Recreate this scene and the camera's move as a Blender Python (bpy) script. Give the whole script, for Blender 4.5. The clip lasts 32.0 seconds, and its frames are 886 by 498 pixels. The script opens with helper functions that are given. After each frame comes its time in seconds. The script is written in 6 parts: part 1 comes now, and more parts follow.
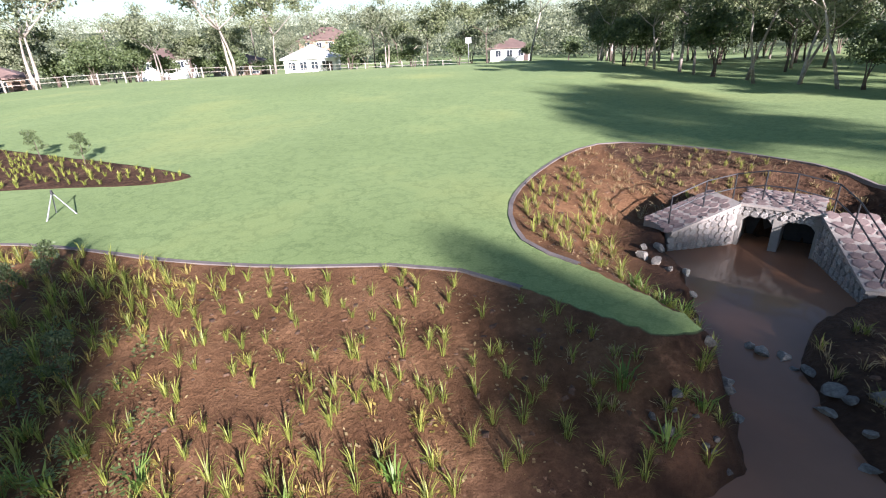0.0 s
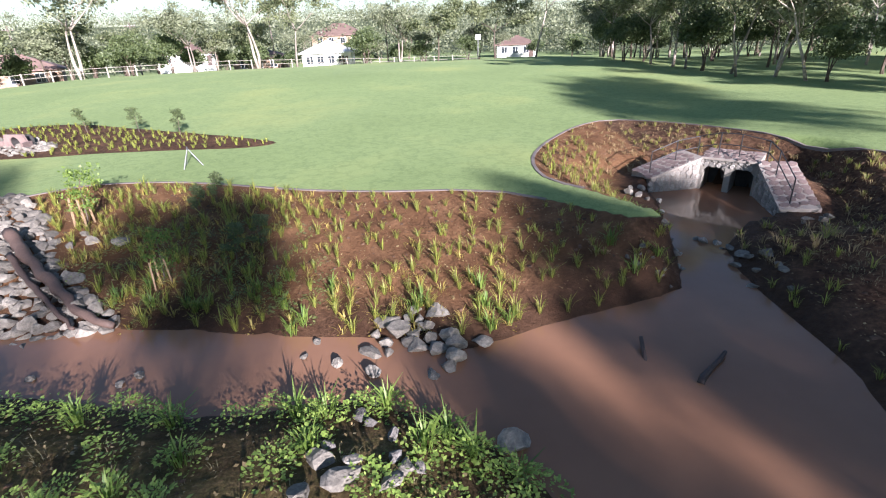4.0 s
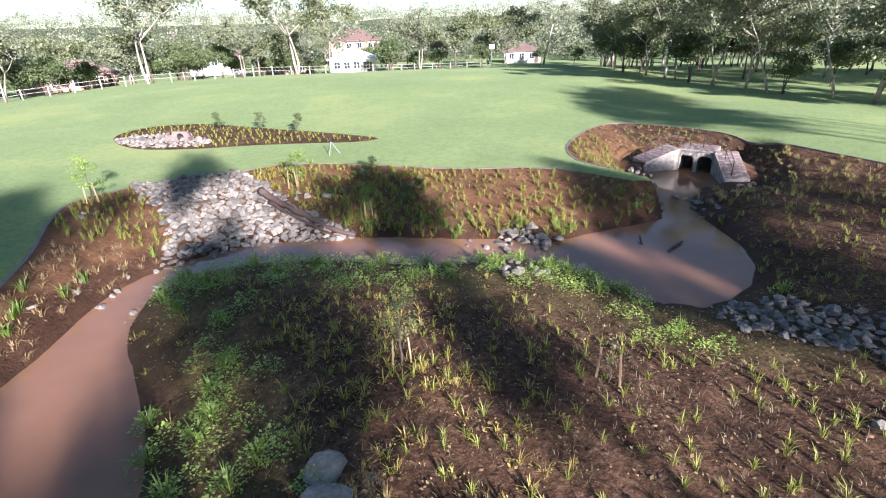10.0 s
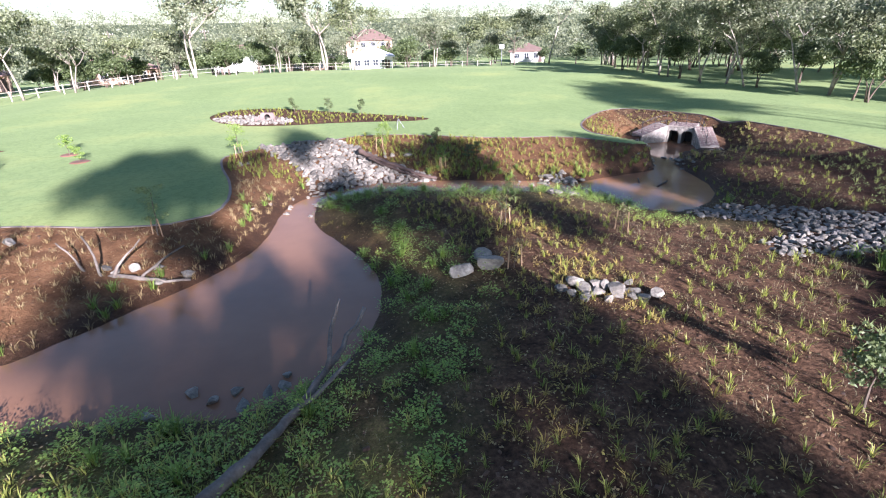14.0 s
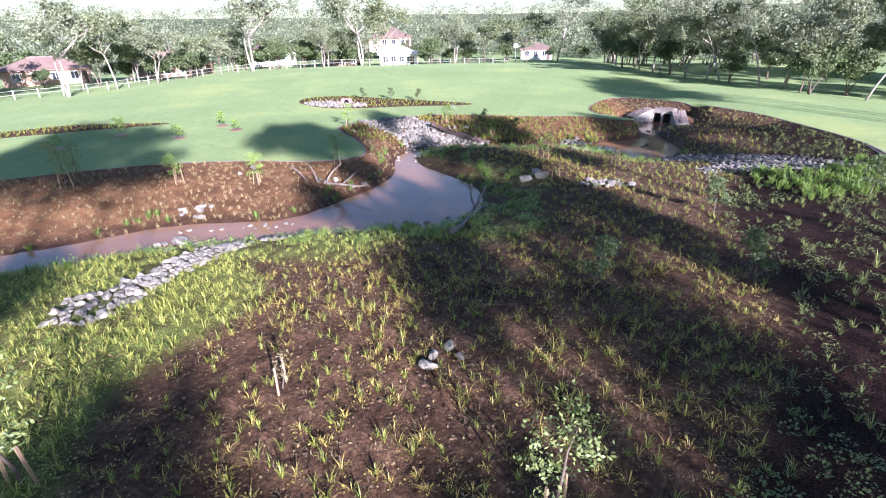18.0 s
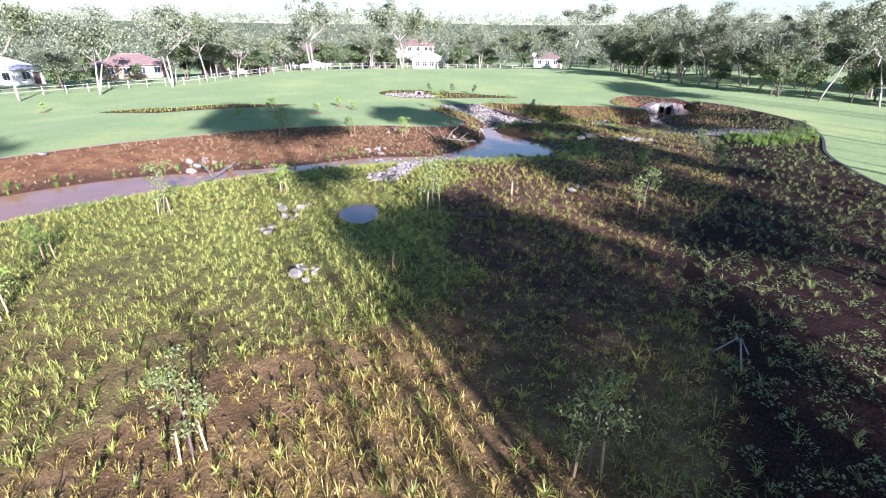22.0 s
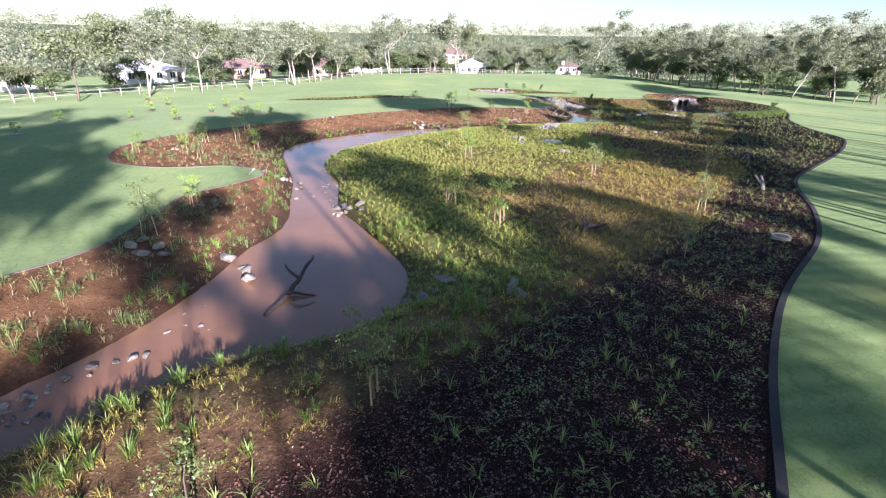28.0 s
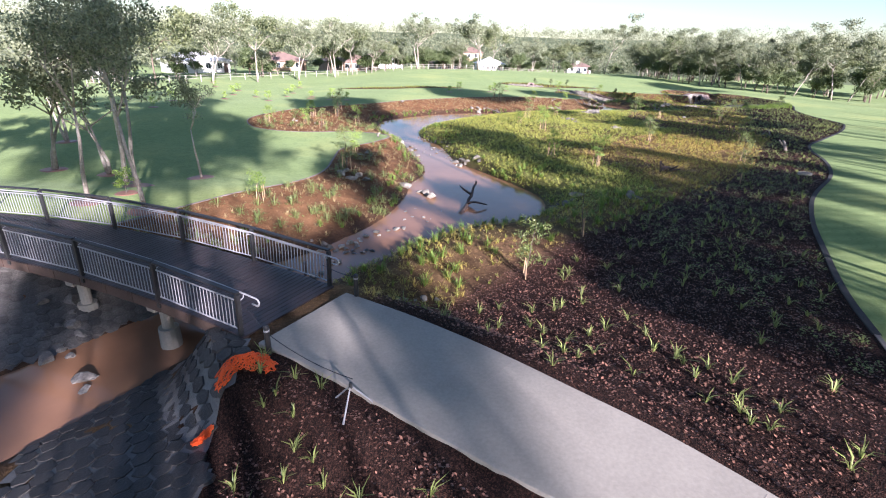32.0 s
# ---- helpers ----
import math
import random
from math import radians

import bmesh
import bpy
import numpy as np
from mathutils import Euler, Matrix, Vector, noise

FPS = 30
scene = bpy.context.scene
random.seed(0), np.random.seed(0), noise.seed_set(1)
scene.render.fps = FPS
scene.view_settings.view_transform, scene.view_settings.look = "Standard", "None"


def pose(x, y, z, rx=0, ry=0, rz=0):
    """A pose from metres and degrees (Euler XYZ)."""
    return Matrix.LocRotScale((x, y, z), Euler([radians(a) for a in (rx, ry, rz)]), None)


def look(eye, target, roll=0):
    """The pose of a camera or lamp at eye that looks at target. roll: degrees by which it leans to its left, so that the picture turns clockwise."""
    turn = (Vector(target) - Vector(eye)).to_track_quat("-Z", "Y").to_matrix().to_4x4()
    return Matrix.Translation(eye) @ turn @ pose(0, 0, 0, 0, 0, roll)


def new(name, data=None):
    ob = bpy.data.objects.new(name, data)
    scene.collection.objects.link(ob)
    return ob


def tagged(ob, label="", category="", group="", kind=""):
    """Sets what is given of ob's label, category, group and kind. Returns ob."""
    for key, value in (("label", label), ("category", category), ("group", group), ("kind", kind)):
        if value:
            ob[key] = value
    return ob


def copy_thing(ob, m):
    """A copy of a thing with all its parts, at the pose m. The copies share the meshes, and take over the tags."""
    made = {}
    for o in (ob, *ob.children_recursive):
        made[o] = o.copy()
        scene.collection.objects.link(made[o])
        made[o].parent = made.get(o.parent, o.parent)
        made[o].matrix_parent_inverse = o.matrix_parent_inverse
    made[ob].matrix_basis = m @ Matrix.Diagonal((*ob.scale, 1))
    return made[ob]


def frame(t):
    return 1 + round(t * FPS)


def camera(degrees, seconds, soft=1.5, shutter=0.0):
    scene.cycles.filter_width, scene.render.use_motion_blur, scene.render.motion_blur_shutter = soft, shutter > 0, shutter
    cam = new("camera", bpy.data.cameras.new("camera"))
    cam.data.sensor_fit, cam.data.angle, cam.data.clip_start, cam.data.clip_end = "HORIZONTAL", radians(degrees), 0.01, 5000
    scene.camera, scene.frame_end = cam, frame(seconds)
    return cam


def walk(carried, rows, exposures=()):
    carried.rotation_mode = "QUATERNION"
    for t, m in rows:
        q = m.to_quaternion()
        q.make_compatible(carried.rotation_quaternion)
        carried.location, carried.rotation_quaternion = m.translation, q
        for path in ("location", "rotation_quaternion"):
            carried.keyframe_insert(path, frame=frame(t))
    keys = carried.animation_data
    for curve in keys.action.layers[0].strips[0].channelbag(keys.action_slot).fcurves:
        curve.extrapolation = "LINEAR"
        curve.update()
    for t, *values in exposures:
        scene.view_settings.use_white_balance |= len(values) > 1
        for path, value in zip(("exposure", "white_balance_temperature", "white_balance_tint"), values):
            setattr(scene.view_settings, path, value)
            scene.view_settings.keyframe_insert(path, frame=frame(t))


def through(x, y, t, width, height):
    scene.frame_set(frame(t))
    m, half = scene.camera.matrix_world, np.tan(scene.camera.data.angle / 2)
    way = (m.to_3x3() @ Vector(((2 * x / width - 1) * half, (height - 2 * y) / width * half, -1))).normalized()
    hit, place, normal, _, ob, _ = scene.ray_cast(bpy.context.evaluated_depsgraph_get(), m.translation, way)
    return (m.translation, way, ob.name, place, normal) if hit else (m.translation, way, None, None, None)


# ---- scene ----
cam = camera(84.0, 32.0, soft=1.1)


def at(x, y, z, yaw, pitch, roll):
    """A camera pose from a place and the angles of its line of sight."""
    a, b = radians(yaw), radians(pitch)
    ahead = Vector((-math.sin(a) * math.cos(b), math.cos(a) * math.cos(b), math.sin(b)))
    return look((x, y, z), Vector((x, y, z)) + ahead, roll)


walk(cam, [
    (0.0, at(0.000, -0.000, 5.065, 0.000, -23.271, -2.975)),
    (0.5, at(-0.057, -0.511, 5.060, 0.126, -23.352, -2.846)),
    (1.0, at(-0.135, -1.087, 5.029, 0.229, -23.436, -2.728)),
    (1.5, at(-0.244, -1.652, 5.023, 0.283, -23.510, -2.643)),
    (2.0, at(-0.422, -2.255, 5.019, 0.276, -23.565, -2.595)),
    (2.5, at(-0.654, -2.852, 5.020, 0.216, -23.577, -2.582)),
    (3.0, at(-0.917, -3.487, 5.011, 0.145, -23.566, -2.591)),
    (3.5, at(-1.150, -4.088, 5.026, 0.112, -23.569, -2.572)),
    (5.5, at(-2.251, -6.687, 5.597, -0.016, -23.755, -2.496)),
    (6.0, at(-2.547, -7.391, 5.791, -0.064, -23.813, -2.495)),
    (6.5, at(-2.822, -8.082, 5.990, -0.071, -23.910, -2.482)),
    (7.0, at(-3.141, -8.805, 6.162, -0.085, -23.976, -2.478)),
    (7.5, at(-3.411, -9.461, 6.258, -0.161, -23.982, -2.477)),
    (8.0, at(-3.702, -10.181, 6.327, -0.271, -23.940, -2.454)),
    (8.5, at(-3.988, -10.824, 6.387, -0.361, -23.865, -2.399)),
    (9.0, at(-4.308, -11.523, 6.473, -0.416, -23.780, -2.316)),
    (9.5, at(-4.585, -12.186, 6.596, -0.449, -23.700, -2.232)),
    (10.0, at(-4.890, -12.944, 6.689, -0.441, -23.629, -2.137)),
    (10.5, at(-5.213, -13.675, 6.693, -0.411, -23.560, -2.038)),
    (11.0, at(-5.595, -14.514, 6.709, -0.442, -23.538, -1.956)),
    (11.5, at(-5.966, -15.382, 6.724, -0.522, -23.558, -1.863)),
    (12.0, at(-6.375, -16.369, 6.751, -0.620, -23.611, -1.778)),
    (12.5, at(-6.782, -17.420, 6.811, -0.704, -23.661, -1.710)),
    (13.0, at(-7.241, -18.535, 6.842, -0.790, -23.689, -1.677)),
    (13.5, at(-7.658, -19.614, 6.858, -0.876, -23.676, -1.660)),
    (14.0, at(-8.104, -20.811, 6.899, -0.927, -23.653, -1.659)),
    (14.5, at(-8.500, -22.021, 6.980, -0.930, -23.684, -1.662)),
    (16.5, at(-10.294, -28.037, 7.566, -0.711, -24.151, -1.596)),
    (17.0, at(-10.746, -29.626, 7.712, -0.652, -24.195, -1.496)),
    (17.5, at(-11.342, -31.078, 7.765, -0.705, -24.187, -1.363)),
    (18.0, at(-12.076, -32.670, 7.828, -0.842, -24.101, -1.196)),
    (18.5, at(-12.791, -34.230, 7.816, -1.002, -23.957, -0.983)),
    (19.0, at(-13.648, -35.890, 7.769, -1.170, -23.787, -0.752)),
    (19.5, at(-14.513, -37.603, 7.814, -1.331, -23.623, -0.527)),
    (20.0, at(-15.458, -39.509, 7.878, -1.433, -23.473, -0.307)),
    (20.5, at(-16.290, -41.172, 7.890, -1.482, -23.356, -0.140)),
    (21.0, at(-17.248, -43.071, 7.907, -1.516, -23.299, -0.010)),
    (21.5, at(-18.203, -45.083, 7.977, -1.568, -23.273, 0.119)),
    (22.0, at(-19.387, -47.154, 7.960, -1.684, -23.244, 0.267)),
    (22.5, at(-20.541, -49.104, 7.967, -1.854, -23.204, 0.421)),
    (23.0, at(-21.837, -51.265, 8.008, -2.043, -23.172, 0.586)),
    (23.5, at(-23.130, -53.383, 8.103, -2.239, -23.119, 0.749)),
    (24.0, at(-24.564, -55.657, 8.232, -2.417, -23.047, 0.888)),
    (24.5, at(-25.954, -57.913, 8.386, -2.601, -22.972, 0.981)),
    (25.0, at(-27.353, -60.099, 8.485, -2.760, -22.896, 1.023)),
    (25.5, at(-28.646, -62.065, 8.571, -2.847, -22.809, 1.021)),
    (27.5, at(-33.426, -68.744, 8.446, -2.802, -22.463, 0.876)),
    (28.0, at(-34.522, -70.238, 8.329, -2.783, -22.423, 0.911)),
    (28.5, at(-35.536, -71.643, 8.264, -2.757, -22.398, 0.990)),
    (29.0, at(-36.579, -73.051, 8.191, -2.751, -22.391, 1.087)),
    (29.5, at(-37.553, -74.311, 8.168, -2.772, -22.401, 1.209)),
    (30.0, at(-38.536, -75.459, 8.099, -2.797, -22.420, 1.358)),
    (30.5, at(-39.473, -76.516, 7.999, -2.878, -22.431, 1.511)),
    (31.0, at(-40.452, -77.508, 7.855, -3.041, -22.421, 1.673)),
    (31.5, at(-41.336, -78.287, 7.661, -3.279, -22.382, 1.856)),
    (32.0, at(-42.196, -78.902, 7.464, -3.544, -22.337, 2.043)),
], [(0.0, 1.66, 6000.0, 16.5), (9.0, 1.80, 5950.0, 17.0), (14.0, 1.98, 5850.0, 19.5), (17.0, 2.02, 5600.0, 21.5), (22.0, 1.92, 5500.0, 23.0), (28.0, 1.88, 5800.0, 22.0), (32.0, 1.98, 6000.0, 21.0)])

# ---- sky, sun ----
SUN_EL, SUN_AZ = 18.0, -66.0
sun_from = Vector((math.cos(radians(SUN_AZ)) * math.cos(radians(SUN_EL)), math.sin(radians(SUN_AZ)) * math.cos(radians(SUN_EL)), math.sin(radians(SUN_EL))))
world = bpy.data.worlds.new("sky")
scene.world = world
world.use_nodes = True
wn, wl = world.node_tree.nodes, world.node_tree.links
sky = wn.new("ShaderNodeTexSky")
sky.sky_type = "NISHITA"
sky.sun_disc = False
sky.sun_elevation = radians(SUN_EL)
sky.sun_rotation = radians(90 - SUN_AZ)
sky.dust_density = 0.3
sky.ozone_density = 1.9
wl.new(sky.outputs[0], wn["Background"].inputs[0])
wn["Background"].inputs[1].default_value = 0.05
sun_data = bpy.data.lights.new("sun", "SUN")
sun_data.energy, sun_data.angle, sun_data.color = 5.0, radians(0.8), (1.0, 0.92, 0.91)
sun = new("sun", sun_data)
sun.matrix_world = look(sun_from * 100, (0, 0, 0))


# ---- material helpers ----
def material(name, rough=0.8, metal=0.0):
    m = bpy.data.materials.new(name)
    m.use_nodes = True
    b = m.node_tree.nodes["Principled BSDF"]
    b.inputs["Roughness"].default_value, b.inputs["Metallic"].default_value = rough, metal
    return m, m.node_tree.nodes, m.node_tree.links, b


def ramp(n, l, source, stops):
    r = n.new("ShaderNodeValToRGB")
    while len(r.color_ramp.elements) < len(stops):
        r.color_ramp.elements.new(0.5)
    for e, (p, c) in zip(r.color_ramp.elements, stops):
        e.position, e.color = p, (*c, 1)
    l.new(source, r.inputs[0])
    return r.outputs[0]


def noise_tex(n, l, scale, detail=6.0, rough=0.6, coords="Object"):
    t, c = n.new("ShaderNodeTexNoise"), n.new("ShaderNodeTexCoord")
    t.inputs["Scale"].default_value, t.inputs["Detail"].default_value, t.inputs["Roughness"].default_value = scale, detail, rough
    l.new(c.outputs[coords], t.inputs["Vector"])
    return t.outputs["Fac"]


def mix(n, l, fac, a, b, kind="MIX"):
    m = n.new("ShaderNodeMix")
    m.data_type, m.blend_type = "RGBA", kind
    for sock, v in ((m.inputs[0], fac), (m.inputs[6], a), (m.inputs[7], b)):
        if isinstance(v, (int, float)):
            sock.default_value = v
        elif isinstance(v, tuple):
            sock.default_value = (*v, 1)
        else:
            l.new(v, sock)
    return m.outputs[2]


def math_node(n, l, op, a, b=0.0, clamp=False):
    m = n.new("ShaderNodeMath")
    m.operation, m.use_clamp = op, clamp
    for sock, v in ((m.inputs[0], a), (m.inputs[1], b)):
        if isinstance(v, (int, float)):
            sock.default_value = v
        else:
            l.new(v, sock)
    return m.outputs[0]


def bump(n, l, b, height, strength=0.5, distance=0.05):
    k = n.new("ShaderNodeBump")
    k.inputs["Strength"].default_value, k.inputs["Distance"].default_value = strength, distance
    l.new(height, k.inputs["Height"])
    l.new(k.outputs[0], b.inputs["Normal"])


def rough_stuff(name, stops, scale, fine, rough=0.85, strength=0.5, distance=0.03, random_amount=0.0, island=0.0):
    """A surface with patches at one scale, grain at another and relief from the grain."""
    m, n, l, b = material(name, rough)
    big, small = noise_tex(n, l, scale), noise_tex(n, l, fine, 8.0, 0.65)
    both = math_node(n, l, "ADD", math_node(n, l, "MULTIPLY", big, 0.55), math_node(n, l, "MULTIPLY", small, 0.45))
    col = ramp(n, l, both, stops)
    if random_amount:
        o = n.new("ShaderNodeObjectInfo")
        v = math_node(n, l, "ADD", math_node(n, l, "MULTIPLY", o.outputs["Random"], 2 * random_amount), 1 - random_amount)
        col = mix(n, l, 1.0, col, v, "MULTIPLY")
    if island:
        g = n.new("ShaderNodeNewGeometry")
        v = math_node(n, l, "ADD", math_node(n, l, "MULTIPLY", g.outputs["Random Per Island"], 2 * island), 1 - island)
        col = mix(n, l, 1.0, col, v, "MULTIPLY")
    l.new(col, b.inputs["Base Color"])
    bump(n, l, b, small, strength, distance)
    return m


def ground_material():
    """Lawn, planting soil, dark bark mulch and wet mud on one sheet, laid out by the plan's edges."""
    m, n, l, b = material("ground_cover", 0.9)
    b.inputs["Specular IOR Level"].default_value = 0.12

    def layer(name):
        a = n.new("ShaderNodeAttribute")
        a.attribute_name = name
        return a.outputs["Fac"]

    fine, mid, big = noise_tex(n, l, 9.0, 10.0, 0.7), noise_tex(n, l, 1.1, 6.0, 0.6), noise_tex(n, l, 0.11, 5.0, 0.55)
    blade = noise_tex(n, l, 26.0, 8.0, 0.75)
    grass = ramp(n, l, math_node(n, l, "ADD", math_node(n, l, "MULTIPLY", blade, 0.7), math_node(n, l, "MULTIPLY", big, 0.3)), [(0.34, (0.125, 0.175, 0.055)), (0.5, (0.205, 0.275, 0.098)), (0.72, (0.31, 0.375, 0.155))])
    cs = n.new("ShaderNodeTexCoord")
    vein = math_node(n, l, "ABSOLUTE", math_node(n, l, "SUBTRACT", noise_tex(n, l, 1.5, 4.0, 0.65), 0.5))
    vein = math_node(n, l, "SUBTRACT", 1.0, math_node(n, l, "MULTIPLY", vein, 22.0), True)
    grass = mix(n, l, math_node(n, l, "MULTIPLY", vein, math_node(n, l, "MULTIPLY", mid, 0.9)), grass, (0.09, 0.14, 0.045))
    # striped tree shadows on the south lawn, painted as darker green bands
    shade_bands = n.new("ShaderNodeTexWave")
    shade_bands.bands_direction = "Y"
    shade_bands.inputs["Scale"].default_value, shade_bands.inputs["Distortion"].default_value, shade_bands.inputs["Detail"].default_value, shade_bands.inputs["Detail Scale"].default_value = 0.42, 2.5, 3.0, 0.8
    l.new(cs.outputs["Object"], shade_bands.inputs["Vector"])
    grass = mix(n, l, math_node(n, l, "MULTIPLY", math_node(n, l, "MULTIPLY", shade_bands.outputs["Fac"], layer("mown")), 0.4), grass, (0.09, 0.15, 0.045))
    straw = ramp(n, l, big, [(0.52, (0, 0, 0)), (0.72, (1, 1, 1))])
    grass = mix(n, l, math_node(n, l, "MULTIPLY", straw, 0.5), grass, (0.33, 0.34, 0.10))
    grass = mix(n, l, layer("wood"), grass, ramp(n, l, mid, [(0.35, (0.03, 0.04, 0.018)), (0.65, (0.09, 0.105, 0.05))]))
    soil = ramp(n, l, math_node(n, l, "ADD", math_node(n, l, "MULTIPLY", fine, 0.6), math_node(n, l, "MULTIPLY", mid, 0.4)), [(0.36, (0.015, 0.0085, 0.006)), (0.52, (0.105, 0.058, 0.034)), (0.68, (0.28, 0.162, 0.094))])
    clay = ramp(n, l, mid, [(0.3, (0.14, 0.065, 0.028)), (0.7, (0.30, 0.155, 0.07))])
    soil = mix(n, l, layer("clay"), soil, clay)
    chips = n.new("ShaderNodeTexVoronoi")
    chips.inputs["Scale"].default_value = 42.0
    co = n.new("ShaderNodeTexCoord")
    l.new(co.outputs["Object"], chips.inputs["Vector"])
    bark = ramp(n, l, chips.outputs["Color"], [(0.15, (0.006, 0.004, 0.0035)), (0.55, (0.024, 0.012, 0.0095)), (0.9, (0.085, 0.04, 0.029))])
    growth = ramp(n, l, blade, [(0.32, (0.03, 0.048, 0.012)), (0.5, (0.16, 0.185, 0.045)), (0.68, (0.34, 0.36, 0.10))])
    soil = mix(n, l, math_node(n, l, "MULTIPLY", layer("lush"), ramp(n, l, mid, [(0.36, (0.3, 0.3, 0.3)), (0.6, (0.9, 0.9, 0.9))])), soil, growth)
    sward = ramp(n, l, math_node(n, l, "ADD", math_node(n, l, "MULTIPLY", blade, 0.6), math_node(n, l, "MULTIPLY", mid, 0.4)), [(0.34, (0.035, 0.022, 0.01)), (0.5, (0.25, 0.16, 0.064)), (0.68, (0.52, 0.37, 0.15))])
    soil = mix(n, l, math_node(n, l, "MULTIPLY", layer("meadow"), 0.85), soil, sward)
    soil = mix(n, l, layer("mulch"), soil, bark)
    wet = math_node(n, l, "MULTIPLY", layer("wet"), 0.75)
    soil = mix(n, l, wet, soil, (0.055, 0.028, 0.016))
    edge = math_node(n, l, "ADD", layer("bed"), math_node(n, l, "MULTIPLY", math_node(n, l, "SUBTRACT", mid, 0.5), 0.12))
    in_bed = math_node(n, l, "ADD", math_node(n, l, "MULTIPLY", edge, 25.0), 0.5, True)
    l.new(mix(n, l, in_bed, grass, soil), b.inputs["Base Color"])
    l.new(math_node(n, l, "MULTIPLY", math_node(n, l, "SUBTRACT", 1.0, in_bed), 0.05), b.inputs["Sheen Weight"])
    b.inputs["Sheen Tint"].default_value = (0.78, 0.95, 0.6, 1)
    b.inputs["Sheen Roughness"].default_value = 0.5
    rough = n.new("ShaderNodeMapRange")
    rough.inputs[3].default_value, rough.inputs[4].default_value = 0.92, 0.45
    l.new(wet, rough.inputs[0])
    l.new(rough.outputs[0], b.inputs["Roughness"])
    bump(n, l, b, math_node(n, l, "ADD", mix(n, l, in_bed, math_node(n, l, "MULTIPLY", blade, 0.12), math_node(n, l, "MULTIPLY", fine, 1.7)), math_node(n, l, "MULTIPLY", chips.outputs["Distance"], math_node(n, l, "MULTIPLY", layer("mulch"), in_bed))), 0.8, 0.06)
    return m


def water_material():
    m, n, l, b = material("muddy_water", 0.06)
    l.new(ramp(n, l, noise_tex(n, l, 0.25), [(0.3, (0.225, 0.113, 0.064)), (0.7, (0.30, 0.158, 0.09))]), b.inputs["Base Color"])
    b.inputs["IOR"].default_value = 1.33
    bump(n, l, b, noise_tex(n, l, 3.0, 3.0), 0.06, 0.05)
    return m


def leaf_material(name, dark, light, through=0.35):
    """Leaves that vary from one to the next and let some light through."""
    m, n, l, b = material(name, 0.5)
    g = n.new("ShaderNodeNewGeometry")
    o = n.new("ShaderNodeObjectInfo")
    v = math_node(n, l, "ADD", math_node(n, l, "MULTIPLY", g.outputs["Random Per Island"], 0.75), math_node(n, l, "MULTIPLY", o.outputs["Random"], 0.25))
    col = ramp(n, l, v, [(0.05, dark), (0.9, light)])
    l.new(col, b.inputs["Base Color"])
    t, s = n.new("ShaderNodeBsdfTranslucent"), n.new("ShaderNodeMixShader")
    s.inputs[0].default_value = through
    l.new(col, t.inputs["Color"])
    l.new(b.outputs[0], s.inputs[1])
    l.new(t.outputs[0], s.inputs[2])
    l.new(s.outputs[0], n["Material Output"].inputs["Surface"])
    return m


GROUND, MUD_WATER = ground_material(), water_material()
POOL_WATER = material("dark_pool_water", 0.05)[0]
POOL_WATER.node_tree.nodes["Principled BSDF"].inputs["Base Color"].default_value = (0.075, 0.055, 0.048, 1)
CONCRETE = rough_stuff("concrete", [(0.3, (0.22, 0.20, 0.17)), (0.5, (0.295, 0.268, 0.228)), (0.7, (0.37, 0.338, 0.285))], 0.5, 14.0, 0.75, 0.25, 0.01)
EDGING = rough_stuff("dark_edging", [(0.3, (0.11, 0.09, 0.08)), (0.7, (0.25, 0.21, 0.185))], 2.0, 30.0, 0.8, 0.3, 0.01)
ROCK = rough_stuff("basalt_rock", [(0.3, (0.06, 0.053, 0.044)), (0.48, (0.165, 0.148, 0.122)), (0.7, (0.34, 0.308, 0.255))], 1.6, 9.0, 0.85, 0.8, 0.05, 0.25, 0.25)
DARK_ROCK = rough_stuff("dark_rock", [(0.3, (0.04, 0.037, 0.035)), (0.5, (0.12, 0.11, 0.10)), (0.7, (0.25, 0.23, 0.21))], 1.6, 9.0, 0.8, 0.8, 0.05, 0.3, 0.3)
WET_ROCK = rough_stuff("wet_basalt", [(0.3, (0.012, 0.011, 0.011)), (0.5, (0.035, 0.032, 0.03)), (0.7, (0.085, 0.078, 0.07))], 1.6, 9.0, 0.5, 0.6, 0.04, 0.3, 0.3)
WALL_STONE = rough_stuff("wall_stone", [(0.3, (0.20, 0.18, 0.16)), (0.5, (0.38, 0.35, 0.31)), (0.7, (0.55, 0.51, 0.45))], 3.0, 14.0, 0.85, 0.6, 0.03, 0.3, 0.3)
COPING = rough_stuff("pink_paving_stone", [(0.3, (0.13, 0.09, 0.08)), (0.5, (0.21, 0.15, 0.132)), (0.7, (0.30, 0.225, 0.195))], 2.0, 18.0, 0.8, 0.5, 0.02, 0.2, 0.2)
MORTAR = rough_stuff("mortar", [(0.3, (0.24, 0.21, 0.18)), (0.7, (0.40, 0.35, 0.30))], 4.0, 40.0, 0.9, 0.4, 0.01)
BARK = rough_stuff("pale_gum_bark", [(0.3, (0.15, 0.12, 0.09)), (0.5, (0.34, 0.29, 0.24)), (0.7, (0.55, 0.50, 0.43))], 0.7, 6.0, 0.8, 0.4, 0.03, 0.2)
DARK_BARK = rough_stuff("dark_bark", [(0.3, (0.06, 0.045, 0.035)), (0.7, (0.20, 0.15, 0.11))], 0.9, 8.0, 0.85, 0.5, 0.03, 0.2)
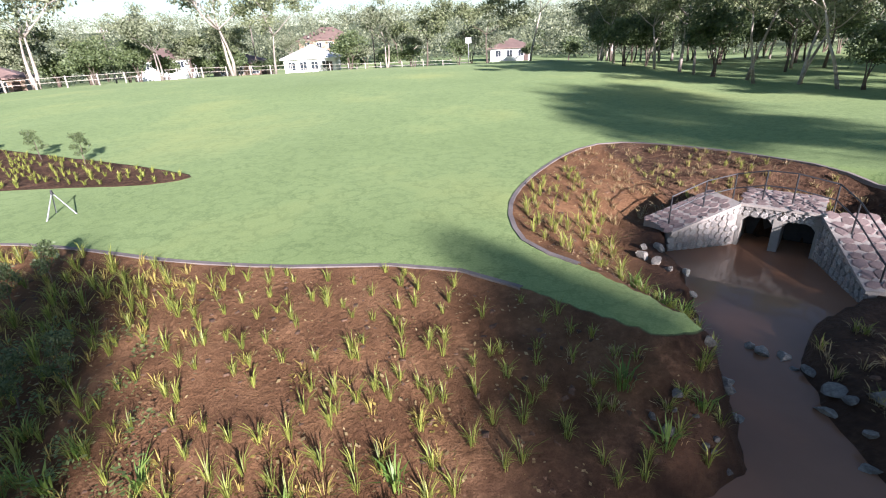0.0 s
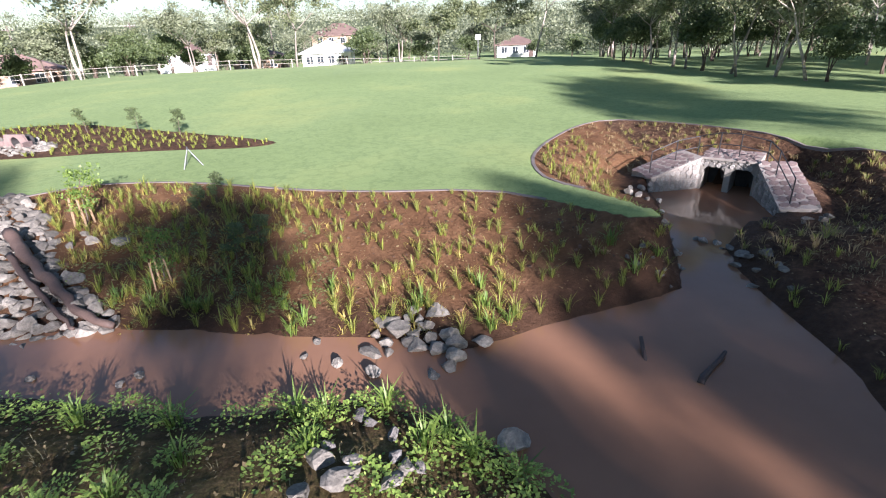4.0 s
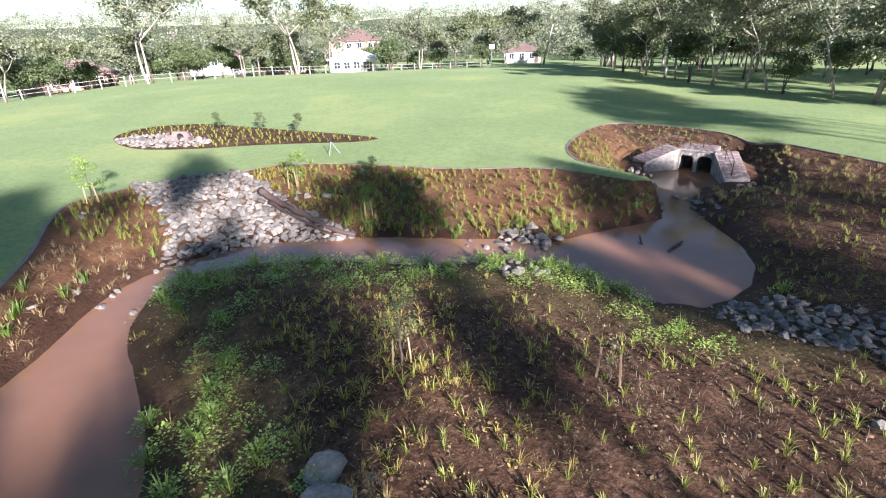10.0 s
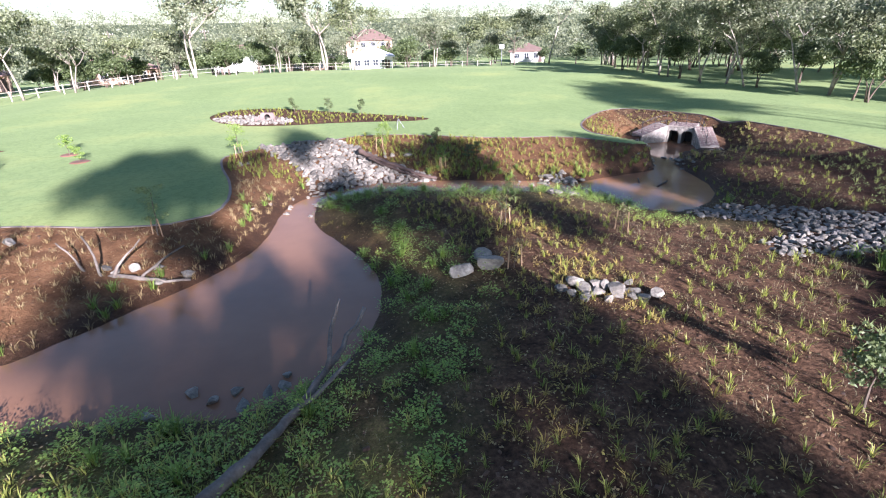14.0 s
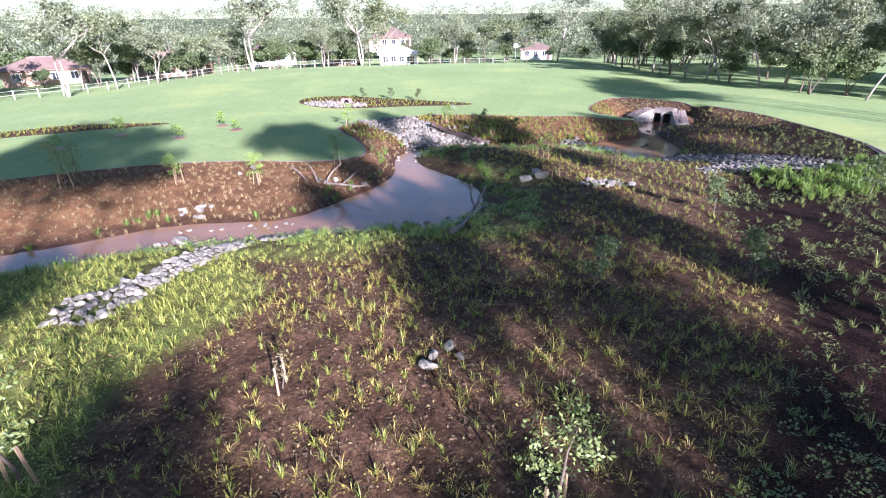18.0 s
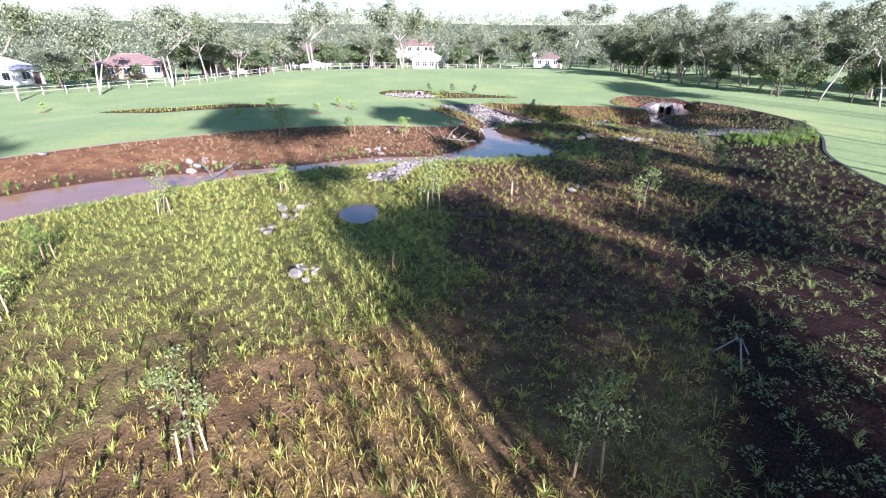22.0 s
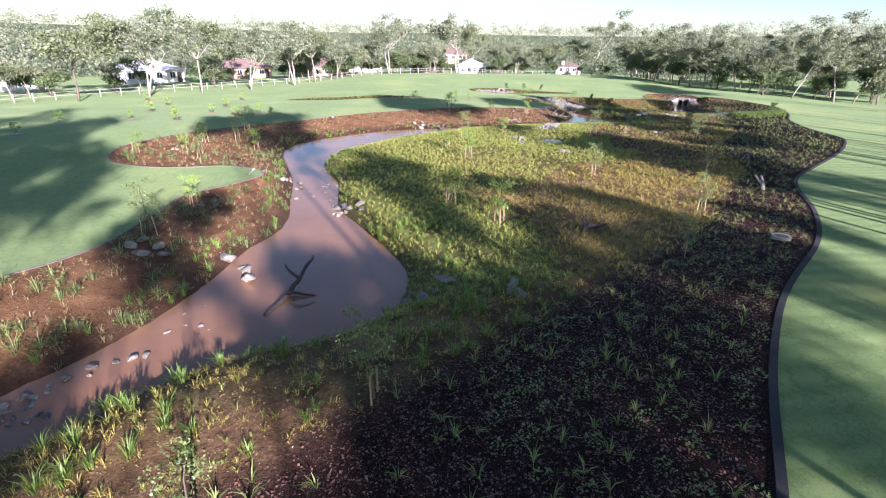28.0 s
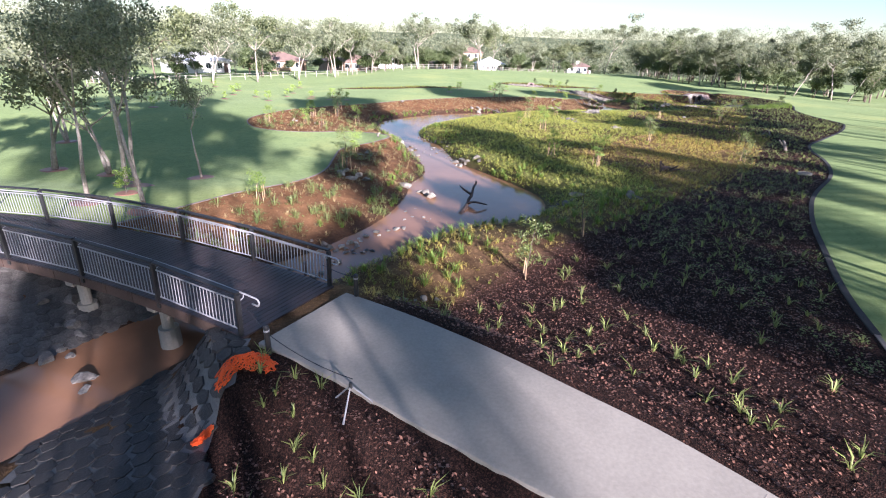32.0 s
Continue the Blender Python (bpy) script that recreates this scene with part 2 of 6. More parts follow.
DRIFTWOOD = rough_stuff("weathered_wood", [(0.3, (0.075, 0.06, 0.05)), (0.5, (0.16, 0.132, 0.108)), (0.75, (0.29, 0.25, 0.205))], 1.5, 12.0, 0.85, 0.6, 0.02)
STAKE_WOOD = rough_stuff("hardwood_stake", [(0.3, (0.28, 0.18, 0.10)), (0.7, (0.48, 0.33, 0.20))], 3.0, 25.0, 0.8, 0.3, 0.01, 0.15)
STEEL = rough_stuff("galvanised_steel", [(0.3, (0.22, 0.22, 0.23)), (0.7, (0.34, 0.34, 0.35))], 3.0, 40.0, 0.38, 0.1, 0.005)
BLACK_STEEL = rough_stuff("black_painted_steel", [(0.3, (0.012, 0.012, 0.013)), (0.7, (0.03, 0.03, 0.032))], 4.0, 30.0, 0.5, 0.2, 0.005)
DECK = rough_stuff("dark_deck_board", [(0.3, (0.014, 0.010, 0.011)), (0.5, (0.03, 0.021, 0.022)), (0.75, (0.06, 0.043, 0.042))], 1.2, 18.0, 0.5, 0.4, 0.01, 0.25)
TIMBER = rough_stuff("brown_timber", [(0.3, (0.05, 0.032, 0.026)), (0.7, (0.12, 0.078, 0.06))], 2.0, 25.0, 0.7, 0.4, 0.01, 0.2)
ORANGE = rough_stuff("orange_mesh_plastic", [(0.3, (0.75, 0.07, 0.01)), (0.7, (0.95, 0.16, 0.02))], 6.0, 40.0, 0.5, 0.4, 0.01)
# near-black tone that stands in for the shade inside openings
DARK_HOLE = rough_stuff("shaded_opening", [(0.3, (0.035, 0.032, 0.03)), (0.7, (0.08, 0.075, 0.07))], 1.5, 12.0, 0.8, 0.3, 0.01)
WHITE_WALL = rough_stuff("white_weatherboard", [(0.3, (0.66, 0.64, 0.60)), (0.7, (0.80, 0.79, 0.76))], 1.0, 20.0, 0.7, 0.2, 0.01)
BRICK_WALL = rough_stuff("tan_brick_wall", [(0.3, (0.34, 0.22, 0.15)), (0.7, (0.50, 0.36, 0.26))], 1.0, 12.0, 0.85, 0.3, 0.01, 0.3)
ROOF_TILE = rough_stuff("terracotta_roof", [(0.3, (0.13, 0.085, 0.07)), (0.7, (0.24, 0.16, 0.13))], 1.0, 10.0, 0.8, 0.4, 0.02, 0.3)
ROOF_METAL = rough_stuff("pale_metal_roof", [(0.3, (0.50, 0.50, 0.50)), (0.7, (0.68, 0.67, 0.65))], 0.6, 10.0, 0.5, 0.2, 0.02, 0.2)
PANE = rough_stuff("dark_window_glass", [(0.3, (0.02, 0.025, 0.03)), (0.7, (0.05, 0.06, 0.07))], 1.0, 5.0, 0.12, 0.05, 0.01)
GUM_LEAF = leaf_material("gum_leaf", (0.06, 0.083, 0.034), (0.27, 0.295, 0.15), 0.3)
DULL_LEAF = leaf_material("grey_green_leaf", (0.085, 0.105, 0.058), (0.31, 0.335, 0.20), 0.3)
DEEP_LEAF = leaf_material("deep_green_leaf", (0.045, 0.07, 0.027), (0.175, 0.22, 0.09), 0.3)
TUFT = leaf_material("tussock_blade", (0.11, 0.15, 0.025), (0.45, 0.47, 0.10), 0.45)
COVER = leaf_material("ground_cover_leaf", (0.115, 0.21, 0.035), (0.43, 0.56, 0.13), 0.4)
DARK_PLANT = leaf_material("dark_sedge_blade", (0.085, 0.12, 0.035), (0.33, 0.38, 0.12), 0.4)
DRY = leaf_material("dry_straw_blade", (0.24, 0.17, 0.075), (0.50, 0.38, 0.19), 0.35)
SHRUB_LEAF = leaf_material("dull_shrub_leaf", (0.08, 0.12, 0.035), (0.30, 0.35, 0.12), 0.35)
MEADOW = leaf_material("meadow_leaf", (0.26, 0.21, 0.05), (0.70, 0.56, 0.155), 0.4)
LUSH_GRASS = leaf_material("lush_grass_blade", (0.18, 0.20, 0.035), (0.54, 0.54, 0.13), 0.4)
KHAKI = leaf_material("short_khaki_grass", (0.13, 0.12, 0.06), (0.36, 0.31, 0.17), 0.35)
DARK_EDGE = rough_stuff("dark_edge", [(0.3, (0.012, 0.012, 0.013)), (0.7, (0.04, 0.038, 0.038))], 2.0, 30.0, 0.9, 0.3, 0.01)
SEDGE = leaf_material("bright_sedge_blade", (0.09, 0.17, 0.03), (0.28, 0.38, 0.08), 0.4)
CHIP = leaf_material("bark_chip", (0.012, 0.006, 0.005), (0.26, 0.125, 0.085), 0.0)
PITCH_MORTAR = rough_stuff("wet_mortar", [(0.3, (0.04, 0.037, 0.034)), (0.7, (0.15, 0.14, 0.13))], 2.0, 25.0, 0.3, 0.4, 0.02)
CLOD = rough_stuff("soil_clod", [(0.3, (0.022, 0.0125, 0.0085)), (0.5, (0.095, 0.053, 0.031)), (0.7, (0.25, 0.145, 0.084))], 0.8, 20.0, 0.92, 0.5, 0.02, 0.0, 0.45)
PALE_POST = rough_stuff("pale_timber", [(0.3, (0.30, 0.27, 0.22)), (0.7, (0.48, 0.44, 0.37))], 2.0, 20.0, 0.8, 0.3, 0.01)


# ---- mesh helpers ----
def mesh_object(name, bm, mat, smooth=False):
    me = bpy.data.meshes.new(name)
    bm.to_mesh(me)
    bm.free()
    if mat is not None:
        me.materials.append(mat)
    if smooth:
        me.shade_smooth()
    return new(name, me)


def part(name, bm, mat, parent, label="", smooth=False):
    ob = mesh_object(name, bm, mat, smooth)
    ob.parent = parent
    return tagged(ob, label) if label else ob


def thing(name, x, y, z, label, category, group="", turn=0.0, kind=""):
    """An Empty at a thing's base, which parents its parts."""
    ob = new(name)
    ob.empty_display_size = 0.2
    ob.matrix_basis = pose(x, y, z, 0, 0, turn)
    return tagged(ob, label, category, group, kind)


def from_arrays(name, verts, faces, mat, smooth=False):
    me = bpy.data.meshes.new(name)
    me.from_pydata(verts, [], faces)
    if mat is not None:
        me.materials.append(mat)
    if smooth:
        me.shade_smooth()
    return new(name, me)


def fast_mesh(name, verts, quads, mat):
    me = bpy.data.meshes.new(name)
    verts, quads = np.asarray(verts, np.float32), np.asarray(quads, np.int32)
    me.vertices.add(len(verts))
    me.vertices.foreach_set("co", verts.ravel())
    me.loops.add(quads.size)
    me.loops.foreach_set("vertex_index", quads.ravel())
    me.polygons.add(len(quads))
    me.polygons.foreach_set("loop_start", np.arange(0, quads.size, 4, dtype=np.int32))
    me.update(calc_edges=True)
    if mat is not None:
        me.materials.append(mat)
    return me


def box(bm, cx, cy, cz, sx, sy, sz, m=None, bevel=0.0):
    made = bmesh.ops.create_cube(bm, size=1.0, matrix=(m or Matrix()) @ Matrix.Translation((cx, cy, cz)) @ Matrix.Diagonal((sx, sy, sz, 1)))
    if bevel:
        edges = list({e for v in made["verts"] for e in v.link_edges})
        bmesh.ops.bevel(bm, geom=edges, offset=bevel, segments=1, affect="EDGES")
    return bm


def rod(bm, a, b, r0, r1=None, sides=8):
    """A tapered rod from a to b."""
    a, b = Vector(a), Vector(b)
    way = b - a
    m = Matrix.Translation((a + b) / 2) @ way.to_track_quat("Z", "Y").to_matrix().to_4x4()
    bmesh.ops.create_cone(bm, cap_ends=True, segments=sides, radius1=r0, radius2=r0 if r1 is None else r1, depth=way.length, matrix=m)
    return bm


def tube(bm, points, radii, sides=6):
    """One closed skin swept along points."""
    rings, p = [], [Vector(q) for q in points]
    for i, q in enumerate(p):
        way = (p[min(i + 1, len(p) - 1)] - p[max(i - 1, 0)]).normalized()
        side = way.cross(Vector((0.31, 0.17, 0.93))).normalized()
        up = way.cross(side)
        rings.append([bm.verts.new(q + (side * math.cos(2 * math.pi * k / sides) + up * math.sin(2 * math.pi * k / sides)) * radii[i]) for k in range(sides)])
    for r0, r1 in zip(rings, rings[1:]):
        for k in range(sides):
            bm.faces.new((r0[k], r0[(k + 1) % sides], r1[(k + 1) % sides], r1[k]))
    bm.faces.new(rings[0][::-1])
    bm.faces.new(rings[-1])
    return bm


def curve_through(points, step=0.5, closed=False):
    """Points every step metres along a smooth line through the given ones."""
    p = [np.array(q, float) for q in points]
    n, out = len(p), []
    for i in range(n if closed else n - 1):
        a, b, c, d = (p[(i + k) % n] if closed else p[min(max(i + k, 0), n - 1)] for k in (-1, 0, 1, 2))
        count = max(1, int(np.linalg.norm(c - b) / step))
        for j in range(count):
            s = j / count
            out.append(0.5 * (2 * b + (c - a) * s + (2 * a - 5 * b + 4 * c - d) * s**2 + (3 * b - a - 3 * c + d) * s**3))
    if not closed:
        out.append(p[-1])
    return np.array(out)


def signed_distance(xy, poly):
    """Distance to a closed line, positive inside."""
    a, b = poly, np.roll(poly, -1, 0)
    out = np.empty(len(xy))
    for k in range(0, len(xy), 3000):
        p = xy[k : k + 3000]
        e = (b - a)[None]
        o = p[:, None] - a[None]
        s = np.clip((o * e).sum(-1) / np.maximum((e * e).sum(-1), 1e-9), 0, 1)
        best = np.hypot(o[..., 0] - s * e[..., 0], o[..., 1] - s * e[..., 1]).min(1)
        up = (a[None, :, 1] > p[:, None, 1]) != (b[None, :, 1] > p[:, None, 1])
        cut = o[..., 0] < e[..., 0] * o[..., 1] / np.where(e[..., 1] == 0, 1e-9, e[..., 1])
        out[k : k + 3000] = np.where((up & cut).sum(1) % 2 == 1, best, -best)
    return out


def step_between(a, b, v):
    s = np.clip((v - a) / (b - a), 0, 1)
    return s * s * (3 - 2 * s)


# ---- the plan: banks, beds and edges ----
LEFT_BANK = [(5.6, 11.2), (5.2, 9.5), (4.6, 7.8), (4.0, 5.5), (3.6, 4.4), (2.0, 3.7), (0.4, 3.1), (-1.2, 2.4), (-2.6, 2.9), (-4.6, 3.1), (-6.3, 3.4), (-8.0, 3.6), (-10.1, 3.5), (-11.7, 3.2), (-12.8, 2.5), (-13.7, 1.7), (-14.5, 0.3), (-14.6, -1.5), (-14.4, -3.2), (-14.6, -5.0), (-15.3, -6.8), (-16.5, -8.6), (-17.6, -10.2), (-19.1, -11.6), (-23.3, -11.9), (-25.5, -12.9), (-27.6, -14.2), (-30.5, -15.3), (-34, -16.2), (-38, -17.5), (-42, -20.5), (-45.3, -24.5), (-45.8, -28.5), (-44.8, -32), (-43.3, -36.6), (-42.4, -41), (-41.5, -45), (-41.6, -47.3), (-42.3, -49.3), (-42.7, -52.5), (-43.3, -55), (-44.3, -57.5), (-45.9, -59.8), (-47.9, -61.8), (-50, -65), (-52.5, -68.5), (-57, -74)]
RIGHT_BANK = [(-55, -76), (-50.4, -70.9), (-48.2, -67.1), (-46, -64.2), (-44.6, -61.9), (-43.2, -60.4), (-41.6, -58.7), (-39.6, -57.4), (-37.6, -56.7), (-36.3, -55.8), (-35.5, -54.6), (-35.1, -52.5), (-35.6, -50.5), (-37.6, -46.4), (-39.2, -43.3), (-39.8, -40), (-40.2, -37.5), (-41.9, -33), (-41.7, -29.5), (-39.5, -26), (-36.5, -22.8), (-33, -19.5), (-30, -17.2), (-27, -16.2), (-23.4, -14.8), (-19.8, -13.8), (-17, -13.3), (-14.1, -12.9), (-12.3, -13), (-11.2, -12.3), (-10.3, -11.3), (-9.8, -9.2), (-10.1, -6.9), (-11.5, -4.5), (-12.9, -2.4), (-13.4, 0.2), (-12.3, 1.4), (-10.5, 1.9), (-8, 1.8), (-6.2, 1.4), (-4.5, 1.2), (-2.7, 1.5), (-1.3, 1.0)]
POND_BANK = [(-0.4, 0.1), (0.4, -0.8), (1.0, -1.5), (1.8, -1.8), (2.7, -1.6), (3.7, -0.9), (4.5, 0.2), (4.9, 1.6), (5.0, 3.2), (5.1, 4.9), (5.5, 6.2), (6.5, 7.3), (7.9, 8.0), (8.6, 10.2), (8.2, 11.6)]
EDGE_NORTH = [(12.7, 3.8), (12.0, 8.0), (10.8, 12.5), (9, 16.2), (6.8, 18.1), (5, 17.5), (3, 14.8), (1.8, 12), (1.7, 9.5), (2.5, 8.2), (3.2, 7), (3.7, 5.9), (3.0, 5.7), (2.2, 6.5), (1.3, 7.4), (0.3, 8.2), (-1, 8.6), (-3, 8.8), (-5.5, 9.4), (-8, 10.3), (-10.2, 10.9), (-12.7, 10.9), (-14, 10), (-16, 9.2), (-18.3, 7.5), (-19.3, 5.9), (-18.7, 3.8), (-17.3, 1), (-16.4, -1.6), (-16.4, -3.4), (-17.5, -4.2), (-20, -4.3), (-23, -4)]
EDGE_WEST = [(-27, -4.4), (-31, -5.6), (-36, -7.6), (-41, -11.3), (-46, -16), (-51, -20.5), (-55, -25.5), (-57.5, -31), (-56.5, -34.8), (-54.5, -36.4), (-51.5, -37.2), (-48, -36.9), (-45.5, -38), (-44.3, -39.8), (-45.5, -41.8), (-47.4, -43.5), (-47.5, -47), (-47.5, -50.5), (-48.5, -53.5), (-50, -56), (-51.9, -59), (-54, -62), (-60, -70), (-66, -80)]
EDGE_SOUTH = [(-60, -90), (-40, -82), (-35, -74), (-32.4, -71.5), (-30.2, -67.3), (-28.2, -64), (-26.3, -61), (-24, -58), (-21.8, -55.7), (-19.5, -53.5), (-17.8, -51.5), (-16, -48.8), (-14.2, -45.3), (-12.2, -42.6), (-9, -39.8), (-4.5, -36), (-1, -32.5), (1.8, -29), (2.3, -26.5), (3, -22.8), (5, -17.8), (9, -12), (12, -5.7)]
WATER = np.concatenate([curve_through(LEFT_BANK, 0.8), curve_through(RIGHT_BANK + POND_BANK, 0.8)])
BED = curve_through(EDGE_NORTH + EDGE_WEST + EDGE_SOUTH, 0.7, closed=True)
POOL, POOL_Z = curve_through([(-23.6, -25.4), (-23.0, -24.3), (-22.0, -24.6), (-21.7, -26.0), (-22.2, -27.1), (-23.1, -26.6)], 0.3, True), 0.52
PIPE_BED = curve_through([(-24.6, 18.0), (-25.9, 20.5), (-25, 23), (-21.5, 23.4), (-17.3, 21.5), (-13, 19.2), (-9.3, 17), (-8.2, 16.1), (-9.3, 15.4), (-12.4, 15.6), (-15.7, 15.8), (-18.5, 15.6), (-22, 16)], closed=True)
LONG_BED = curve_through([(-55, 8.5), (-50, 6), (-46.5, 4.5), (-42.5, 5.5), (-39, 7), (-34, 9.5), (-37, 9.9), (-42, 9.8), (-46.5, 8.3), (-50, 9.5)], closed=True)


def lawn_level(x, y):
    q = 0.86 * x - 0.51 * y
    h = 1.0 + 0.5 * step_between(-3, 9, q)
    h = h + 1.25 * np.exp(-(((x + 12) / 62) ** 2) - ((y - 52) / 25) ** 2)
    far = np.hypot(x + 10, y - 20)
    h = h - 0.9 * step_between(62, 95, y) + 19 * step_between(130, 400, far) * step_between(-40, 200, y)
    h = h - 0.9 * step_between(-42, -62, x) * step_between(-30, 5, y) - 0.7 * step_between(14, 34, x) * step_between(-10, 10, y)
    h = h - (0.5 * step_between(-40, -50, x) * step_between(-24, -44, y) + 0.4 * step_between(-50, -60, x) * step_between(-30, -44, y)) * step_between(-58, -51, y)
    return h + 0.05 * np.sin(0.31 * x + 1.3) * np.sin(0.27 * y)


def water_level(x, y):
    """The creek falls a little on its way down."""
    return -0.35 * step_between(-14, -42, y) - 0.12 * step_between(-58.5, -60.5, y)


# culvert: corners of the mouth, and the ground that is dug out in front of and under its coping
CUL_A, CUL_B, CUL_L, CUL_R = (7.2, 11.15), (8.45, 10.1), (5.5, 10.95), (7.9, 7.95)
MOUTH = np.array([(5.42, 11.12), (6.95, 11.4), (7.75, 12.0), (9.1, 10.87), (8.72, 9.9), (8.12, 7.95), (7.5, 7.9), (5.5, 8.5), (5.1, 9.7)])
PATH_LINE = curve_through([(-44.85, -68.1), (-43.3, -69.15), (-41.6, -70.5), (-40.1, -71.9), (-38.5, -73.5), (-36.8, -75.8), (-35, -79), (-33.5, -84)], 0.4)
PATH_Z = 1.2


def wall_top(x, y):
    """The height of the culvert's coping: level over the cells, falling along the wings."""
    a, b = np.array(CUL_A), np.array(CUL_B)
    p = np.stack([x, y], -1)
    s = np.clip(((p - a) @ (b - a)) / ((b - a) @ (b - a)), 0, 1)
    d = np.hypot(*(p - a - s[:, None] * (b - a)).T)
    return np.clip(1.08 - 0.34 * np.maximum(d - 0.9 * (s > 0) * (s < 1), 0), 0.34, 1.08)


def line_distance(xy, line):
    best = np.full(len(xy), 1e9)
    for a, b in zip(line, line[1:]):
        e = b - a
        s = np.clip(((xy - a) @ e) / (e @ e + 1e-9), 0, 1)
        best = np.minimum(best, np.hypot(*(xy - a - s[:, None] * e).T))
    return best


LEFT_LINE, RIGHT_LINE = curve_through(LEFT_BANK, 1.0), curve_through(RIGHT_BANK + POND_BANK, 1.0)


def ground_level(x, y):
    """The height of the ground, and how far each place lies inside the beds and the water."""
    x, y = np.atleast_1d(np.asarray(x, float)), np.atleast_1d(np.asarray(y, float))
    xy = np.stack([x, y], -1)
    lawn = lawn_level(x, y)
    near = (x > -80) & (x < 30) & (y > -100) & (y < 40)
    w, k = np.full(len(x), -50.0), np.full(len(x), -50.0)
    w[near], k[near] = signed_distance(xy[near], WATER), signed_distance(xy[near], BED)
    u = np.where(k > 0, np.maximum(-w, 0) / (np.maximum(-w, 0) + np.maximum(k, 0) + 1e-6), 1.0)
    level = water_level(x, y)
    h = lawn * u**0.7 + (level - 0.06) * (1 - u)
    # the eastern bank rises quickly to a nearly level bed, with a hollow round the small pool
    bed = np.flatnonzero((k > 0) & (w < 0) & (x < 6))
    if len(bed):
        p = xy[bed]
        east = line_distance(p, RIGHT_LINE) < line_distance(p, LEFT_LINE)
        bed, p = bed[east], p[east]
        d, lv = -w[bed], level[bed] - 0.06
        shelf = lv + (0.95 - lv) * (1 - np.exp(-d / (1.9 + 2.2 * step_between(-5, 0, p[:, 0]))))
        shelf = shelf - 0.36 * np.exp(-(((p[:, 0] + 24.4) / 3.4) ** 2) - ((p[:, 1] + 26.4) / 3.8) ** 2)
        shelf = shelf + (lawn[bed] - shelf) * step_between(0.55, 1.0, u[bed])
        h[bed] += (shelf - h[bed]) * step_between(4.5, 1.0, p[:, 0]) * step_between(-66, -60, p[:, 1])
    h = np.where(w > 0, level - 0.06 - 0.35 * np.minimum(w / 0.8, 1), h)
    by = (x > 0) & (x < 15) & (y > 3) & (y < 18)
    m = np.full(len(x), -50.0)
    m[by] = signed_distance(xy[by], MOUTH)
    blend = step_between(-2.6, -1.1, m)
    h = np.where((m <= 0) & (m > -3) & (w < 0), h + (wall_top(x, y) - 0.06 - h) * blend, h)
    h = np.where(m > 0, -0.4, h)
    by = (x > -27) & (x < -18) & (y > -31) & (y < -21)
    if by.any():
        d = signed_distance(xy[by], POOL)
        h[by] += (POOL_Z + 0.03 - h[by]) * step_between(-1.6, 0, d)
        h[by] -= 0.3 * step_between(0, 0.4, d)
    by = (x > -50) & (x < -28) & (y > -90) & (y < -62)
    if by.any():
        d = np.min(np.hypot(xy[by][:, None, 0] - PATH_LINE[None, :, 0], xy[by][:, None, 1] - PATH_LINE[None, :, 1]), 1)
        h[by] += (PATH_Z - 0.07 - h[by]) * step_between(3.4, 1.9, d)
    return h, k, w


def mulch_share(xy):
    """How far dark bark mulch covers a place: east of the old bed line, and round the bridge's end."""
    x, y = xy.T
    m = step_between(-0.7, 0.7, 0.86 * (x - 3) - 0.51 * (y + 10) + 0.9 * np.sin(y * 0.35)) * (y < 2)
    return np.maximum(m, step_between(-0.9, 0.9, (-50.1 + 0.8 * (x + 21.8) - y) / 1.28))


def ground_z(x, y):
    return float(ground_level(x, y)[0][0])




def cover_zones(xy, w):
    """Which side of the creek, how patchy, how lush and how meadow-like the growth is at each place."""
    x, y = xy.T
    right = line_distance(xy, RIGHT_LINE) < line_distance(xy, LEFT_LINE)
    patch = np.array([noise.noise((a * 0.22, b * 0.22, 7.0)) for a, b in xy])
    dark = mulch_share(xy)
    reach = np.where(y > -14, 2.8, np.where(y > -22, 3.2, 6.0))
    lush = step_between(-1.2, 1.2, w + reach - 2.5 * patch) * (x < 4)
    edge = -18.4 - 1.0 * np.maximum(0, -33 - y) + 2.2 * patch
    lush = np.maximum(lush, step_between(-0.9, 0.9, edge - x) * step_between(-47, -41, y) * step_between(-12, -17, y))
    lush = np.maximum(lush, 0.8 * step_between(3, 4.5, x) * step_between(10.5, 9, x) * step_between(-14.5, -13, y) * step_between(-8, -9, y))
    lush = lush * (1 - 0.5 * step_between(-29, -37, y) * step_between(-6, -8, w))
    lush = lush * right * (y > -61) * (1 - dark) * (1 - 0.75 * step_between(-53, -57, y))
    meadow = step_between(-31, -40, y + 0.25 * (x + 20)) * right * (1 - dark) * (1 - lush) * np.clip(0.75 + 0.6 * patch, 0, 1) * (x < -3) * (1 - 0.6 * step_between(-53, -57, y))
    return right, patch, dark, lush, meadow


# ---- ground and water ----
def spread(a, b, step, far, grow=1.16):
    v = list(np.arange(a, b + 1e-6, step))
    s, x = step, b
    while x < far:
        s *= grow
        x += s
        v.append(x)
    s, x = step, a
    while x > -far:
        s *= grow
        x -= s
        v.insert(0, x)
    return np.array(v)


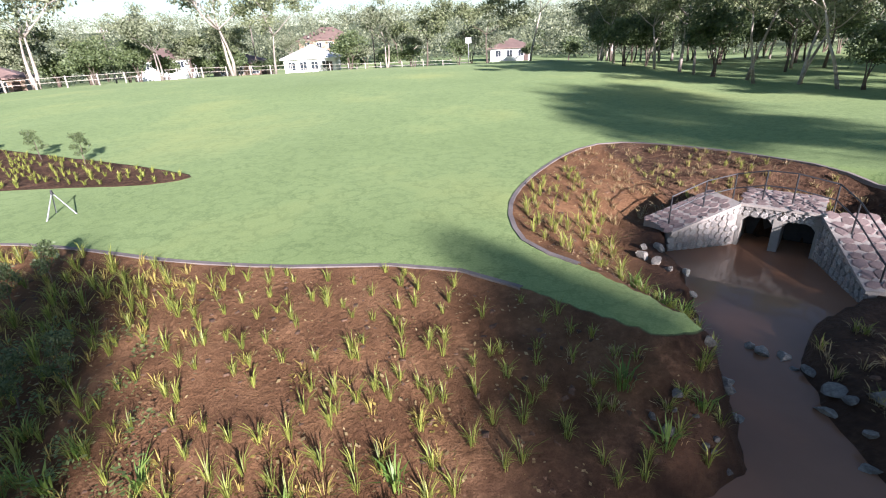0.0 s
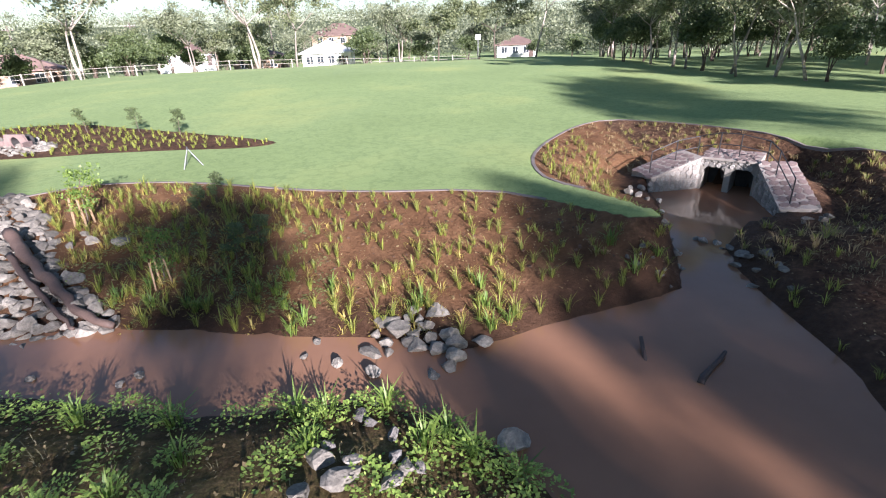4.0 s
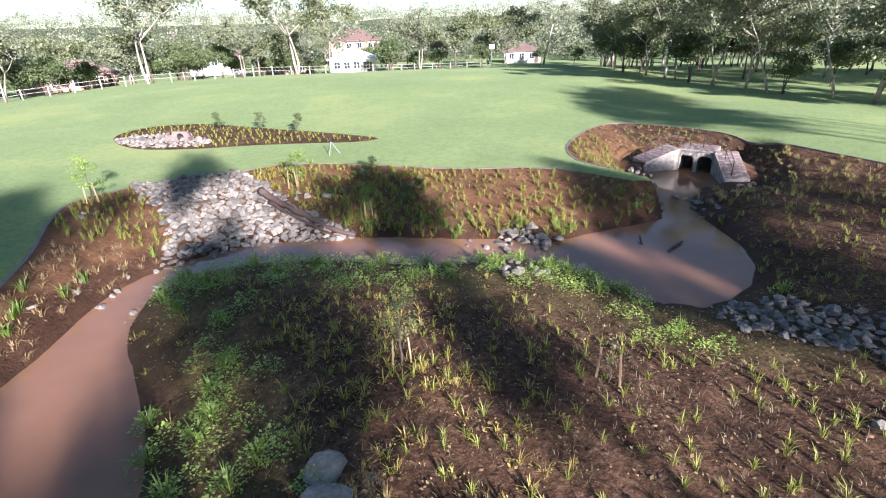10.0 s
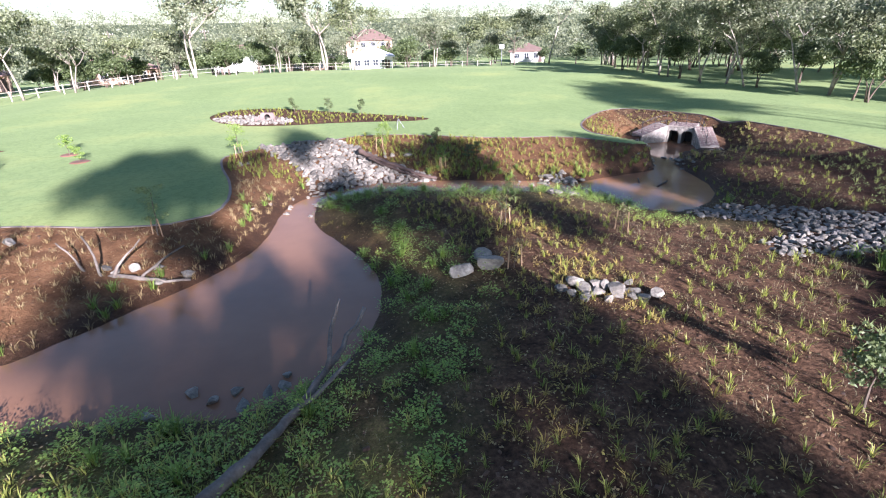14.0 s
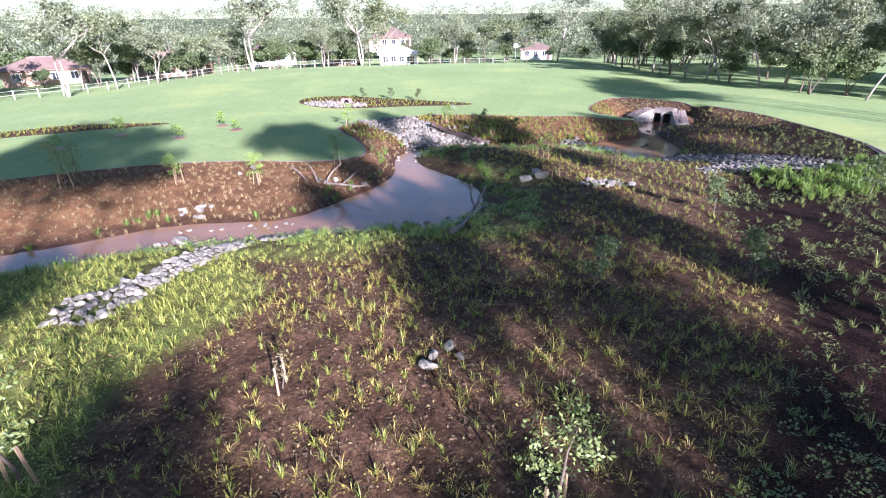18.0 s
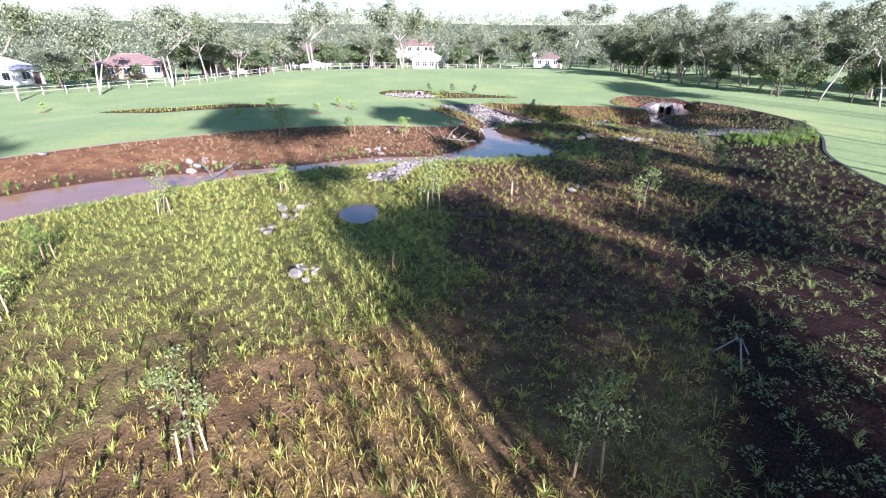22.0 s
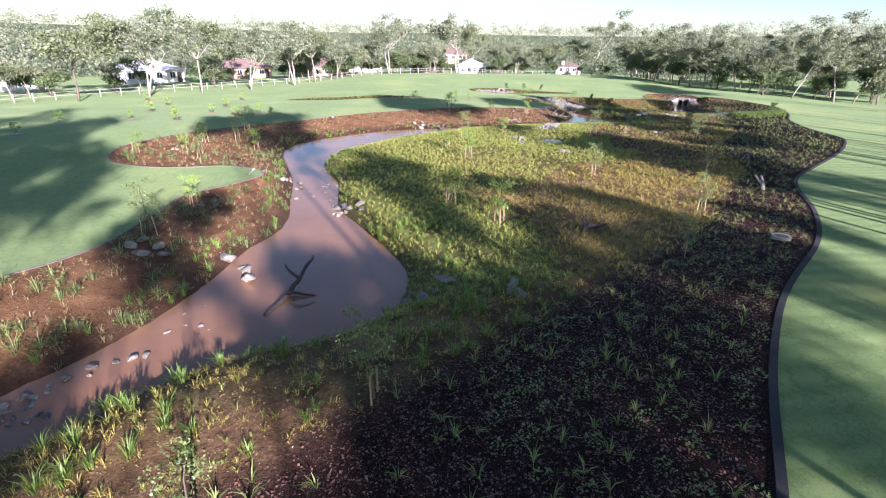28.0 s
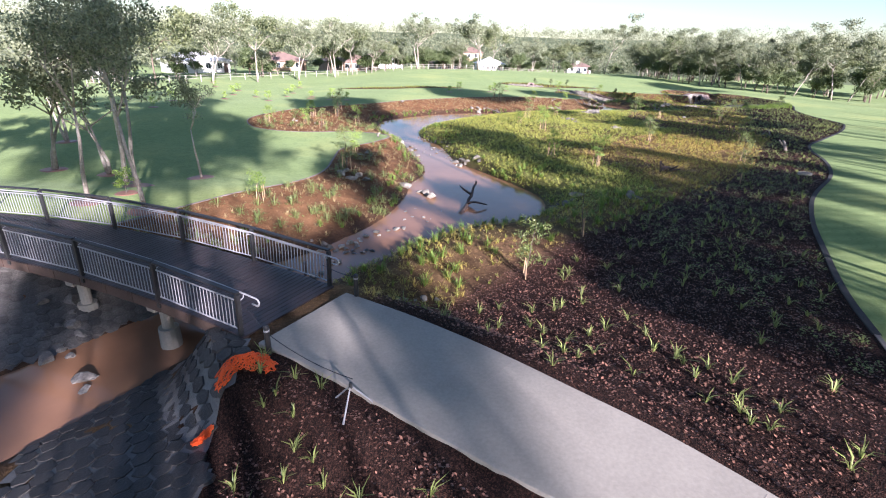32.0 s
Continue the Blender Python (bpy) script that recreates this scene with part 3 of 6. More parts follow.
def make_ground():
    gx, gy = spread(-62, 15, 0.26, 2500), spread(-78, 26, 0.26, 2500)
    X, Y = np.meshgrid(gx, gy)
    h, k, w = ground_level(X.ravel(), Y.ravel())
    xy = np.stack([X.ravel(), Y.ravel()], -1)
    near = (xy[:, 0] > -70) & (xy[:, 0] < 25) & (xy[:, 1] > -100) & (xy[:, 1] < 35)
    bed = k.copy()
    for ring in (PIPE_BED, LONG_BED):
        d = np.full(len(xy), -50.0)
        d[near] = signed_distance(xy[near], ring)
        bed = np.maximum(bed, d)
    # clods and hollows in the soil, a smoother roll in the grass
    lumps = np.array([noise.noise((x * 1.3, y * 1.3, 0.0)) + 0.6 * noise.noise((x * 3.1, y * 3.1, 4.0)) if n else 0.0 for x, y, n in zip(xy[:, 0], xy[:, 1], near)])
    h = h + lumps * np.where((k > 0.3) & (w < -0.2), 0.06, 0.006)
    q = 0.86 * xy[:, 0] - 0.51 * xy[:, 1]
    mulch = np.where(near, mulch_share(xy), 0)
    clay = step_between(0.5, 2.5, -w) * step_between(-8, -16, q + 3) * step_between(-3, -9, xy[:, 1]) * step_between(-66, -60, xy[:, 1]) * 0.8
    north = (k > -0.5) & (w < 0.5) & (xy[:, 1] > -14)
    north[north] = line_distance(xy[north], LEFT_LINE) < line_distance(xy[north], RIGHT_LINE)
    clay = np.maximum(clay, np.where(north, 0.5, 0.0) * step_between(0.2, 1.5, -w))
    lower = (k > -0.5) & (w < 0.5) & (xy[:, 1] < -34) & (xy[:, 1] > -67)
    lower[lower] = line_distance(xy[lower], LEFT_LINE) < line_distance(xy[lower], RIGHT_LINE)
    clay = np.maximum(clay, np.where(lower, 0.6, 0.0) * step_between(0.2, 1.5, -w))
    wet = step_between(-1.3, -0.1, w)
    lush, meadow = np.zeros(len(xy)), np.zeros(len(xy))
    grown = near & (k > -0.5) & (w < 0.5)
    lush[grown], meadow[grown] = cover_zones(xy[grown], w[grown])[3:]
    lush = lush * (1 - 0.7 * step_between(-17, -13, xy[:, 1]))
    # where the lawn colour takes the painted shadow bands
    mown = step_between(-20, -34, xy[:, 1]) * (xy[:, 0] > -34) * (k < 0.3)
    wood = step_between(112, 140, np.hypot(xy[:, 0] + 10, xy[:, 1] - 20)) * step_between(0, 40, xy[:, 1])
    nx = len(gx)
    idx = np.arange(len(gx) * len(gy)).reshape(len(gy), nx)
    quads = np.stack([idx[:-1, :-1], idx[:-1, 1:], idx[1:, 1:], idx[1:, :-1]], -1).reshape(-1, 4)
    ob = from_arrays("ground", np.stack([xy[:, 0], xy[:, 1], h], -1).tolist(), quads.tolist(), GROUND, True)
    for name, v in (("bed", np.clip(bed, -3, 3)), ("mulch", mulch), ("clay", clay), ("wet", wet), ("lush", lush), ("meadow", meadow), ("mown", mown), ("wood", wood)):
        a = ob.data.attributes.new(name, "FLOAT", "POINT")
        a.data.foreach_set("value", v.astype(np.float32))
    tagged(ob, "mown green lawn and dark brown planting soil", "ground", kind="structure")
    # the creek: one muddy sheet that the banks cut
    keep = (w.reshape(len(gy), nx) > -0.9)
    use = keep[:-1, :-1] & keep[1:, 1:] & keep[:-1, 1:] & keep[1:, :-1]
    cells = quads.reshape(len(gy) - 1, nx - 1, 4)[use]
    ids, back = np.unique(cells, return_inverse=True)
    verts = np.stack([xy[ids, 0], xy[ids, 1], water_level(xy[ids, 0], xy[ids, 1])], -1)
    water = from_arrays("water", verts.tolist(), back.reshape(-1, 4).tolist(), MUD_WATER, True)
    tagged(water, "still brown muddy creek water", "water", kind="structure")


    # the small pool in the meadow
    c = POOL.mean(0)
    ring = [(c[0] + (p[0] - c[0]) * 1.12, c[1] + (p[1] - c[1]) * 1.12, POOL_Z) for p in POOL]
    pool = from_arrays("water", ring, [tuple(range(len(ring)))], POOL_WATER)
    tagged(pool, "small still pool in the meadow", "water", kind="structure")
    inner_x, inner_y = (gx >= -62.01) & (gx <= 15.01), (gy >= -78.01) & (gy <= 26.01)
    cut = np.ix_(inner_y, inner_x)
    return gx[inner_x], gy[inner_y], [v.reshape(X.shape)[cut] for v in (h, k, w)]


FIELD_X, FIELD_Y, FIELDS = make_ground()


def sample(xy):
    """The finished ground's height, bed and water distances at places inside the fine part of the sheet."""
    u = np.clip((xy[:, 0] - FIELD_X[0]) / 0.26, 0, len(FIELD_X) - 1.001)
    v = np.clip((xy[:, 1] - FIELD_Y[0]) / 0.26, 0, len(FIELD_Y) - 1.001)
    i, j = u.astype(int), v.astype(int)
    a, b = u - i, v - j
    return [f[j, i] * (1 - a) * (1 - b) + f[j, i + 1] * a * (1 - b) + f[j + 1, i] * (1 - a) * b + f[j + 1, i + 1] * a * b for f in FIELDS]



def strip(name, line, width, height, sink, mat, label, category, closed=False):
    """A low edging that follows a line over the ground."""
    p = np.array(line)
    n = len(p)
    t = np.roll(p, -1, 0) - np.roll(p, 1, 0)
    if not closed:
        t[0], t[-1] = p[1] - p[0], p[-1] - p[-2]
    side = np.stack([-t[:, 1], t[:, 0]], -1) / np.linalg.norm(t, axis=1)[:, None] * width / 2
    a, b = p + side, p - side
    z = ground_level(p[:, 0], p[:, 1])[0]
    v = np.concatenate([np.c_[a, z - sink], np.c_[a, z + height], np.c_[b, z + height], np.c_[b, z - sink]])
    f = []
    for i in range(n if closed else n - 1):
        j = (i + 1) % n
        f += [(i, j, n + j, n + i), (n + i, n + j, 2 * n + j, 2 * n + i), (2 * n + i, 2 * n + j, 3 * n + j, 3 * n + i)]
    return tagged(from_arrays(name, v.tolist(), f, mat), label, category, kind="structure")


# the edging runs out where the lawn tapers down to the inlet
tip = int(np.argmin(np.hypot(*(BED - (3.5, 5.8)).T)))
turned = np.roll(BED, -tip, 0)
strip("bed_edging", turned[np.hypot(*(turned - (3.5, 5.8)).T) > 2.2], 0.11, 0.015, 0.1, EDGING, "grey-brown concrete edging between lawn and planting bed", "edging")

border = np.array([p for p in curve_through(EDGE_SOUTH, 0.7) if p[1] > -70])
strip("garden_edge", border, 0.18, 0.024, 0.1, DARK_EDGE, "dark flush edging strip along the mown lawn", "edging")

# ---- the concrete path ----
def make_path():
    t = np.gradient(PATH_LINE, axis=0)
    side = np.stack([-t[:, 1], t[:, 0]], -1) / np.linalg.norm(t, axis=1)[:, None]
    v, f = [], []
    for i, (p, s) in enumerate(zip(PATH_LINE, side)):
        north, south = 1.48, 1.48 - 0.5 * step_between(-70.2, -74.5, p[1])
        a, b = p + s * north, p - s * south
        v += [(*a, PATH_Z - 0.25), (*a, PATH_Z - 0.012), (*(p + s * (north - 0.02)), PATH_Z), (*(p - s * (south - 0.02)), PATH_Z), (*b, PATH_Z - 0.012), (*b, PATH_Z - 0.25)]
        if i:
            k = 6 * i
            f += [(k - 6 + j, k - 5 + j, k + 1 + j, k + j) for j in range(5)]
    f.append((0, 1, 2, 3, 4, 5))
    tagged(from_arrays("path", v, f, CONCRETE), "pale concrete footpath with shallow joints", "path", kind="structure")
    for i in range(11, len(PATH_LINE), 11):
        bm = bmesh.new()
        a = math.degrees(math.atan2(side[i][1], side[i][0]))
        box(bm, 0.25, 0, 0, 2.3, 0.012, 0.004, pose(*PATH_LINE[i], PATH_Z + 0.001, 0, 0, a))
        tagged(mesh_object("path_joint", bm, MORTAR), "faint saw-cut joint across the path", "joint", kind="structure")


make_path()


# ---- trees ----
def leaf_cloud(rng, centres, per, spread_r, size, droop=0.4):
    """Narrow leaves scattered in flattened clumps round centres."""
    c = np.asarray(centres, float)
    n = len(c) * per
    r = np.repeat(rng.uniform(0.6, 1.3, len(c)), per) * spread_r
    d = rng.normal(size=(n, 3))
    d *= (r * rng.uniform(0.05, 1.0, n) ** 0.45 / np.linalg.norm(d, axis=1))[:, None]
    p = np.repeat(c, per, 0) + d * (1, 1, 0.55)
    a = rng.normal(size=(n, 3)) + (0, 0, -droop)
    a /= np.linalg.norm(a, axis=1)[:, None]
    s = np.cross(a, rng.normal(size=(n, 3)))
    s /= np.linalg.norm(s, axis=1)[:, None]
    ln, wd = (size * rng.uniform(0.7, 1.4, n))[:, None], (size * rng.uniform(0.2, 0.38, n))[:, None]
    v = np.stack([p - s * wd * 0.3, p + a * ln * 0.5 - s * wd, p + a * ln, p + a * ln * 0.5 + s * wd], 1).reshape(-1, 3)
    return v, np.arange(4 * n).reshape(-1, 4)


def make_tree(seed, height, stems=1, crown_low=0.42, clumps=26, per=60, leaf=0.34, lean=0.06, mats=(None, None), label="", category="tree", reach=1.0, thick=1.0, wander=0.12, clump=1.0, deep=2):
    """A gum: pale trunk that forks into rising limbs, with an open crown of leaf clumps."""
    rng = np.random.default_rng(seed)
    tree = thing("gum_tree", 0, 0, 0, label, category)
    bm, ends = bmesh.new(), []

    def limb(a, way, length, r, depth):
        n = 3
        p = np.array(a, float)
        line = [p]
        for i in range(n):
            way = way + rng.normal(size=3) * (0.16 if depth else wander) + (0, 0, 0.06)
            way = way / np.linalg.norm(way)
            q = p + way * length / n
            line.append(q)
            p = q
            if depth > 0 and i > 0:
                ends.append(p + rng.normal(size=3) * 0.25)
        tube(bm, line, [r * (1 - 0.2 * i) for i in range(n + 1)], 7 if depth == 0 else 5)
        if depth < deep:
            for b in range(rng.integers(2, 4) + (depth == 0)):
                ang = rng.uniform(0, 2 * math.pi)
                out = np.array([math.cos(ang), math.sin(ang), 0.0])
                w2 = way * rng.uniform(0.5, 1.0) + out * rng.uniform(0.45, 0.95)
                limb(p, w2 / np.linalg.norm(w2), length * (reach if depth == 0 else 1.0) * rng.uniform(0.55, 0.8), r * 0.42, depth + 1)
        else:
            ends.append(p)

    for s in range(stems):
        ang = rng.uniform(0, 2 * math.pi)
        w = np.array([math.cos(ang) * (lean + 0.14 * (stems > 1)), math.sin(ang) * (lean + 0.14 * (stems > 1)), 1.0])
        limb((0.1 * s, 0.08 * s, -0.15), w / np.linalg.norm(w), height * crown_low, (height * 0.012 + 0.05) * thick, 0)
    ends = [e for e in ends if e[2] > height * crown_low * 0.75]
    rng.shuffle(ends)
    ends = [np.array((e[0], e[1], min(e[2], height))) for e in ends[:clumps]]
    v, f = leaf_cloud(rng, ends, per, (height * 0.07 + 0.3) * clump, leaf)
    part("trunk", bm, mats[0], tree, smooth=True)
    crown = new("crown", fast_mesh("crown", v, f, mats[1]))
    crown.parent = tree
    return tree


TREES = [
    make_tree(1, 14, 1, 0.34, clumps=64, per=72, leaf=0.3, mats=(BARK, GUM_LEAF), label="tall pale-barked gum tree with an open crown", thick=0.8, deep=3, clump=0.85),
    make_tree(2, 12, 2, 0.32, clumps=64, per=72, leaf=0.28, mats=(BARK, DULL_LEAF), label="forked white-barked gum tree with grey-green leaves", thick=0.8, deep=3, clump=0.85),
    make_tree(3, 15, 1, 0.40, lean=0.02, clumps=60, per=72, leaf=0.3, mats=(BARK, DULL_LEAF), label="tall slender gum tree with a high crown", thick=0.65, deep=3, clump=0.8),
    make_tree(4, 10, 3, 0.24, clumps=64, per=76, leaf=0.28, mats=(DARK_BARK, DEEP_LEAF), label="dense dark green tree with low branches", thick=0.6, clump=1.0),
    make_tree(5, 13, 1, 0.30, clumps=64, per=76, leaf=0.3, mats=(DARK_BARK, GUM_LEAF), label="dark-trunked gum tree with a full crown", thick=0.7, deep=3, clump=0.9),
]
COMPACT = len(TREES)
TREES.append(make_tree(9, 15, 1, 0.84, clumps=34, per=36, mats=(BARK, GUM_LEAF), lean=0.01, label="tall gum with a bare straight trunk and a compact crown", reach=0.26, thick=0.45, wander=0.03, clump=0.76))
NARROW = len(TREES)
TREES.append(make_tree(14, 15, 1, 0.84, clumps=26, per=36, mats=(BARK, GUM_LEAF), lean=0.01, label="tall slender gum with a small high crown", reach=0.15, thick=0.38, wander=0.03, clump=0.56))
BROAD = len(TREES)
TREES.append(make_tree(17, 15, 1, 0.66, clumps=60, per=44, mats=(BARK, GUM_LEAF), lean=0.01, label="tall gum with a broad open crown", reach=0.42, thick=0.45, wander=0.03, clump=0.85))
SLIM = len(TREES)
TREES.append(make_tree(12, 15, 1, 0.42, clumps=64, per=52, leaf=0.19, mats=(BARK, DULL_LEAF), lean=0.03, label="slender pale-barked gum in a mulch ring", reach=0.7, thick=0.75, wander=0.05, deep=3, clump=0.7))
FAR = len(TREES)
TREES += [
    make_tree(1, 14, 1, 0.34, clumps=50, per=44, leaf=0.44, mats=(BARK, GUM_LEAF), label="distant gum tree among the houses", thick=0.8),
    make_tree(4, 10, 3, 0.22, clumps=50, per=44, leaf=0.42, mats=(DARK_BARK, DEEP_LEAF), label="distant dense dark green tree", thick=0.6),
    make_tree(5, 13, 2, 0.30, clumps=50, per=44, leaf=0.44, mats=(DARK_BARK, DULL_LEAF), label="distant broad-crowned gum tree", thick=0.7),
]
used = set()


def plant(kind, x, y, size=1.0, turn=0.0, sink=0.0):
    z = ground_z(x, y) - sink
    m = Matrix.Translation((x, y, z)) @ Matrix.Rotation(turn, 4, "Z")
    if kind in used:
        t = copy_thing(TREES[kind], m)
    else:
        used.add(kind)
        t = TREES[kind]
        t.matrix_basis = m
    t.scale = (size, size, size)
    return t



FENCE_LINE = curve_through([(-92, 2), (-80, 20), (-70, 31), (-60, 40), (-48, 50), (-37, 58), (-24, 69), (-8, 80), (6, 84)], 2.5)
rng = np.random.default_rng(7)
# the grove along the eastern side of the lawn: a front row and a wood behind it
FRONT = curve_through([(36, 6), (27, 17), (22, 28), (18.5, 40), (19, 55), (24, 75)], 1.0)
for i in range(34):
    p = FRONT[int(i / 33 * (len(FRONT) - 1))] + rng.uniform(-1.2, 1.2, 2)
    t = plant(int(rng.choice([0, 2, 3, 4, 1])), *p, rng.uniform(0.58, 0.92), rng.uniform(0, 6))
    tagged(t, group="grove beside the lawn")
for i in range(66):
    p = FRONT[int(rng.uniform(0, 1) * (len(FRONT) - 1))] + (rng.uniform(5, 30), rng.uniform(-4, 9))
    t = plant(int(rng.choice([0, 2, 4, 3, 3])), *p, rng.uniform(0.65, 1.0), rng.uniform(0, 6))
    tagged(t, group="grove beside the lawn")
# along the fence to the north-west
for x, y, k, s in ((-66, 27, 1, 0.8), (-60, 36, 1, 0.85), (-57, 42, 0, 0.7), (-53, 45.5, 1, 0.6), (-50, 50, 3, 0.5), (-42, 55.5, 1, 0.95), (-39, 61, 3, 0.6), (-35, 63, 3, 0.6), (-31, 60, 1, 0.55), (-25, 66, 1, 1.0), (-21, 70, 0, 0.7), (-12, 76, 3, 0.65), (-7, 80, 1, 0.7), (-1, 79, 4, 0.7), (4, 82, 3, 0.5), (8, 78, 4, 0.75), (14, 76, 2, 0.8), (-72, 20, 0, 0.8), (-78, 14, 1, 0.85), (-84, 6, 4, 0.9)):
    tagged(plant(k, x, y, s * 1.48, x + y), group="trees along the fence")
for i in range(74):
    p = FENCE_LINE[int(rng.uniform(0, 1) * (len(FENCE_LINE) - 1))] + np.array((-0.62, 0.78)) * rng.uniform(3, 15)
    if abs(p[0] + 19.5) > 6:
        tagged(plant(FAR + int(rng.choice([0, 1, 1, 1, 2])), *p, rng.uniform(0.48, 0.88), rng.uniform(0, 6)), group="trees along the fence")
for i in range(30):
    a, r = rng.uniform(-1.15, 0.75), rng.uniform(88, 230)
    t = plant(FAR + int(rng.choice([0, 1, 1, 2, 2])), -10 + r * math.sin(a), 15 + r * math.cos(a), rng.uniform(0.75, 1.25), rng.uniform(0, 6))
    tagged(t, group="trees among the houses")
# tall trees beyond the south lawn, whose shadows lie over the creek: the place that each one shades, and the shadow's length
BROAD_SHADE = [(-68, -26.6, 68), (-66.2, -45.2, 36), (-63.2, -48.8, 44), (-62, -48.8, 44), (-62, -45.2, 52), (-60.8, -39.2, 60), (-59.6, -45.2, 52), (-56.6, -43.4, 52), (-56, -45.2, 52), (-55.4, -49.4, 44), (-32, -65.6, 36), (-30.8, -65.6, 36), (-30.8, -63.8, 36), (-23.6, -53, 36), (-21.8, -58.4, 36), (-17, -34.4, 36), (-16.4, -36.8, 36), (-16.4, -33.2, 36), (-9.2, -46.4, 36), (-5, -25.4, 36), (11.8, 18.4, 44), (12.4, 15.4, 36)]
COMPACT_SHADE = [(-64.4, -30.8, 60), (-60.8, -36.8, 60), (-57.2, -54.2, 36), (-54.8, -54.2, 36), (-53, -47.6, 44), (-49.4, -19.4, 60), (-34.4, -0.8, 60), (-33.8, -2.6, 60), (-32.6, -8, 52), (-32, -63.8, 36), (-32, -6.2, 60), (-29.6, -61.4, 36), (-29, -60.2, 36), (-29, -8, 52), (-27.8, -57.8, 36), (-26, -57.2, 36), (-17.6, -30.8, 36), (-16.4, -29.6, 36), (-14, -42.2, 36), (-14, -33.2, 36), (-6.8, -14, 36), (-6.2, -30.8, 36), (4.6, 1, 36), (11.2, 22.6, 44), (11.8, 24.4, 44), (11.8, 25.6, 44), (12.4, 16.6, 36), (12.4, 26.8, 52), (13.6, 14.8, 36)]
NARROW_SHADE = [(-66.2, -29.6, 68), (-53, -21.8, 60), (-52.4, -25.4, 60), (-50.6, -19.4, 60), (-47.6, -18.2, 60), (-46.4, -51.2, 36), (-45.2, -48.8, 36), (-44.6, -46.4, 36), (-36.8, -0.8, 68), (-35, -7.4, 60), (-33.2, -69.2, 36), (-32.6, -50.6, 36), (-29, -44.6, 36), (-28.4, -51.8, 36), (-24.2, -47.6, 36), (-27.2, -7.4, 52), (-25.4, -21.8, 36), (-24.2, -21.2, 36), (-21.8, -0.8, 52), (-20.6, -0.8, 52)]
NARROW_SHADE += [(-20, -32, 36), (-19.4, -0.8, 52), (-18.2, -1.4, 52), (-15.2, -42.2, 36), (-11, -23, 36), (-10.4, -21.2, 36), (-10.4, -20, 36), (-9.2, -4.4, 36), (-8, -3.8, 36), (-7.4, -15.2, 36), (-7.4, -12.8, 36), (-6.8, -32, 36), (-6.2, -24.8, 36), (-6.2, 5.8, 44), (-4.4, -26.6, 36), (-3.2, -17, 36), (-1.4, -21.8, 36), (2.2, 5.2, 36), (5.8, -3.2, 36), (5.8, 1.6, 36)]
# those that shade the inlet, the pond and the near beds
POND_SHADE = [(-38.6, -56, 44), (-35.8, -54.2, 42), (-11.6, -37.6, 36), (-12.9, -41, 36), (3.2, 3.8, 44), (-9.5, -15.4, 38), (-4.8, -15.6, 38), (-12, -15.8, 38), (-47.6, -24.4, 58), (-45.4, -27.4, 56), (8.6, 2.4, 44), (-6.6, 3.0, 44), (-30.5, -71.8, 40), (-46, -70.4, 44), (-35, -42, 40), (-33, -46, 38), (-37.5, -38.5, 42), (-8.8, -5.2, 37), (5.4, -5.6, 40), (-6, -14.8, 38), (-19.5, 0.5, 48), (-17.8, -3.4, 46), (-7.2, 4.6, 44), (-45.5, -61.5, 50), (-53, -66.5, 52), (-49.5, -70.5, 50), (-25, -64.5, 40), (-20.5, -58, 40), (-12, -48, 40)]
DAPPLE_SHADE = [(-6.2, -7.6, 38), (-8.8, -32.6, 36), (-2.6, -6.6, 38), (-8.5, -12, 40), (-15.4, -6.6, 44), (-12.8, -9.6, 42), (-17, -10.6, 44), (6.6, 8.4, 44), (-15.4, 7.2, 46), (-36.5, -57, 52), (-10.5, -1.8, 40), (0.8, -2.4, 40), (-51, -63.5, 52), (-40.6, -71.4, 52), (-43.8, -54.5, 50), (-24, -66.5, 40), (-17, -54, 40)]
for k, places in ((COMPACT, POND_SHADE), (NARROW, DAPPLE_SHADE), (BROAD, BROAD_SHADE), (COMPACT, COMPACT_SHADE), (NARROW, NARROW_SHADE)):
    c = np.mean([v.co for v in TREES[k].children[1].data.vertices], axis=0)
    for i, (sx, sy, length) in enumerate(places):
        turn, up = i * 2.4, ground_z(sx + 0.407 * length, sy - 0.914 * length) - ground_z(sx, sy)
        size = (length / 3.08 - up) / c[2]
        ox, oy = (c[0] * math.cos(turn) - c[1] * math.sin(turn)) * size, (c[0] * math.sin(turn) + c[1] * math.cos(turn)) * size
        t = plant(k, sx + 0.407 * length - ox, sy - 0.914 * length - oy, size, turn)
        tagged(t, group="tall trees beyond the south lawn")

# ---- rocks ----
def rock_mesh(seed, name, mat):
    r = np.random.default_rng(seed)
    bm = bmesh.new()
    bmesh.ops.create_icosphere(bm, subdivisions=2, radius=0.5)
    cuts = [(lambda d: (d / np.linalg.norm(d), r.uniform(0.17, 0.37)))(r.normal(size=3)) for _ in range(12)]
    for v in bm.verts:
        p = np.array(v.co)
        for d, o in cuts:
            s = p @ d
            if s > o:
                p = p - d * (s - o) * 0.99
        v.co = Vector(p) + Vector(r.normal(size=3) * 0.006)
    bmesh.ops.dissolve_limit(bm, angle_limit=radians(9), verts=bm.verts, edges=bm.edges)
    me = bpy.data.meshes.new(name)
    bm.to_mesh(me)
    bm.free()
    me.materials.append(mat)
    return me


PALE_ROCKS = [rock_mesh(40 + i, "rock", ROCK) for i in range(7)]
DARK_ROCKS = [rock_mesh(60 + i, "rock", DARK_ROCK) for i in range(6)]


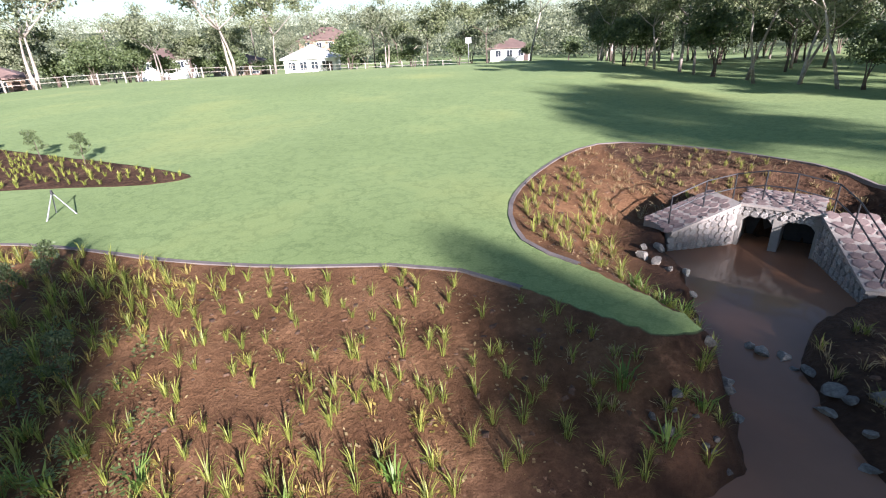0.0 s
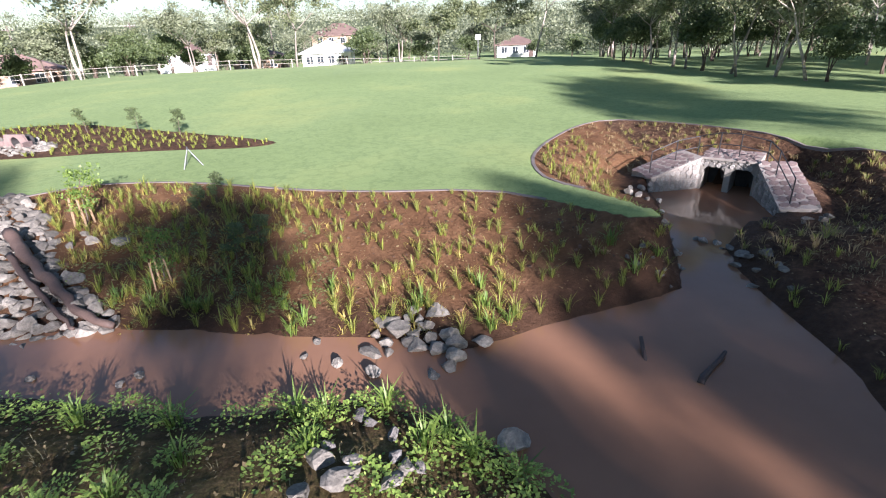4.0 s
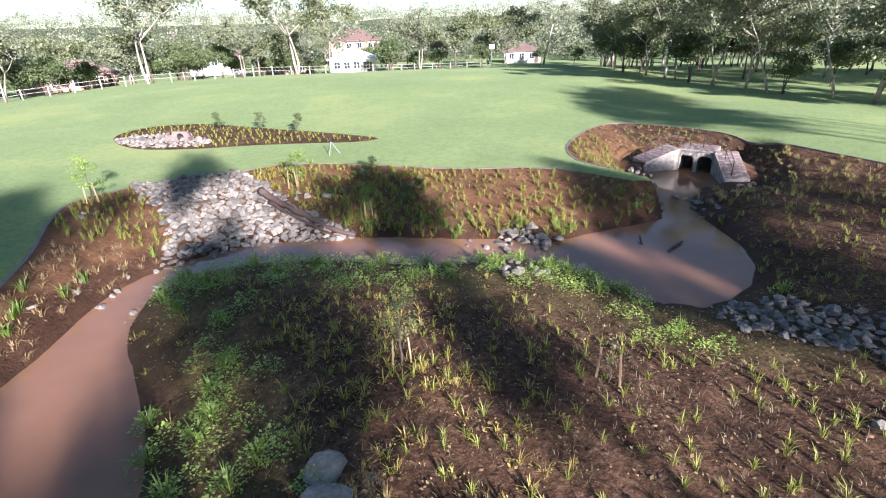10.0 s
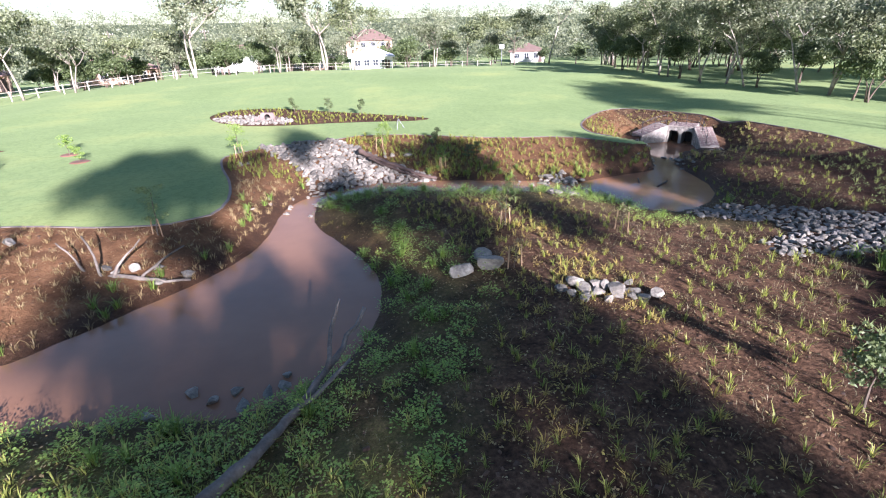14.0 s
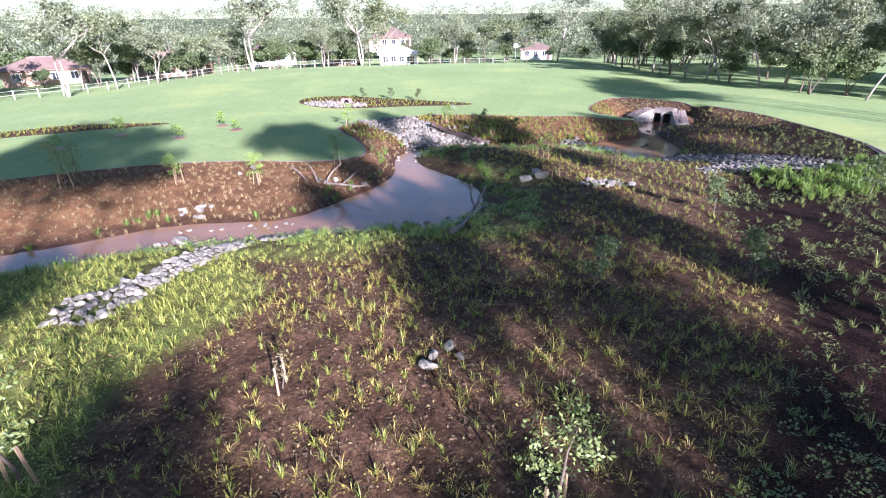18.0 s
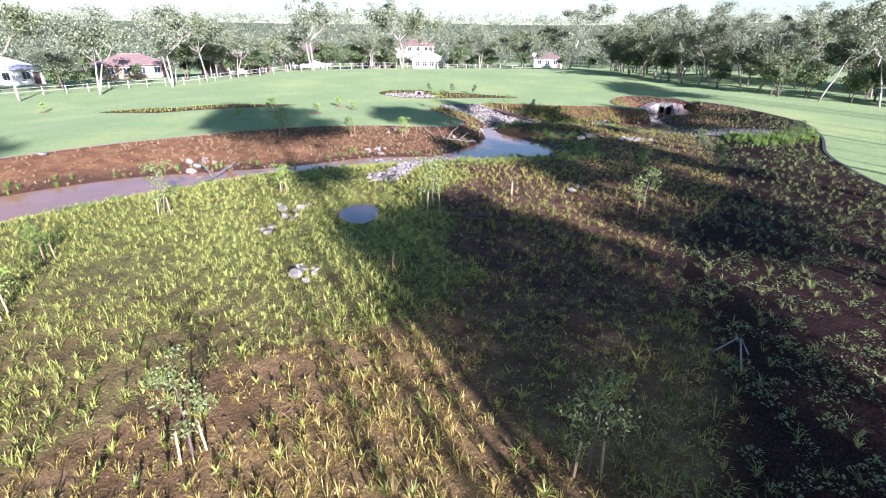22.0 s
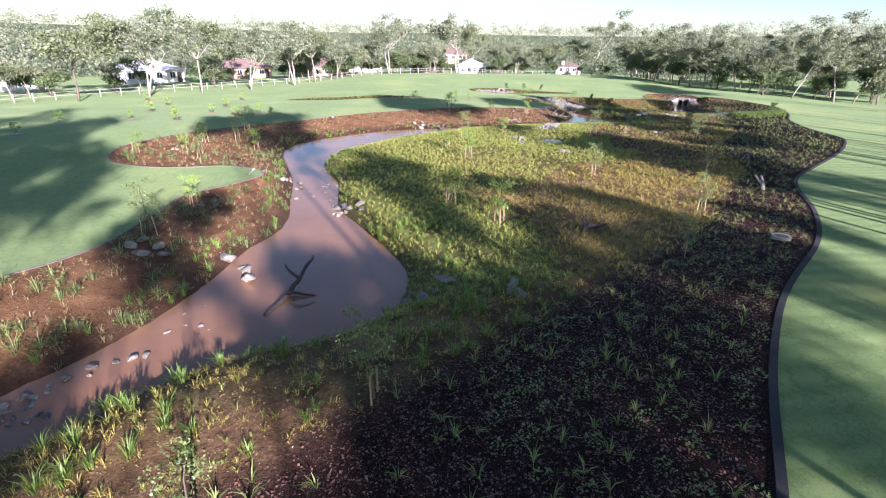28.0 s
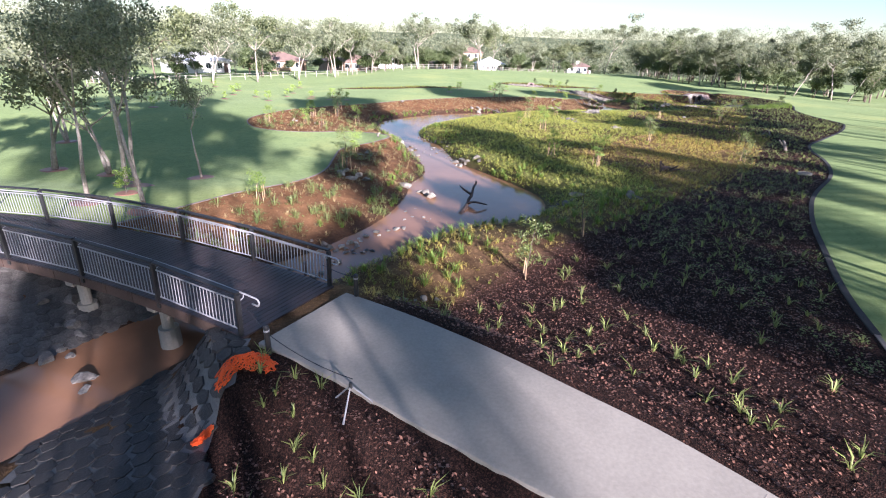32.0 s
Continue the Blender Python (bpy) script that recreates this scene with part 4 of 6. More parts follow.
def rock_matrix(r, x, y, z, size, flat=0.7):
    s = size * np.array([r.uniform(0.8, 1.35), r.uniform(0.75, 1.1), flat * r.uniform(0.8, 1.2)])
    return Matrix.Translation((x, y, z)) @ Euler((r.uniform(-0.25, 0.25), r.uniform(-0.25, 0.25), r.uniform(0, 6.3))).to_matrix().to_4x4() @ Matrix.Diagonal((*s, 1))


def boulder(r, x, y, size, label, group="", meshes=None, name="boulder", lift=0.12, flat=0.7):
    z = max(ground_z(x, y), float(water_level(x, np.array([y]))[0]) - 0.03)
    ob = new(name, (meshes or PALE_ROCKS)[int(r.integers(6))])
    ob.matrix_basis = rock_matrix(r, x, y, z + size * lift, size, flat)
    return tagged(ob, label, "rock", group)


def cluster(seed, x, y, count, spread_r, size, label, group, meshes=None, along=None, pack=0.36):
    r = np.random.default_rng(seed)
    placed = []
    for _ in range(count):
        for _try in range(30):
            d = r.normal(size=2) * spread_r
            if along is not None:
                d = np.array(along) * r.uniform(-1, 1) + r.normal(size=2) * spread_r
            s = size * r.uniform(0.6, 1.25)
            if all(np.hypot(d[0] - q[0], d[1] - q[1]) > pack * (s + q[2]) for q in placed):
                break
        placed.append((d[0], d[1], s))
        boulder(r, x + d[0], y + d[1], s, label, group, meshes)


GREY = "angular grey boulder in the planting bed"
BANK = "weathered grey boulder on the creek bank"
cluster(1, -2.05, 2.95, 24, 0.4, 0.5, BANK, "boulders at the creek bend", pack=0.25)
cluster(2, -2.75, -0.35, 6, 0.33, 0.44, "pale tan boulder beside the creek", "boulders above the pond")
cluster(3, -2.6, 0.75, 8, 0.4, 0.26, BANK, "stones along the bank", DARK_ROCKS)
cluster(4, -0.5, 0.3, 1, 0.02, 0.48, "single pale boulder at the pond edge", "")
cluster(5, 2.2, -3.15, 3, 0.4, 0.42, "white-faced boulder beside the rock spill", "")
cluster(6, -7.1, -8.1, 3, 0.28, 0.85, GREY, "pair of boulders")
cluster(7, -3.95, -10.1, 17, 0.24, 0.52, GREY, "ring of boulders", along=(0.85, -0.12), pack=0.26)
cluster(8, -11.8, -23.4, 4, 0.26, 0.62, GREY, "boulders in the dark soil")
cluster(9, -10.1, 7.0, 4, 0.36, 0.5, "pale boulder among tussocks", "boulders in the island bed")
cluster(10, -23.4, -32.7, 6, 0.3, 0.52, GREY, "ring of small boulders")
cluster(11, -25.8, -25.6, 8, 0.5, 0.55, GREY, "boulders above the small pool", along=(0.2, 0.9))
cluster(12, -25.9, -28.3, 3, 0.35, 0.6, GREY, "boulders above the small pool")
cluster(13, -42.1, -51.2, 4, 0.4, 0.75, BANK, "boulders on the lower bank")
cluster(14, -46.1, -51.0, 5, 0.4, 0.6, BANK, "boulders on the lower bank")
cluster(15, -34.4, -54.4, 5, 0.5, 0.62, BANK, "boulders by the lower pond")
cluster(16, -31.3, -55.5, 2, 0.25, 0.95, "large pale upright boulder in the bed", "")
cluster(17, -46.0, -44.3, 3, 0.35, 0.6, BANK, "boulders on the lower bank")
cluster(18, -38.9, -43.6, 4, 0.45, 0.65, BANK, "boulders at the narrows")
cluster(19, -44.0, -15.3, 1, 0.05, 0.9, "squared pale boulder on the bare clay bank", "")
cluster(20, -34.2, -14.6, 6, 0.6, 0.8, BANK, "boulders under the clay bank")
cluster(21, -23.4, -11.0, 7, 0.5, 0.5, BANK, "boulders at the riffle")
cluster(22, -22.3, -5.8, 2, 0.3, 0.6, "pale boulder at the top of the bank", "")
cluster(23, -20.8, -12.35, 12, 0.12, 0.3, "small stone of the creek riffle", "stones of the riffle", along=(2.4, 0.25))
cluster(24, -20.4, -13.9, 12, 0.15, 0.34, "small stone of the creek riffle", "stones of the riffle", along=(3.2, 0.1))
cluster(25, -22.2, -14.7, 3, 0.4, 0.75, BANK, "boulders at the riffle")
cluster(26, -14.5, -0.2, 9, 0.5, 0.32, "small weir stone at the waterside", "stones of the upper weir")
cluster(27, -12.9, 0.2, 11, 0.35, 0.26, "small weir stone at the waterside", "stones of the upper weir")
cluster(28, -12.3, -12.6, 8, 0.3, 0.45, BANK, "boulders below the pond", along=(1.3, 0.3))
cluster(29, -17.2, -7.0, 6, 0.45, 0.6, "pale boulder beside the fallen branch", "boulders by the fallen branch")
cluster(30, 4.3, 6.6, 10, 0.12, 0.3, "rounded edge stone of the inlet channel", "edge stones of the inlet", along=(-0.45, -1.5))
cluster(31, 5.4, 5.1, 14, 0.16, 0.34, "rounded edge stone of the inlet channel", "edge stones of the inlet", along=(0.1, -1.6))
cluster(32, 4.9, 9.6, 7, 0.35, 0.36, "stone at the culvert wing", "edge stones of the inlet")
cluster(33, 8.2, 7.2, 6, 0.35, 0.36, "stone at the culvert wing", "edge stones of the inlet")
cluster(34, -44.3, -58.7, 14, 0.15, 0.42, "pale stone of the lower weir", "stones of the lower weir", along=(1.5, 1.3))
cluster(80, -42.5, -65.1, 9, 0.05, 0.3, "flat kerb stone along the mulch", "kerb stones by the bridge", along=(1.2, -0.25))
cluster(35, -42.0, -55.5, 8, 0.6, 0.22, "small stone standing in the water", "stones in the water")
cluster(36, -46.3, -62.8, 12, 0.5, 0.5, "dark wet stone below the weir", "stones below the weir", DARK_ROCKS, along=(1.2, 1.4))
cluster(37, -52.5, -31.0, 5, 0.9, 0.4, BANK, "boulders on the western bank")
cluster(38, -44.6, -39.0, 8, 0.6, 0.4, BANK, "boulders at the narrows")
cluster(74, -45.4, -59.9, 12, 0.2, 0.36, "dark wet stone below the weir", "stones of the lower weir", DARK_ROCKS, along=(1.2, -0.3))
cluster(70, -40.9, -35.0, 14, 0.2, 0.3, "dark wet stone in the shallow creek", "stones of the narrows", DARK_ROCKS, along=(1.4, -2.6))
cluster(71, -39.8, -40.6, 12, 0.22, 0.28, "dark wet stone in the shallow creek", "stones of the narrows", DARK_ROCKS, along=(0.4, -2.2))
cluster(72, -38.1, -43.9, 5, 0.4, 0.8, BANK, "boulders at the narrows")
cluster(73, -42.7, -38.1, 6, 0.4, 0.5, BANK, "boulders at the narrows")
cluster(39, -40.6, -38.5, 10, 0.5, 0.3, "small stone of the narrows", "boulders at the narrows", along=(1.4, 3.0))
cluster(40, -9.0, 2.2, 7, 0.2, 0.3, "small stone in the shallow creek", "stones in the shallow creek", along=(2.5, 0.2))
cluster(41, -5.5, 2.4, 4, 0.3, 0.3, "small stone in the shallow creek", "stones in the shallow creek", along=(2.0, 0.1))
cluster(42, -18.0, 4.6, 3, 0.3, 0.4, "pale stone in the grassy bank", "")
cluster(43, 3.0, 4.6, 9, 0.25, 0.18, "pebble standing in the shallows", "pebbles in the shallows", DARK_ROCKS)


SPILLS = []


def rock_spill(name, ring, size, seed, meshes, label, gap, limit=300):
    """Loose tipped rock: single stones where they can be told apart, the rest as one heap."""
    r = np.random.default_rng(seed)
    ring = np.array(ring)
    SPILLS.append(ring)
    spill = thing(name, *ring.mean(0), 0, label, "rock spill")
    lo, hi = ring.min(0), ring.max(0)
    pts = []
    for y in np.arange(lo[1], hi[1], gap):
        for x in np.arange(lo[0], hi[0], gap):
            pts.append((x + r.uniform(-0.35, 0.35) * gap, y + r.uniform(-0.35, 0.35) * gap))
    pts = np.array(pts)
    pts = pts[signed_distance(pts, ring) > 0]
    r.shuffle(pts)
    z = np.maximum(ground_level(pts[:, 0], pts[:, 1])[0], water_level(pts[:, 0], pts[:, 1]) - 0.15)
    base = Matrix.Translation((-ring.mean(0)[0], -ring.mean(0)[1], 0))
    v, f = [], []
    for i, ((x, y), h) in enumerate(zip(pts, z)):
        s = size * r.uniform(0.7, 1.35)
        me = meshes[int(r.integers(len(meshes)))]
        m = base @ rock_matrix(r, x, y, h + 0.05 * s, s, 0.75)
        if i < limit:
            ob = new("rock", me)
            ob.parent = spill
            ob.matrix_basis = m
        else:
            k = len(v)
            v += [tuple(m @ q.co) for q in me.vertices]
            f += [tuple(k + j for j in p.vertices) for p in me.polygons]
    if v:
        rest = from_arrays("rubble", v, f, meshes[0].materials[0])
        rest.parent = spill
        tagged(rest, kind="stuff")
    return spill


rock_spill("rock_spill", [(-18.2, 7.9), (-16, 9.2), (-14.2, 10.0), (-12.4, 8.4), (-10.3, 5.8), (-8.0, 3.9), (-8.3, 3.2), (-10.1, 3.1), (-11.7, 2.9), (-12.8, 2.2), (-14.0, 1.2), (-14.3, 3.1), (-15.4, 5.1)], 0.44, 5, PALE_ROCKS, "broad spill of pale angular rock down the bank", 0.265)
rock_spill("rock_spill", [(1.6, -3.0), (2.6, -2.0), (3.8, -2.1), (5.2, -3.6), (7.5, -6.2), (9.0, -9.5), (7.0, -9.6), (4.6, -8.6), (1.9, -8.1), (2.0, -7.0), (3.4, -6.3), (3.6, -5.0), (2.5, -4.0)], 0.3, 6, PALE_ROCKS[:3] + DARK_ROCKS[:3], "rock spill of grey stones through the planting", 0.23)
rock_spill("rock_drain", [(-23.0, -20.3), (-22.4, -21.5), (-21.3, -21.6), (-20.6, -20.3), (-20.0, -18.0), (-18.8, -15.4), (-17.0, -14.2), (-18.9, -14.8), (-20.7, -15.6), (-21.3, -17.4), (-21.8, -19.3)], 0.36, 8, PALE_ROCKS, "narrow drain lined with loose grey rock", 0.26, 200)
rock_spill("rock_spill", [(-25.0, 18.2), (-24.4, 20.3), (-22.6, 20.0), (-20.2, 19.2), (-18.4, 17.6), (-18.8, 16.2), (-22, 16.3)], 0.42, 9, PALE_ROCKS, "pale rock apron round the pipe outlet", 0.34, 120)

# ---- culvert ----
def lerp2(a, b, s):
    return (a[0] + (b[0] - a[0]) * s, a[1] + (b[1] - a[1]) * s)


def top_at(p):
    return float(wall_top(np.array([p[0]]), np.array([p[1]]))[0])


STONES = []
for i in range(6):
    r = np.random.default_rng(90 + i)
    bm = bmesh.new()
    n = 6
    ring = [(0.5 * math.cos(2 * math.pi * j / n + r.uniform(-0.2, 0.2)) * r.uniform(0.85, 1.15), 0.5 * math.sin(2 * math.pi * j / n + r.uniform(-0.2, 0.2)) * r.uniform(0.85, 1.15)) for j in range(n)]
    low, high = [bm.verts.new((x, y, -0.5)) for x, y in ring], [bm.verts.new((x * 0.86, y * 0.86, 0.5 + r.uniform(-0.12, 0.12))) for x, y in ring]
    for j in range(n):
        bm.faces.new((low[j], low[(j + 1) % n], high[(j + 1) % n], high[j]))
    bm.faces.new(high)
    me = bpy.data.meshes.new("stone")
    bm.to_mesh(me)
    bm.free()
    STONES.append(me)
STONE_SETS = {}


def stone_set(mat):
    if mat not in STONE_SETS:
        STONE_SETS[mat] = []
        for me in STONES:
            c = me.copy()
            c.materials.append(mat)
            STONE_SETS[mat].append(c)
    return STONE_SETS[mat]


def stones_on(parent, p0, across, up, width, height, top, size, mat, seed, proud=0.05, hole=None):
    """Stones set in rows on a face. across and up are unit ways, top gives the face's height along it, hole says what stays open."""
    r = np.random.default_rng(seed)
    meshes = stone_set(mat)
    out = across.cross(up).normalized()
    inv = parent.matrix_world.inverted() if parent.parent is None else Matrix()
    rows = max(1, int(height / (size * 0.8)))
    for j in range(rows):
        v = (j + 0.5) * height / rows
        u = r.uniform(0, 0.5) * size
        while u < width:
            w = size * r.uniform(0.8, 1.35)
            if v < top(u / width) - 0.03 and u + w / 2 < width + 0.05 and not (hole and hole(u, v)):
                ob = new("stone", meshes[int(r.integers(6))])
                ob.parent = parent
                rot = Matrix((across, up, out)).transposed().to_4x4()
                ob.matrix_basis = inv @ Matrix.Translation(p0 + across * u + up * v + out * proud * 0.3) @ rot @ Matrix.Rotation(r.uniform(-0.2, 0.2), 4, "Z") @ Matrix.Diagonal((w * 0.95, size * 0.95 * height / rows / (size * 0.8), proud * r.uniform(1.2, 2.0), 1))
            u += w * 0.97


culvert = thing("culvert", 7.8, 10.6, 0, "twin-cell culvert with rubble stone wing walls and pink coping", "culvert")
bpy.context.view_layer.update()
back = Vector((0.64, 0.77, 0)) 


def wall_part(name, a, b, thick_way, z0=-0.45, thick=0.42, lintel=None):
    """A wall from a to b with a sloping top."""
    bm, n = bmesh.new(), 8
    base = Vector((7.8, 10.6, 0))
    rows = []
    for i in range(n + 1):
        p = lerp2(a, b, i / n)
        t = top_at(p) - 0.03
        zz = lintel if lintel is not None else z0
        rows.append([bm.verts.new(Vector((p[0] + thick_way.x * o, p[1] + thick_way.y * o, z)) - base) for o, z in ((0, zz), (0, t), (thick, t), (thick, zz))])
    for p, q in zip(rows, rows[1:]):
        for j in range(4):
            bm.faces.new((p[j], q[j], q[(j + 1) % 4], p[(j + 1) % 4]))
    bm.faces.new(rows[0])
    bm.faces.new(rows[-1][::-1])
    bmesh.ops.recalc_face_normals(bm, faces=bm.faces)
    return part(name, bm, MORTAR, culvert)


ab = Vector((CUL_B[0] - CUL_A[0], CUL_B[1] - CUL_A[1], 0)).normalized()
wing_l = wall_part("wing_wall", CUL_L, CUL_A, Vector((0.08, 0.99, 0)))
wing_r = wall_part("wing_wall", CUL_B, CUL_R, Vector((0.97, -0.2, 0)))
lintel = wall_part("head_wall", CUL_A, CUL_B, back, thick=0.95, lintel=0.78)
for s0, s1 in ((0.0, 0.05), (0.45, 0.56), (0.95, 1.0)):
    bm = bmesh.new()
    p, q = lerp2(CUL_A, CUL_B, s0), lerp2(CUL_A, CUL_B, s1)
    c = ((p[0] + q[0]) / 2, (p[1] + q[1]) / 2)
    box(bm, 0, 0.46, 0.16, math.hypot(p[0] - q[0], p[1] - q[1]), 0.96, 1.24, Matrix.Translation((c[0] - 7.8, c[1] - 10.6, 0)) @ Matrix.Rotation(math.atan2(ab.y, ab.x), 4, "Z"))
    part("cell_wall", bm, CONCRETE, culvert)
# a dark sheet closes the cells, its colour giving the shade of their depth
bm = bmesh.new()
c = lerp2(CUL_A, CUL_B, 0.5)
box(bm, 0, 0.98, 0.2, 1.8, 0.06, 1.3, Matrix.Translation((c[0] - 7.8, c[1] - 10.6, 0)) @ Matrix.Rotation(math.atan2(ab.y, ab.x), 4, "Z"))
part("cell_back", bm, DARK_HOLE, culvert, "dark panel standing in for the shade inside the cells")
for s0, s1 in ((0.05, 0.45), (0.56, 0.95)):
    for e, way in ((s0, 1), (s1, -1)):
        bm = bmesh.new()
        p = lerp2(CUL_A, CUL_B, e)
        m = Matrix.Translation((p[0] - 7.8, p[1] - 10.6, 0)) @ Matrix.Rotation(math.atan2(ab.y, ab.x), 4, "Z")
        vs = [bm.verts.new(m @ Vector(q)) for y in (0.0, 0.5) for q in ((0.004 * way, y, 0.785), (0.13 * way, y, 0.785), (0.004 * way, y, 0.64))]
        for q in ((0, 1, 2), (3, 5, 4), (0, 3, 4, 1), (1, 4, 5, 2), (0, 2, 5, 3)):
            bm.faces.new([vs[j] for j in q])
        part("cell_corner", bm, CONCRETE, culvert)
up = Vector((0, 0, 1))
bpy.context.view_layer.update()


def wall_stones(wall, a, b, seed, low=-0.1, hole=None, mat=None):
    way = Vector((b[0] - a[0], b[1] - a[1], 0))
    inv = Vector((7.8, 10.6, 0))
    stones_on(wall, Vector((*a, low)) - inv, way.normalized(), up, way.length, 1.2, lambda s: top_at(lerp2(a, b, s)) - low, 0.17, mat or WALL_STONE, seed, 0.028, hole)


wall_stones(wing_l, CUL_L, CUL_A, 1)
wall_stones(wing_r, CUL_B, CUL_R, 2)
wall_stones(lintel, CUL_A, CUL_B, 3, 0.77)


def coping_band(a, b, out, width, seed):
    """Sloping stone paving along the top of a wall."""
    base = Vector((7.8, 10.6, 0))
    bm, n, rows = bmesh.new(), 6, []
    for i in range(n + 1):
        p = lerp2(a, b, i / n)
        t = top_at(p)
        o, q = Vector((p[0] - out.x * 0.06, p[1] - out.y * 0.06, 0)), Vector((p[0] + out.x * width, p[1] + out.y * width, 0))
        rows.append([bm.verts.new(Vector((*o.xy, t - 0.06)) - base), bm.verts.new(Vector((*o.xy, t)) - base), bm.verts.new(Vector((*q.xy, t + 0.05)) - base), bm.verts.new(Vector((*q.xy, t - 0.2)) - base)])
    for p, q in zip(rows, rows[1:]):
        for j in range(4):
            bm.faces.new((p[j], q[j], q[(j + 1) % 4], p[(j + 1) % 4]))
    bm.faces.new(rows[0])
    bm.faces.new(rows[-1][::-1])
    bmesh.ops.recalc_face_normals(bm, faces=bm.faces)
    band = part("coping", bm, MORTAR, culvert, "sloping band of pink paving stones")
    way = Vector((b[0] - a[0], b[1] - a[1], top_at(b) - top_at(a)))
    slope = Vector((out.x, out.y, 0.05 / width)).normalized()
    across = way.normalized()
    if across.cross(slope).z < 0:
        p0 = Vector((*b, top_at(b))) - base
        across = -across
    else:
        p0 = Vector((*a, top_at(a))) - base
    stones_on(band, p0, across, slope, way.length, width, lambda s: width + 0.1, 0.25, COPING, seed, 0.012)
    return band


coping_band(CUL_L, CUL_A, Vector((-0.25, 0.97, 0)), 1.0, 11)
coping_band(CUL_B, CUL_R, Vector((0.95, -0.3, 0)), 0.95, 12)
coping_band(CUL_A, CUL_B, back, 1.25, 13)


def handrail(points, height=0.75):
    """A black two-rail balustrade over the given feet."""
    x, y = points[0]
    rail = thing("handrail", x, y, top_at(points[0]) + 0.02, "thin black steel handrail on the culvert coping", "handrail", "culvert handrails")
    feet = [Vector((p[0] - x, p[1] - y, top_at(p) - top_at(points[0]))) for p in points]
    for p in feet:
        part("post", rod(bmesh.new(), p, p + Vector((0, 0, height)), 0.018), BLACK_STEEL, rail)
    for h in (height, height * 0.5):
        for p, q in zip(feet, feet[1:]):
            part("rail", rod(bmesh.new(), p + Vector((0, 0, h)), q + Vector((0, 0, h)), 0.016), BLACK_STEEL, rail)


handrail([(5.6, 11.3), (6.5, 11.5), (7.3, 11.65), (7.75, 11.2), (8.2, 10.8), (8.8, 10.3), (8.55, 9.4), (8.2, 8.1)], 0.72)

# ---- planting ----
def blades(r, base, per, height, spread_r, width=0.012, droop=0.5):
    """Arching grass blades round each foot: two quads a blade."""
    n = len(base) * per
    foot = np.repeat(base, per, 0)
    tall = np.repeat(np.broadcast_to(height, len(base)), per) * r.uniform(0.55, 1.15, n)
    ang = r.uniform(0, 2 * math.pi, n)
    out = np.stack([np.cos(ang), np.sin(ang), np.zeros(n)], -1)
    side = np.stack([-np.sin(ang), np.cos(ang), np.zeros(n)], -1) * (width * r.uniform(0.7, 1.4, n) * (0.4 + tall / 0.5))[:, None]
    reach = (tall * r.uniform(0.15, 0.15 + droop, n))[:, None]
    p0 = foot + out * (r.uniform(0, 1, n) * spread_r)[:, None]
    p1 = p0 + out * reach * 0.35 + (tall * 0.62)[:, None] * np.array([0, 0, 1.0])
    p2 = p0 + out * reach * 1.25 + (tall * r.uniform(0.75, 1.0, n))[:, None] * np.array([0, 0, 1.0])
    v = np.stack([p0 - side * 0.6, p0 + side * 0.6, p1 + side, p1 - side, p2 + side * 0.15, p2 - side * 0.15], 1).reshape(-1, 3)
    k = np.arange(n)[:, None] * 6
    q = np.concatenate([k + [0, 1, 2, 3], k + [3, 2, 4, 5]], 1).reshape(-1, 4)
    return v, q


def leaflets(r, base, per, radius, tall, size):
    """Small broad leaves in a low mound round each foot."""
    n = len(base) * per
    ang, d = r.uniform(0, 2 * math.pi, n), np.sqrt(r.uniform(0, 1, n)) * radius
    p = np.repeat(base, per, 0) + np.stack([np.cos(ang) * d, np.sin(ang) * d, r.uniform(0.15, 1, n) * tall * (1.15 - d / radius)], -1)
    a = np.stack([np.cos(ang + r.normal(0, 0.8, n)), np.sin(ang + r.normal(0, 0.8, n)), r.uniform(-0.3, 0.7, n)], -1)
    b = np.stack([-a[:, 1], a[:, 0], r.uniform(-0.3, 0.3, n)], -1)
    s = (size * r.uniform(0.6, 1.35, n))[:, None]
    v = np.stack([p, p + a * s * 0.5 + b * s * 0.34, p + a * s, p + a * s * 0.5 - b * s * 0.34], 1).reshape(-1, 3)
    return v, np.arange(n * 4).reshape(-1, 4)


pr = np.random.default_rng(21)


def sown(gap, jitter=0.42):
    """A jittered grid of places over the beds, with what is known of each."""
    gx, gy = np.meshgrid(np.arange(-60, 14, gap), np.arange(-77.5, 24, gap))
    xy = np.stack([gx.ravel(), gy.ravel()], -1) + pr.uniform(-jitter, jitter, (gx.size, 2)) * gap
    h, k, w = sample(xy)
    keep = (k > 0.25) & (w < -0.12)
    keep &= line_distance(xy, PATH_LINE) > 1.75
    keep &= ~((xy[:, 0] < np.where(xy[:, 1] > -69.2, -43.5, -45.6)) & (xy[:, 1] < -64.5))
    keep &= signed_distance(xy, MOUTH) < -1.3
    keep &= signed_distance(xy, POOL) < -0.1
    for s in SPILLS:
        keep &= signed_distance(xy, s) < 0.05
    xy, h, k, w = xy[keep], h[keep], k[keep], w[keep]
    right, patch, dark, lush, meadow = cover_zones(xy, w)
    return xy, h, k, w, right, patch, dark, lush, meadow


def at_ground(xy, h):
    return np.c_[xy, h - 0.01]


def stuff(name, parts, mat, label, category):
    v, q, k = [], [], 0
    for a, b in parts:
        v.append(a)
        q.append(b + k)
        k += len(a)
    ob = new(name, fast_mesh(name, np.concatenate(v), np.concatenate(q), mat))
    return tagged(ob, label, category, kind="stuff")


